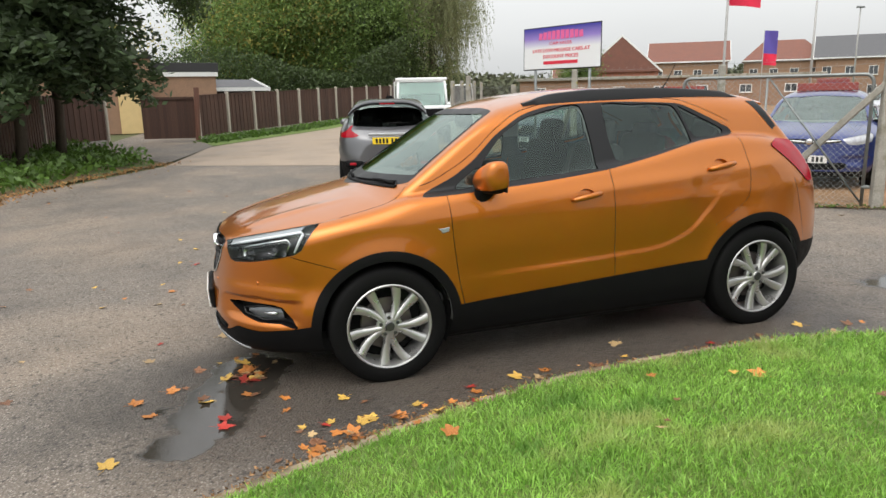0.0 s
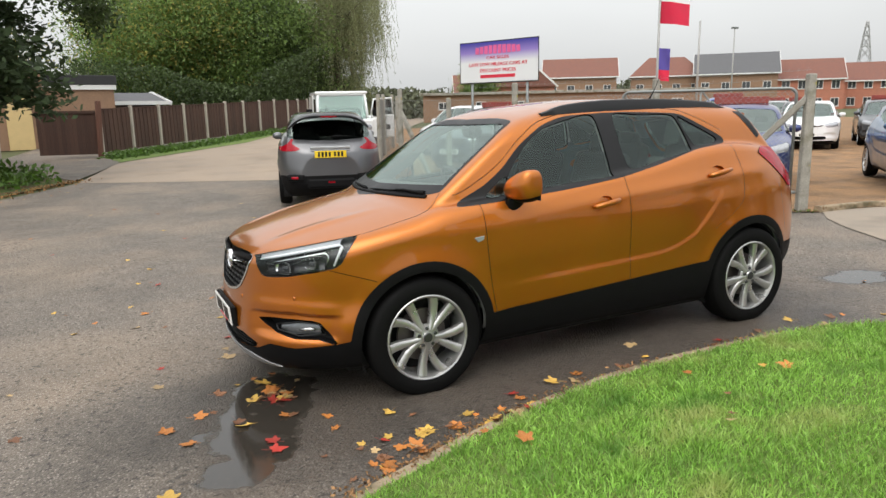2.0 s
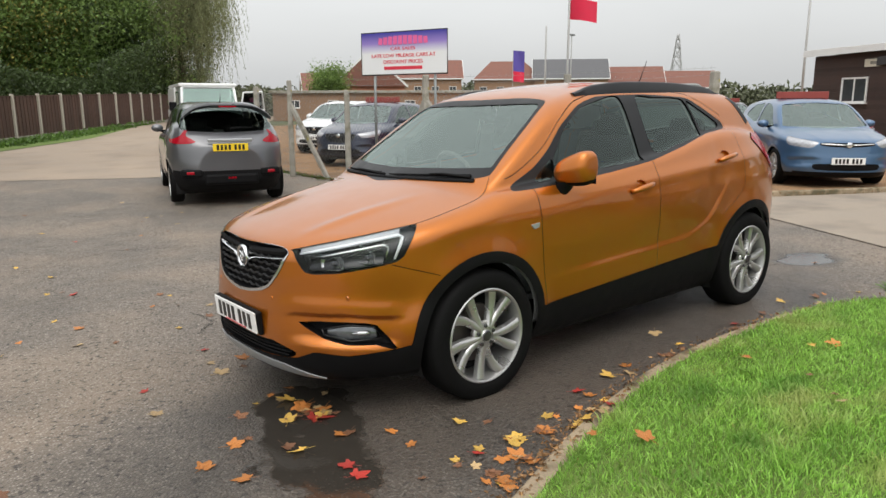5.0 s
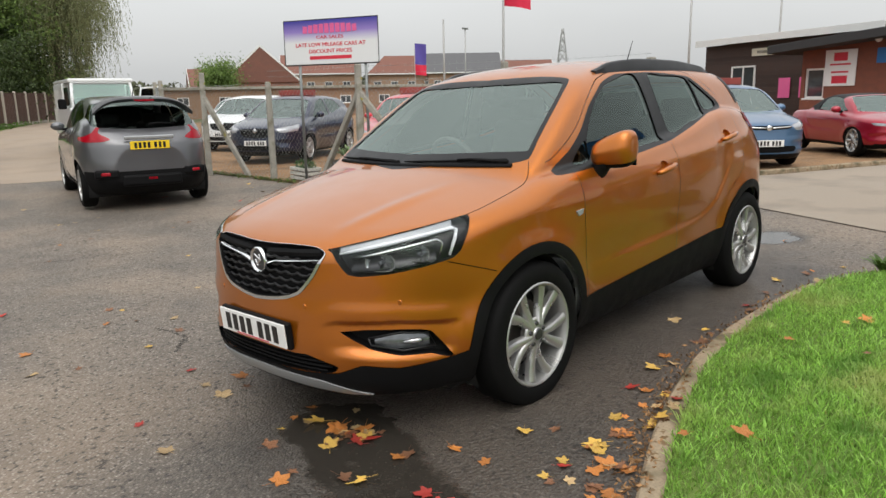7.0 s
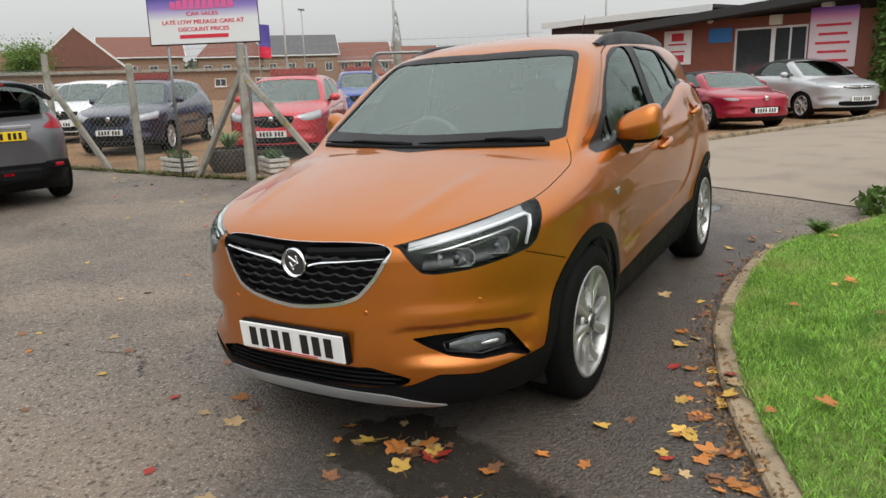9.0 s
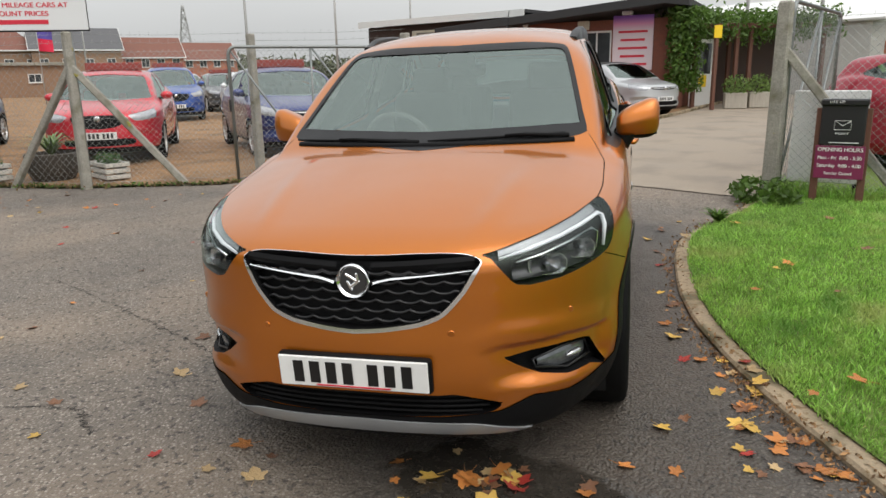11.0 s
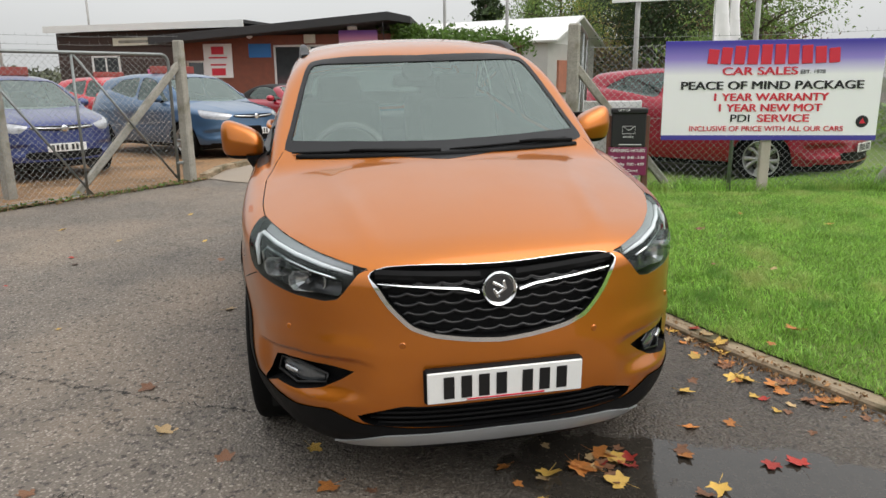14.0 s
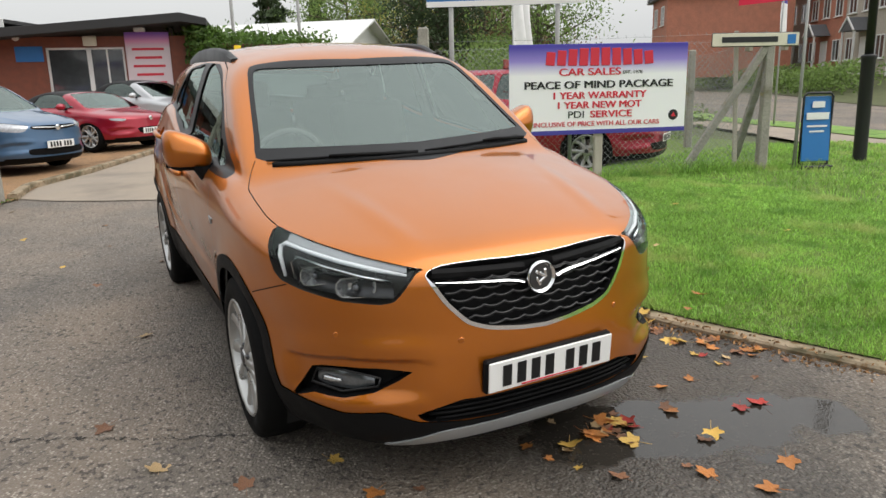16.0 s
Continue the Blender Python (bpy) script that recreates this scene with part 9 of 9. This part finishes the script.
# ---------------------------------------------------------------- grass
def blades(n, lo, hi, ok, height, seed, width=0.0028):
    rg = np.random.default_rng(seed)
    x, y = rg.uniform(lo[0], hi[0], n), rg.uniform(lo[1], hi[1], n)
    m = ok(x, y)
    x, y = x[m], y[m]
    n = len(x)
    patch = 0.75 + 0.55 * (np.sin(2.1 * x + 1.3 * np.sin(1.7 * y)) * np.sin(2.6 * y + 0.8 * x)) * 0.5 + 0.25 * rg.uniform(size=n)
    h = height * patch * rg.uniform(0.55, 1.25, n)
    a, b = rg.uniform(0, 6.283, n), rg.uniform(0, 6.283, n)
    z = ground_z(x, y) + lawn_lift(x, y) - 0.004
    w = width * rg.uniform(0.7, 1.4, n)
    dx, dy = np.cos(a) * w, np.sin(a) * w
    bend = h * rg.uniform(0.25, 1.1, n)
    bx, by = np.cos(b) * bend, np.sin(b) * bend
    v = np.stack([np.stack([x - dx, y - dy, z], 1), np.stack([x + dx, y + dy, z], 1),
                  np.stack([x + dx * 0.8 + bx * 0.35, y + dy * 0.8 + by * 0.35, z + h * 0.62], 1), np.stack([x - dx * 0.8 + bx * 0.35, y - dy * 0.8 + by * 0.35, z + h * 0.62], 1),
                  np.stack([x + bx, y + by, z + h], 1)], 1).reshape(-1, 3)
    i = 5 * np.arange(n)[:, None]
    f = np.concatenate([i + [0, 1, 2], i + [0, 2, 3], i + [3, 2, 4]])
    return mesh_np("grass", v, f)


edge = lambda x: np.interp(x, [p[0] for p in kerb_line], [p[1] for p in kerb_line])
near = lambda x, y: (y < edge(x) - 0.10) & (y > -5.2 - 0.0 * x)
tagged(part("grass", blades(210000, (-1.9, -5.2), (4.6, -1.15), near, 0.046, 81), MAT["grass"]), "fresh green lawn grass", "grass", kind="stuff")
mid_ok = lambda x, y: (y < edge(x) - 0.10) & ((y < -5.2) | (x < -1.9)) & (y > -10) & (x < 4.6 + (y + 2) * -0.2)
tagged(part("grass", blades(90000, (-6, -10), (6, -1.5), mid_ok, 0.075, 82, 0.005), MAT["grass"]), "fresh green lawn grass", "grass", kind="stuff")
fringe = lambda x, y: (y < edge(x) - 0.085) & (y > edge(x) - 0.14)
tagged(part("grass", blades(36000, (-2.2, -3.2), (4.5, -1.15), fringe, 0.05, 84), MAT["grass"]), "grass hanging over the edging", "grass", kind="stuff")
# taller tufts that break up the lawn
tf = np.random.default_rng(85)
tc_ = np.column_stack([tf.uniform(-1.9, 4.4, 240), tf.uniform(-5.0, -1.4, 240)])
cell = {}
for cx_, cy_ in tc_:
    cell.setdefault((int(cx_ // 0.5), int(cy_ // 0.5)), []).append((cx_, cy_))
tuft_c = np.full((16, 10, 2), 99.0)
for (i_, j_), q_ in cell.items():
    tuft_c[i_ + 4, j_ + 10 if j_ + 10 < 10 else 9] = q_[0]
tufty = lambda x, y: near(x, y) & (np.hypot(*(tuft_c[np.clip((x // 0.5).astype(int) + 4, 0, 15), np.clip((y // 0.5).astype(int) + 10, 0, 9)] - np.stack([x, y], -1)).T) < 0.055 + 0.05 * np.sin(7 * x + 5 * y) ** 2)
tagged(part("grass", blades(150000, (-1.9, -5.0), (4.5, -1.2), tufty, 0.078, 86), MAT["grass"]), "taller grass tufts in the lawn", "grass", kind="stuff")
# long grass at the foot of the fence
foot = lambda x, y: np.abs((x - 4.58) * 0.951 - (y + 2.25) * 0.309) < 0.22
tagged(part("grass", blades(26000, (2.6, -7.0), (5.2, -2.3), foot, 0.16, 83, 0.004), MAT["grass"]), "long grass at the foot of the wire fence", "grass", kind="stuff")
# road, verge and path beyond the corner
sheet("far_road", [(-40, -16), (3.0, -13.0), (12, -15.3), (30, -27), (46, -40), (40, -44), (24, -32), (8, -20.5), (-40, -26)], 0.02, 1.0, MAT["asphalt"], "grey estate road", "road")
sheet("far_path", [(0, -10.2), (5.0, -10.3), (11, -12.8), (11, -13.9), (4, -11.8), (0, -11.6)], 0.03, 0.6, MAT["concrete"], "pale footpath beside the road", "pavement")
sheet("far_verge", [(0, -11.6), (4, -11.8), (11, -13.9), (30, -26.2), (29.4, -26.8), (11.5, -15.2), (3.0, -12.9), (0, -13)], 0.05, 0.6, MAT["grass"], "strip of mown grass by the road", "verge")
sheet("far_bed", [(62, -52), (44, -42), (24, -32.2), (8, -20.6), (-6, -22), (-6, -50), (20, -60), (50, -70)], lambda x, y: 0.03 + 0.85 * step(0, 6, 0.559 * (24 - x) + 0.829 * (-32 - y)), 1.2, MAT["earth"], "planted beds before the terrace", "ground")

# weeds at the gate post
o = part("weed_clump", tuft(60, 0.20, 0.16, 0.5, rv, 0.02), MAT["leaf_ivy"])
o.matrix_world = pose(3.25, -1.62, gz(3.25, -1.6) + 0.04)
tagged(o, "broad-leaved weed at the lawn edge", "weed", "weeds")
for x, y, s_, n_ in ((4.35, -2.12, 0.34, 420), (4.05, -2.25, 0.22, 200)):
    v, f = leaf_ball(s_, s_ * 0.8, s_ * 0.42, n_, 0.045, rv)
    o = part("weed_clump", mesh_np("weed_clump", v, f), MAT["leaf_ivy"])
    o.matrix_world = pose(x, y, gz(x, y) + 0.10)
    tagged(o, "clump of round-leaved weeds by the gate post", "weed", "weeds")

# ---------------------------------------------------------------- water, cracks, fallen leaves
MAT["crack"] = mat("crack", (0.030, 0.027, 0.024), 0.95)
rc = np.random.default_rng(91)
for line, w in (([(1.2, 3.2), (0.8, 2.45), (0.55, 2.0), (0.29, 1.54), (0.10, 1.22), (-0.05, 0.92)], 0.010), ([(-0.6, 1.9), (-0.55, 1.55), (-0.75, 1.3)], 0.006), ([(-2.4, 4.2), (-1.4, 4.6), (-0.4, 4.9), (0.6, 4.4)], 0.008), ([(-3.2, 6.5), (-2.2, 7.4), (-1.0, 7.8)], 0.010)):
    V, F = [], []
    q = np.array(line)
    u = np.linspace(0, len(q) - 1, 26 * len(q))
    px_ = np.interp(u, range(len(q)), q[:, 0]) + rc.normal(size=len(u)) * 0.012
    py_ = np.interp(u, range(len(q)), q[:, 1]) + rc.normal(size=len(u)) * 0.012
    for i, (x, y) in enumerate(zip(px_, py_)):
        k = w * rc.uniform(0.2, 1.2) * 0.5
        V += [(x - k, y - k, gz(x, y) + 0.003), (x + k, y + k, gz(x, y) + 0.003)]
    F = [(2 * i, 2 * i + 1, 2 * i + 3, 2 * i + 2) for i in range(len(u) - 1)]
    tagged(part("road_crack", mesh_np("road_crack", V, F), MAT["crack"]), "thin crack in the asphalt", "crack", kind="structure")

LEAF = {k: mat("fallen_" + k, c, 0.6, 0, 0.3, 18, 90, 0.0015, rand=0.25) for k, c in (("yellow", (0.56, 0.35, 0.07)), ("orange", (0.46, 0.17, 0.035)), ("red", (0.36, 0.030, 0.020)), ("brown", (0.19, 0.085, 0.04)), ("pale", (0.42, 0.29, 0.14)))}


def maple_leaf(seed, material):
    """A five-lobed leaf that curls, with its stalk."""
    rg = np.random.default_rng(seed)
    outline = []
    for k, (a, r) in enumerate(((-152, 0.42), (-128, 0.66), (-100, 0.50), (-74, 0.80), (-58, 0.86), (-40, 0.56), (-14, 0.92), (0, 1.10), (14, 0.92), (40, 0.56), (58, 0.86), (74, 0.80), (100, 0.50), (128, 0.66), (152, 0.42), (180, 0.22))):
        a2 = radians(a + rg.uniform(-5, 5))
        outline.append((r * math.cos(a2) * rg.uniform(0.9, 1.1), r * math.sin(a2)))
    me = bmesh.new()
    curl = rg.uniform(0.15, 0.5)
    zf = lambda x, y: curl * (0.45 * y * y + 0.22 * max(x, 0) ** 2) - 0.05 * math.cos(3 * y)
    c = me.verts.new((0, 0, zf(0, 0)))
    ring = []
    for i, (x, y) in enumerate(outline):
        ring.append(me.verts.new((x, y, zf(x, y))))
    mids = [me.verts.new((x * 0.5, y * 0.5, zf(x * 0.5, y * 0.5) - 0.02)) for x, y in outline]
    n = len(ring)
    for i in range(n):
        j = (i + 1) % n
        me.faces.new((c, mids[i], mids[j]))
        me.faces.new((mids[i], ring[i], ring[j], mids[j]))
    tube([(-0.1, 0, 0.02), (-0.6, 0.05, 0.03), (-1.15, 0.16, 0.10)], 0.018, 3, me)
    bmesh.ops.translate(me, vec=(0, 0, 0.06), verts=me.verts)
    m = bpy.data.meshes.new("fallen_leaf")
    me.to_mesh(m)
    me.free()
    m.materials.append(LEAF[material])
    return m


# crumbled leaf and twig litter along the edging and the verge
rk = np.random.default_rng(23)
kx = np.concatenate([rk.uniform(-3.0, 4.3, 700), rk.normal(-0.2, 0.5, 350)])
ky = edge(kx) + 0.01 + np.abs(rk.normal(0, 0.05, len(kx))) - 0.06 * (rk.uniform(size=len(kx)) < 0.3)
kz = ground_z(kx, ky) + np.where(ky < edge(kx), 0.032, 0.006)
v, f = leaf_quads(np.column_stack([kx, ky, kz]), 0.013, rk)
tagged(part("leaf_litter", mesh_np("leaf_litter", v, f), mat("litter_bits", (0.27, 0.15, 0.065), 0.8, 0, 0.3, 6, 40, island=0.6)), "crumbled brown leaf litter along the edging", "leaf litter", kind="stuff")
vx = rk.uniform(0, 1, 900)
lx = np.interp(vx, [0, 0.35, 0.7, 1], [-4.9, -4.8, -3.7, -2.0]) + rk.normal(0, 0.22, 900)
ly = np.interp(vx, [0, 0.35, 0.7, 1], [9.0, 10.2, 12.7, 15.2]) + rk.normal(0, 0.22, 900)
v, f = leaf_quads(np.column_stack([lx, ly, ground_z(lx, ly) + 0.02]), 0.035, rk)
tagged(part("leaf_litter", mesh_np("leaf_litter", v, f), mat("litter_leaves", (0.30, 0.16, 0.06), 0.8, 0, 0.3, 6, 40, island=0.5)), "fallen buff leaves along the verge", "leaf litter", kind="stuff")

# weeds and litter where the gravel meets the asphalt
for line, n_, col in (([(4.6, 11.1), (4.75, 6.2), (5.25, 4.35), (7.25, 2.15)], 1500, "leaf_ivy"), ([(4.6, 11.1), (4.7, 6.2), (5.2, 4.3), (7.2, 2.1)], 1000, "leaf_brown")):
    q_ = np.array(line)
    s_ = np.concatenate([[0], np.cumsum(np.hypot(*np.diff(q_, axis=0).T))])
    u_ = rk.uniform(0, s_[-1], n_)
    ex = np.interp(u_, s_, q_[:, 0]) + rk.normal(0, 0.07, n_)
    ey = np.interp(u_, s_, q_[:, 1]) + rk.normal(0, 0.07, n_)
    v, f = leaf_quads(np.column_stack([ex, ey, ground_z(ex, ey) + 0.025 + 0.03 * rk.uniform(0, 1, n_) ** 3]), 0.022, rk)
    tagged(part("edge_weeds", mesh_np("edge_weeds", v, f), MAT[col]), "low weeds and litter along the gravel's edge" if col == "leaf_ivy" else "dry leaf litter along the gravel's edge", "weeds", kind="stuff")

LEAVES = {k: [maple_leaf(100 + 7 * i + s_, k) for s_ in range(3)] for i, k in enumerate(LEAF)}
rl = np.random.default_rng(17)


def drop_leaf(x, y, kind=None, size=None, lift=0.004):
    kind = kind or rl.choice(["yellow", "orange", "red", "brown", "pale"], p=[0.20, 0.22, 0.10, 0.30, 0.18])
    o = part("fallen_leaf", LEAVES[kind][rl.integers(0, 3)], None)
    s_ = size or rl.uniform(0.024, 0.055)
    on = lawn_lift(np.array(x), np.array(y)) + 0.035 if y < float(edge(x)) - 0.1 and -6 < x < 4.5 else (0.03 if y < float(edge(x)) + 0.0 and -6 < x < 4.5 else 0.0)
    o.matrix_world = pose(x, y, gz(x, y) + float(on) + lift, rl.uniform(-14, 14), rl.uniform(-14, 14), rl.uniform(0, 360)) @ Matrix.Diagonal((s_, s_, s_ * rl.uniform(0.6, 1.3), 1))
    names = {"yellow": "yellow fallen maple leaf lying flat", "orange": "orange fallen maple leaf lying flat", "red": "bright red fallen maple leaf", "brown": "curled brown fallen leaf", "pale": "pale buff fallen maple leaf"}
    return tagged(o, names[kind], "leaf", "fallen leaves")


SPOTS = [(-1.47, -1.36, "yellow"), (-0.96, -1.13, "red"), (-0.83, -0.51, "red"), (-0.93, -0.44, "yellow"), (-1.03, -0.76, "yellow"), (-1.24, -0.51, "orange"), (-1.4, 0.09, "pale"), (-1.42, -0.63, "orange"),
         (-0.31, -1.01, "yellow"), (-0.23, -1.32, "yellow"), (-0.35, -1.45, "orange"), (-0.54, -1.55, "orange"), (0.68, -1.12, "yellow"), (1.49, -0.84, "pale"), (1.71, -1.87, "orange"), (0.04, -1.82, "orange"),
         (-0.72, -0.43, "orange"), (-0.79, -0.52, "red"), (-0.8, -0.33, "orange"), (-0.81, -0.21, "yellow"), (-0.93, 0.44, "pale"), (-0.72, 0.59, "orange"), (-1.32, -0.84, "orange"), (-0.94, -1.03, "red"), (-1.06, -0.69, "brown"), (-0.15, 1.27, "pale"), (0.33, 1.43, "brown")]
for x, y, k in SPOTS:
    drop_leaf(x, y, k, rl.uniform(0.05, 0.068))
for cx, cy, sx, sy, n in ((-0.78, -0.35, 0.10, 0.22, 22), (-0.05, -1.36, 0.28, 0.06, 26), (-0.45, -1.52, 0.16, 0.06, 8), (0.9, -1.12, 0.5, 0.06, 9), (2.3, -1.08, 0.5, 0.08, 6), (-1.3, 1.5, 1.1, 1.4, 34), (-2.4, 5.5, 2.0, 2.8, 34), (1.0, -2.6, 1.6, 0.9, 15), (4.0, 6.6, 0.5, 1.3, 26), (2.0, 6.5, 1.2, 1.2, 24), (-2.9, 13.6, 0.7, 1.4, 34), (-4.6, 11.0, 0.5, 0.9, 20), (4.2, 4.6, 1.0, 0.6, 12), (3.6, 1.0, 1.6, 1.0, 12), (2.5, 2.4, 2.0, 1.2, 14)):
    for _ in range(n):
        drop_leaf(cx + rl.normal() * sx, cy + rl.normal() * sy)
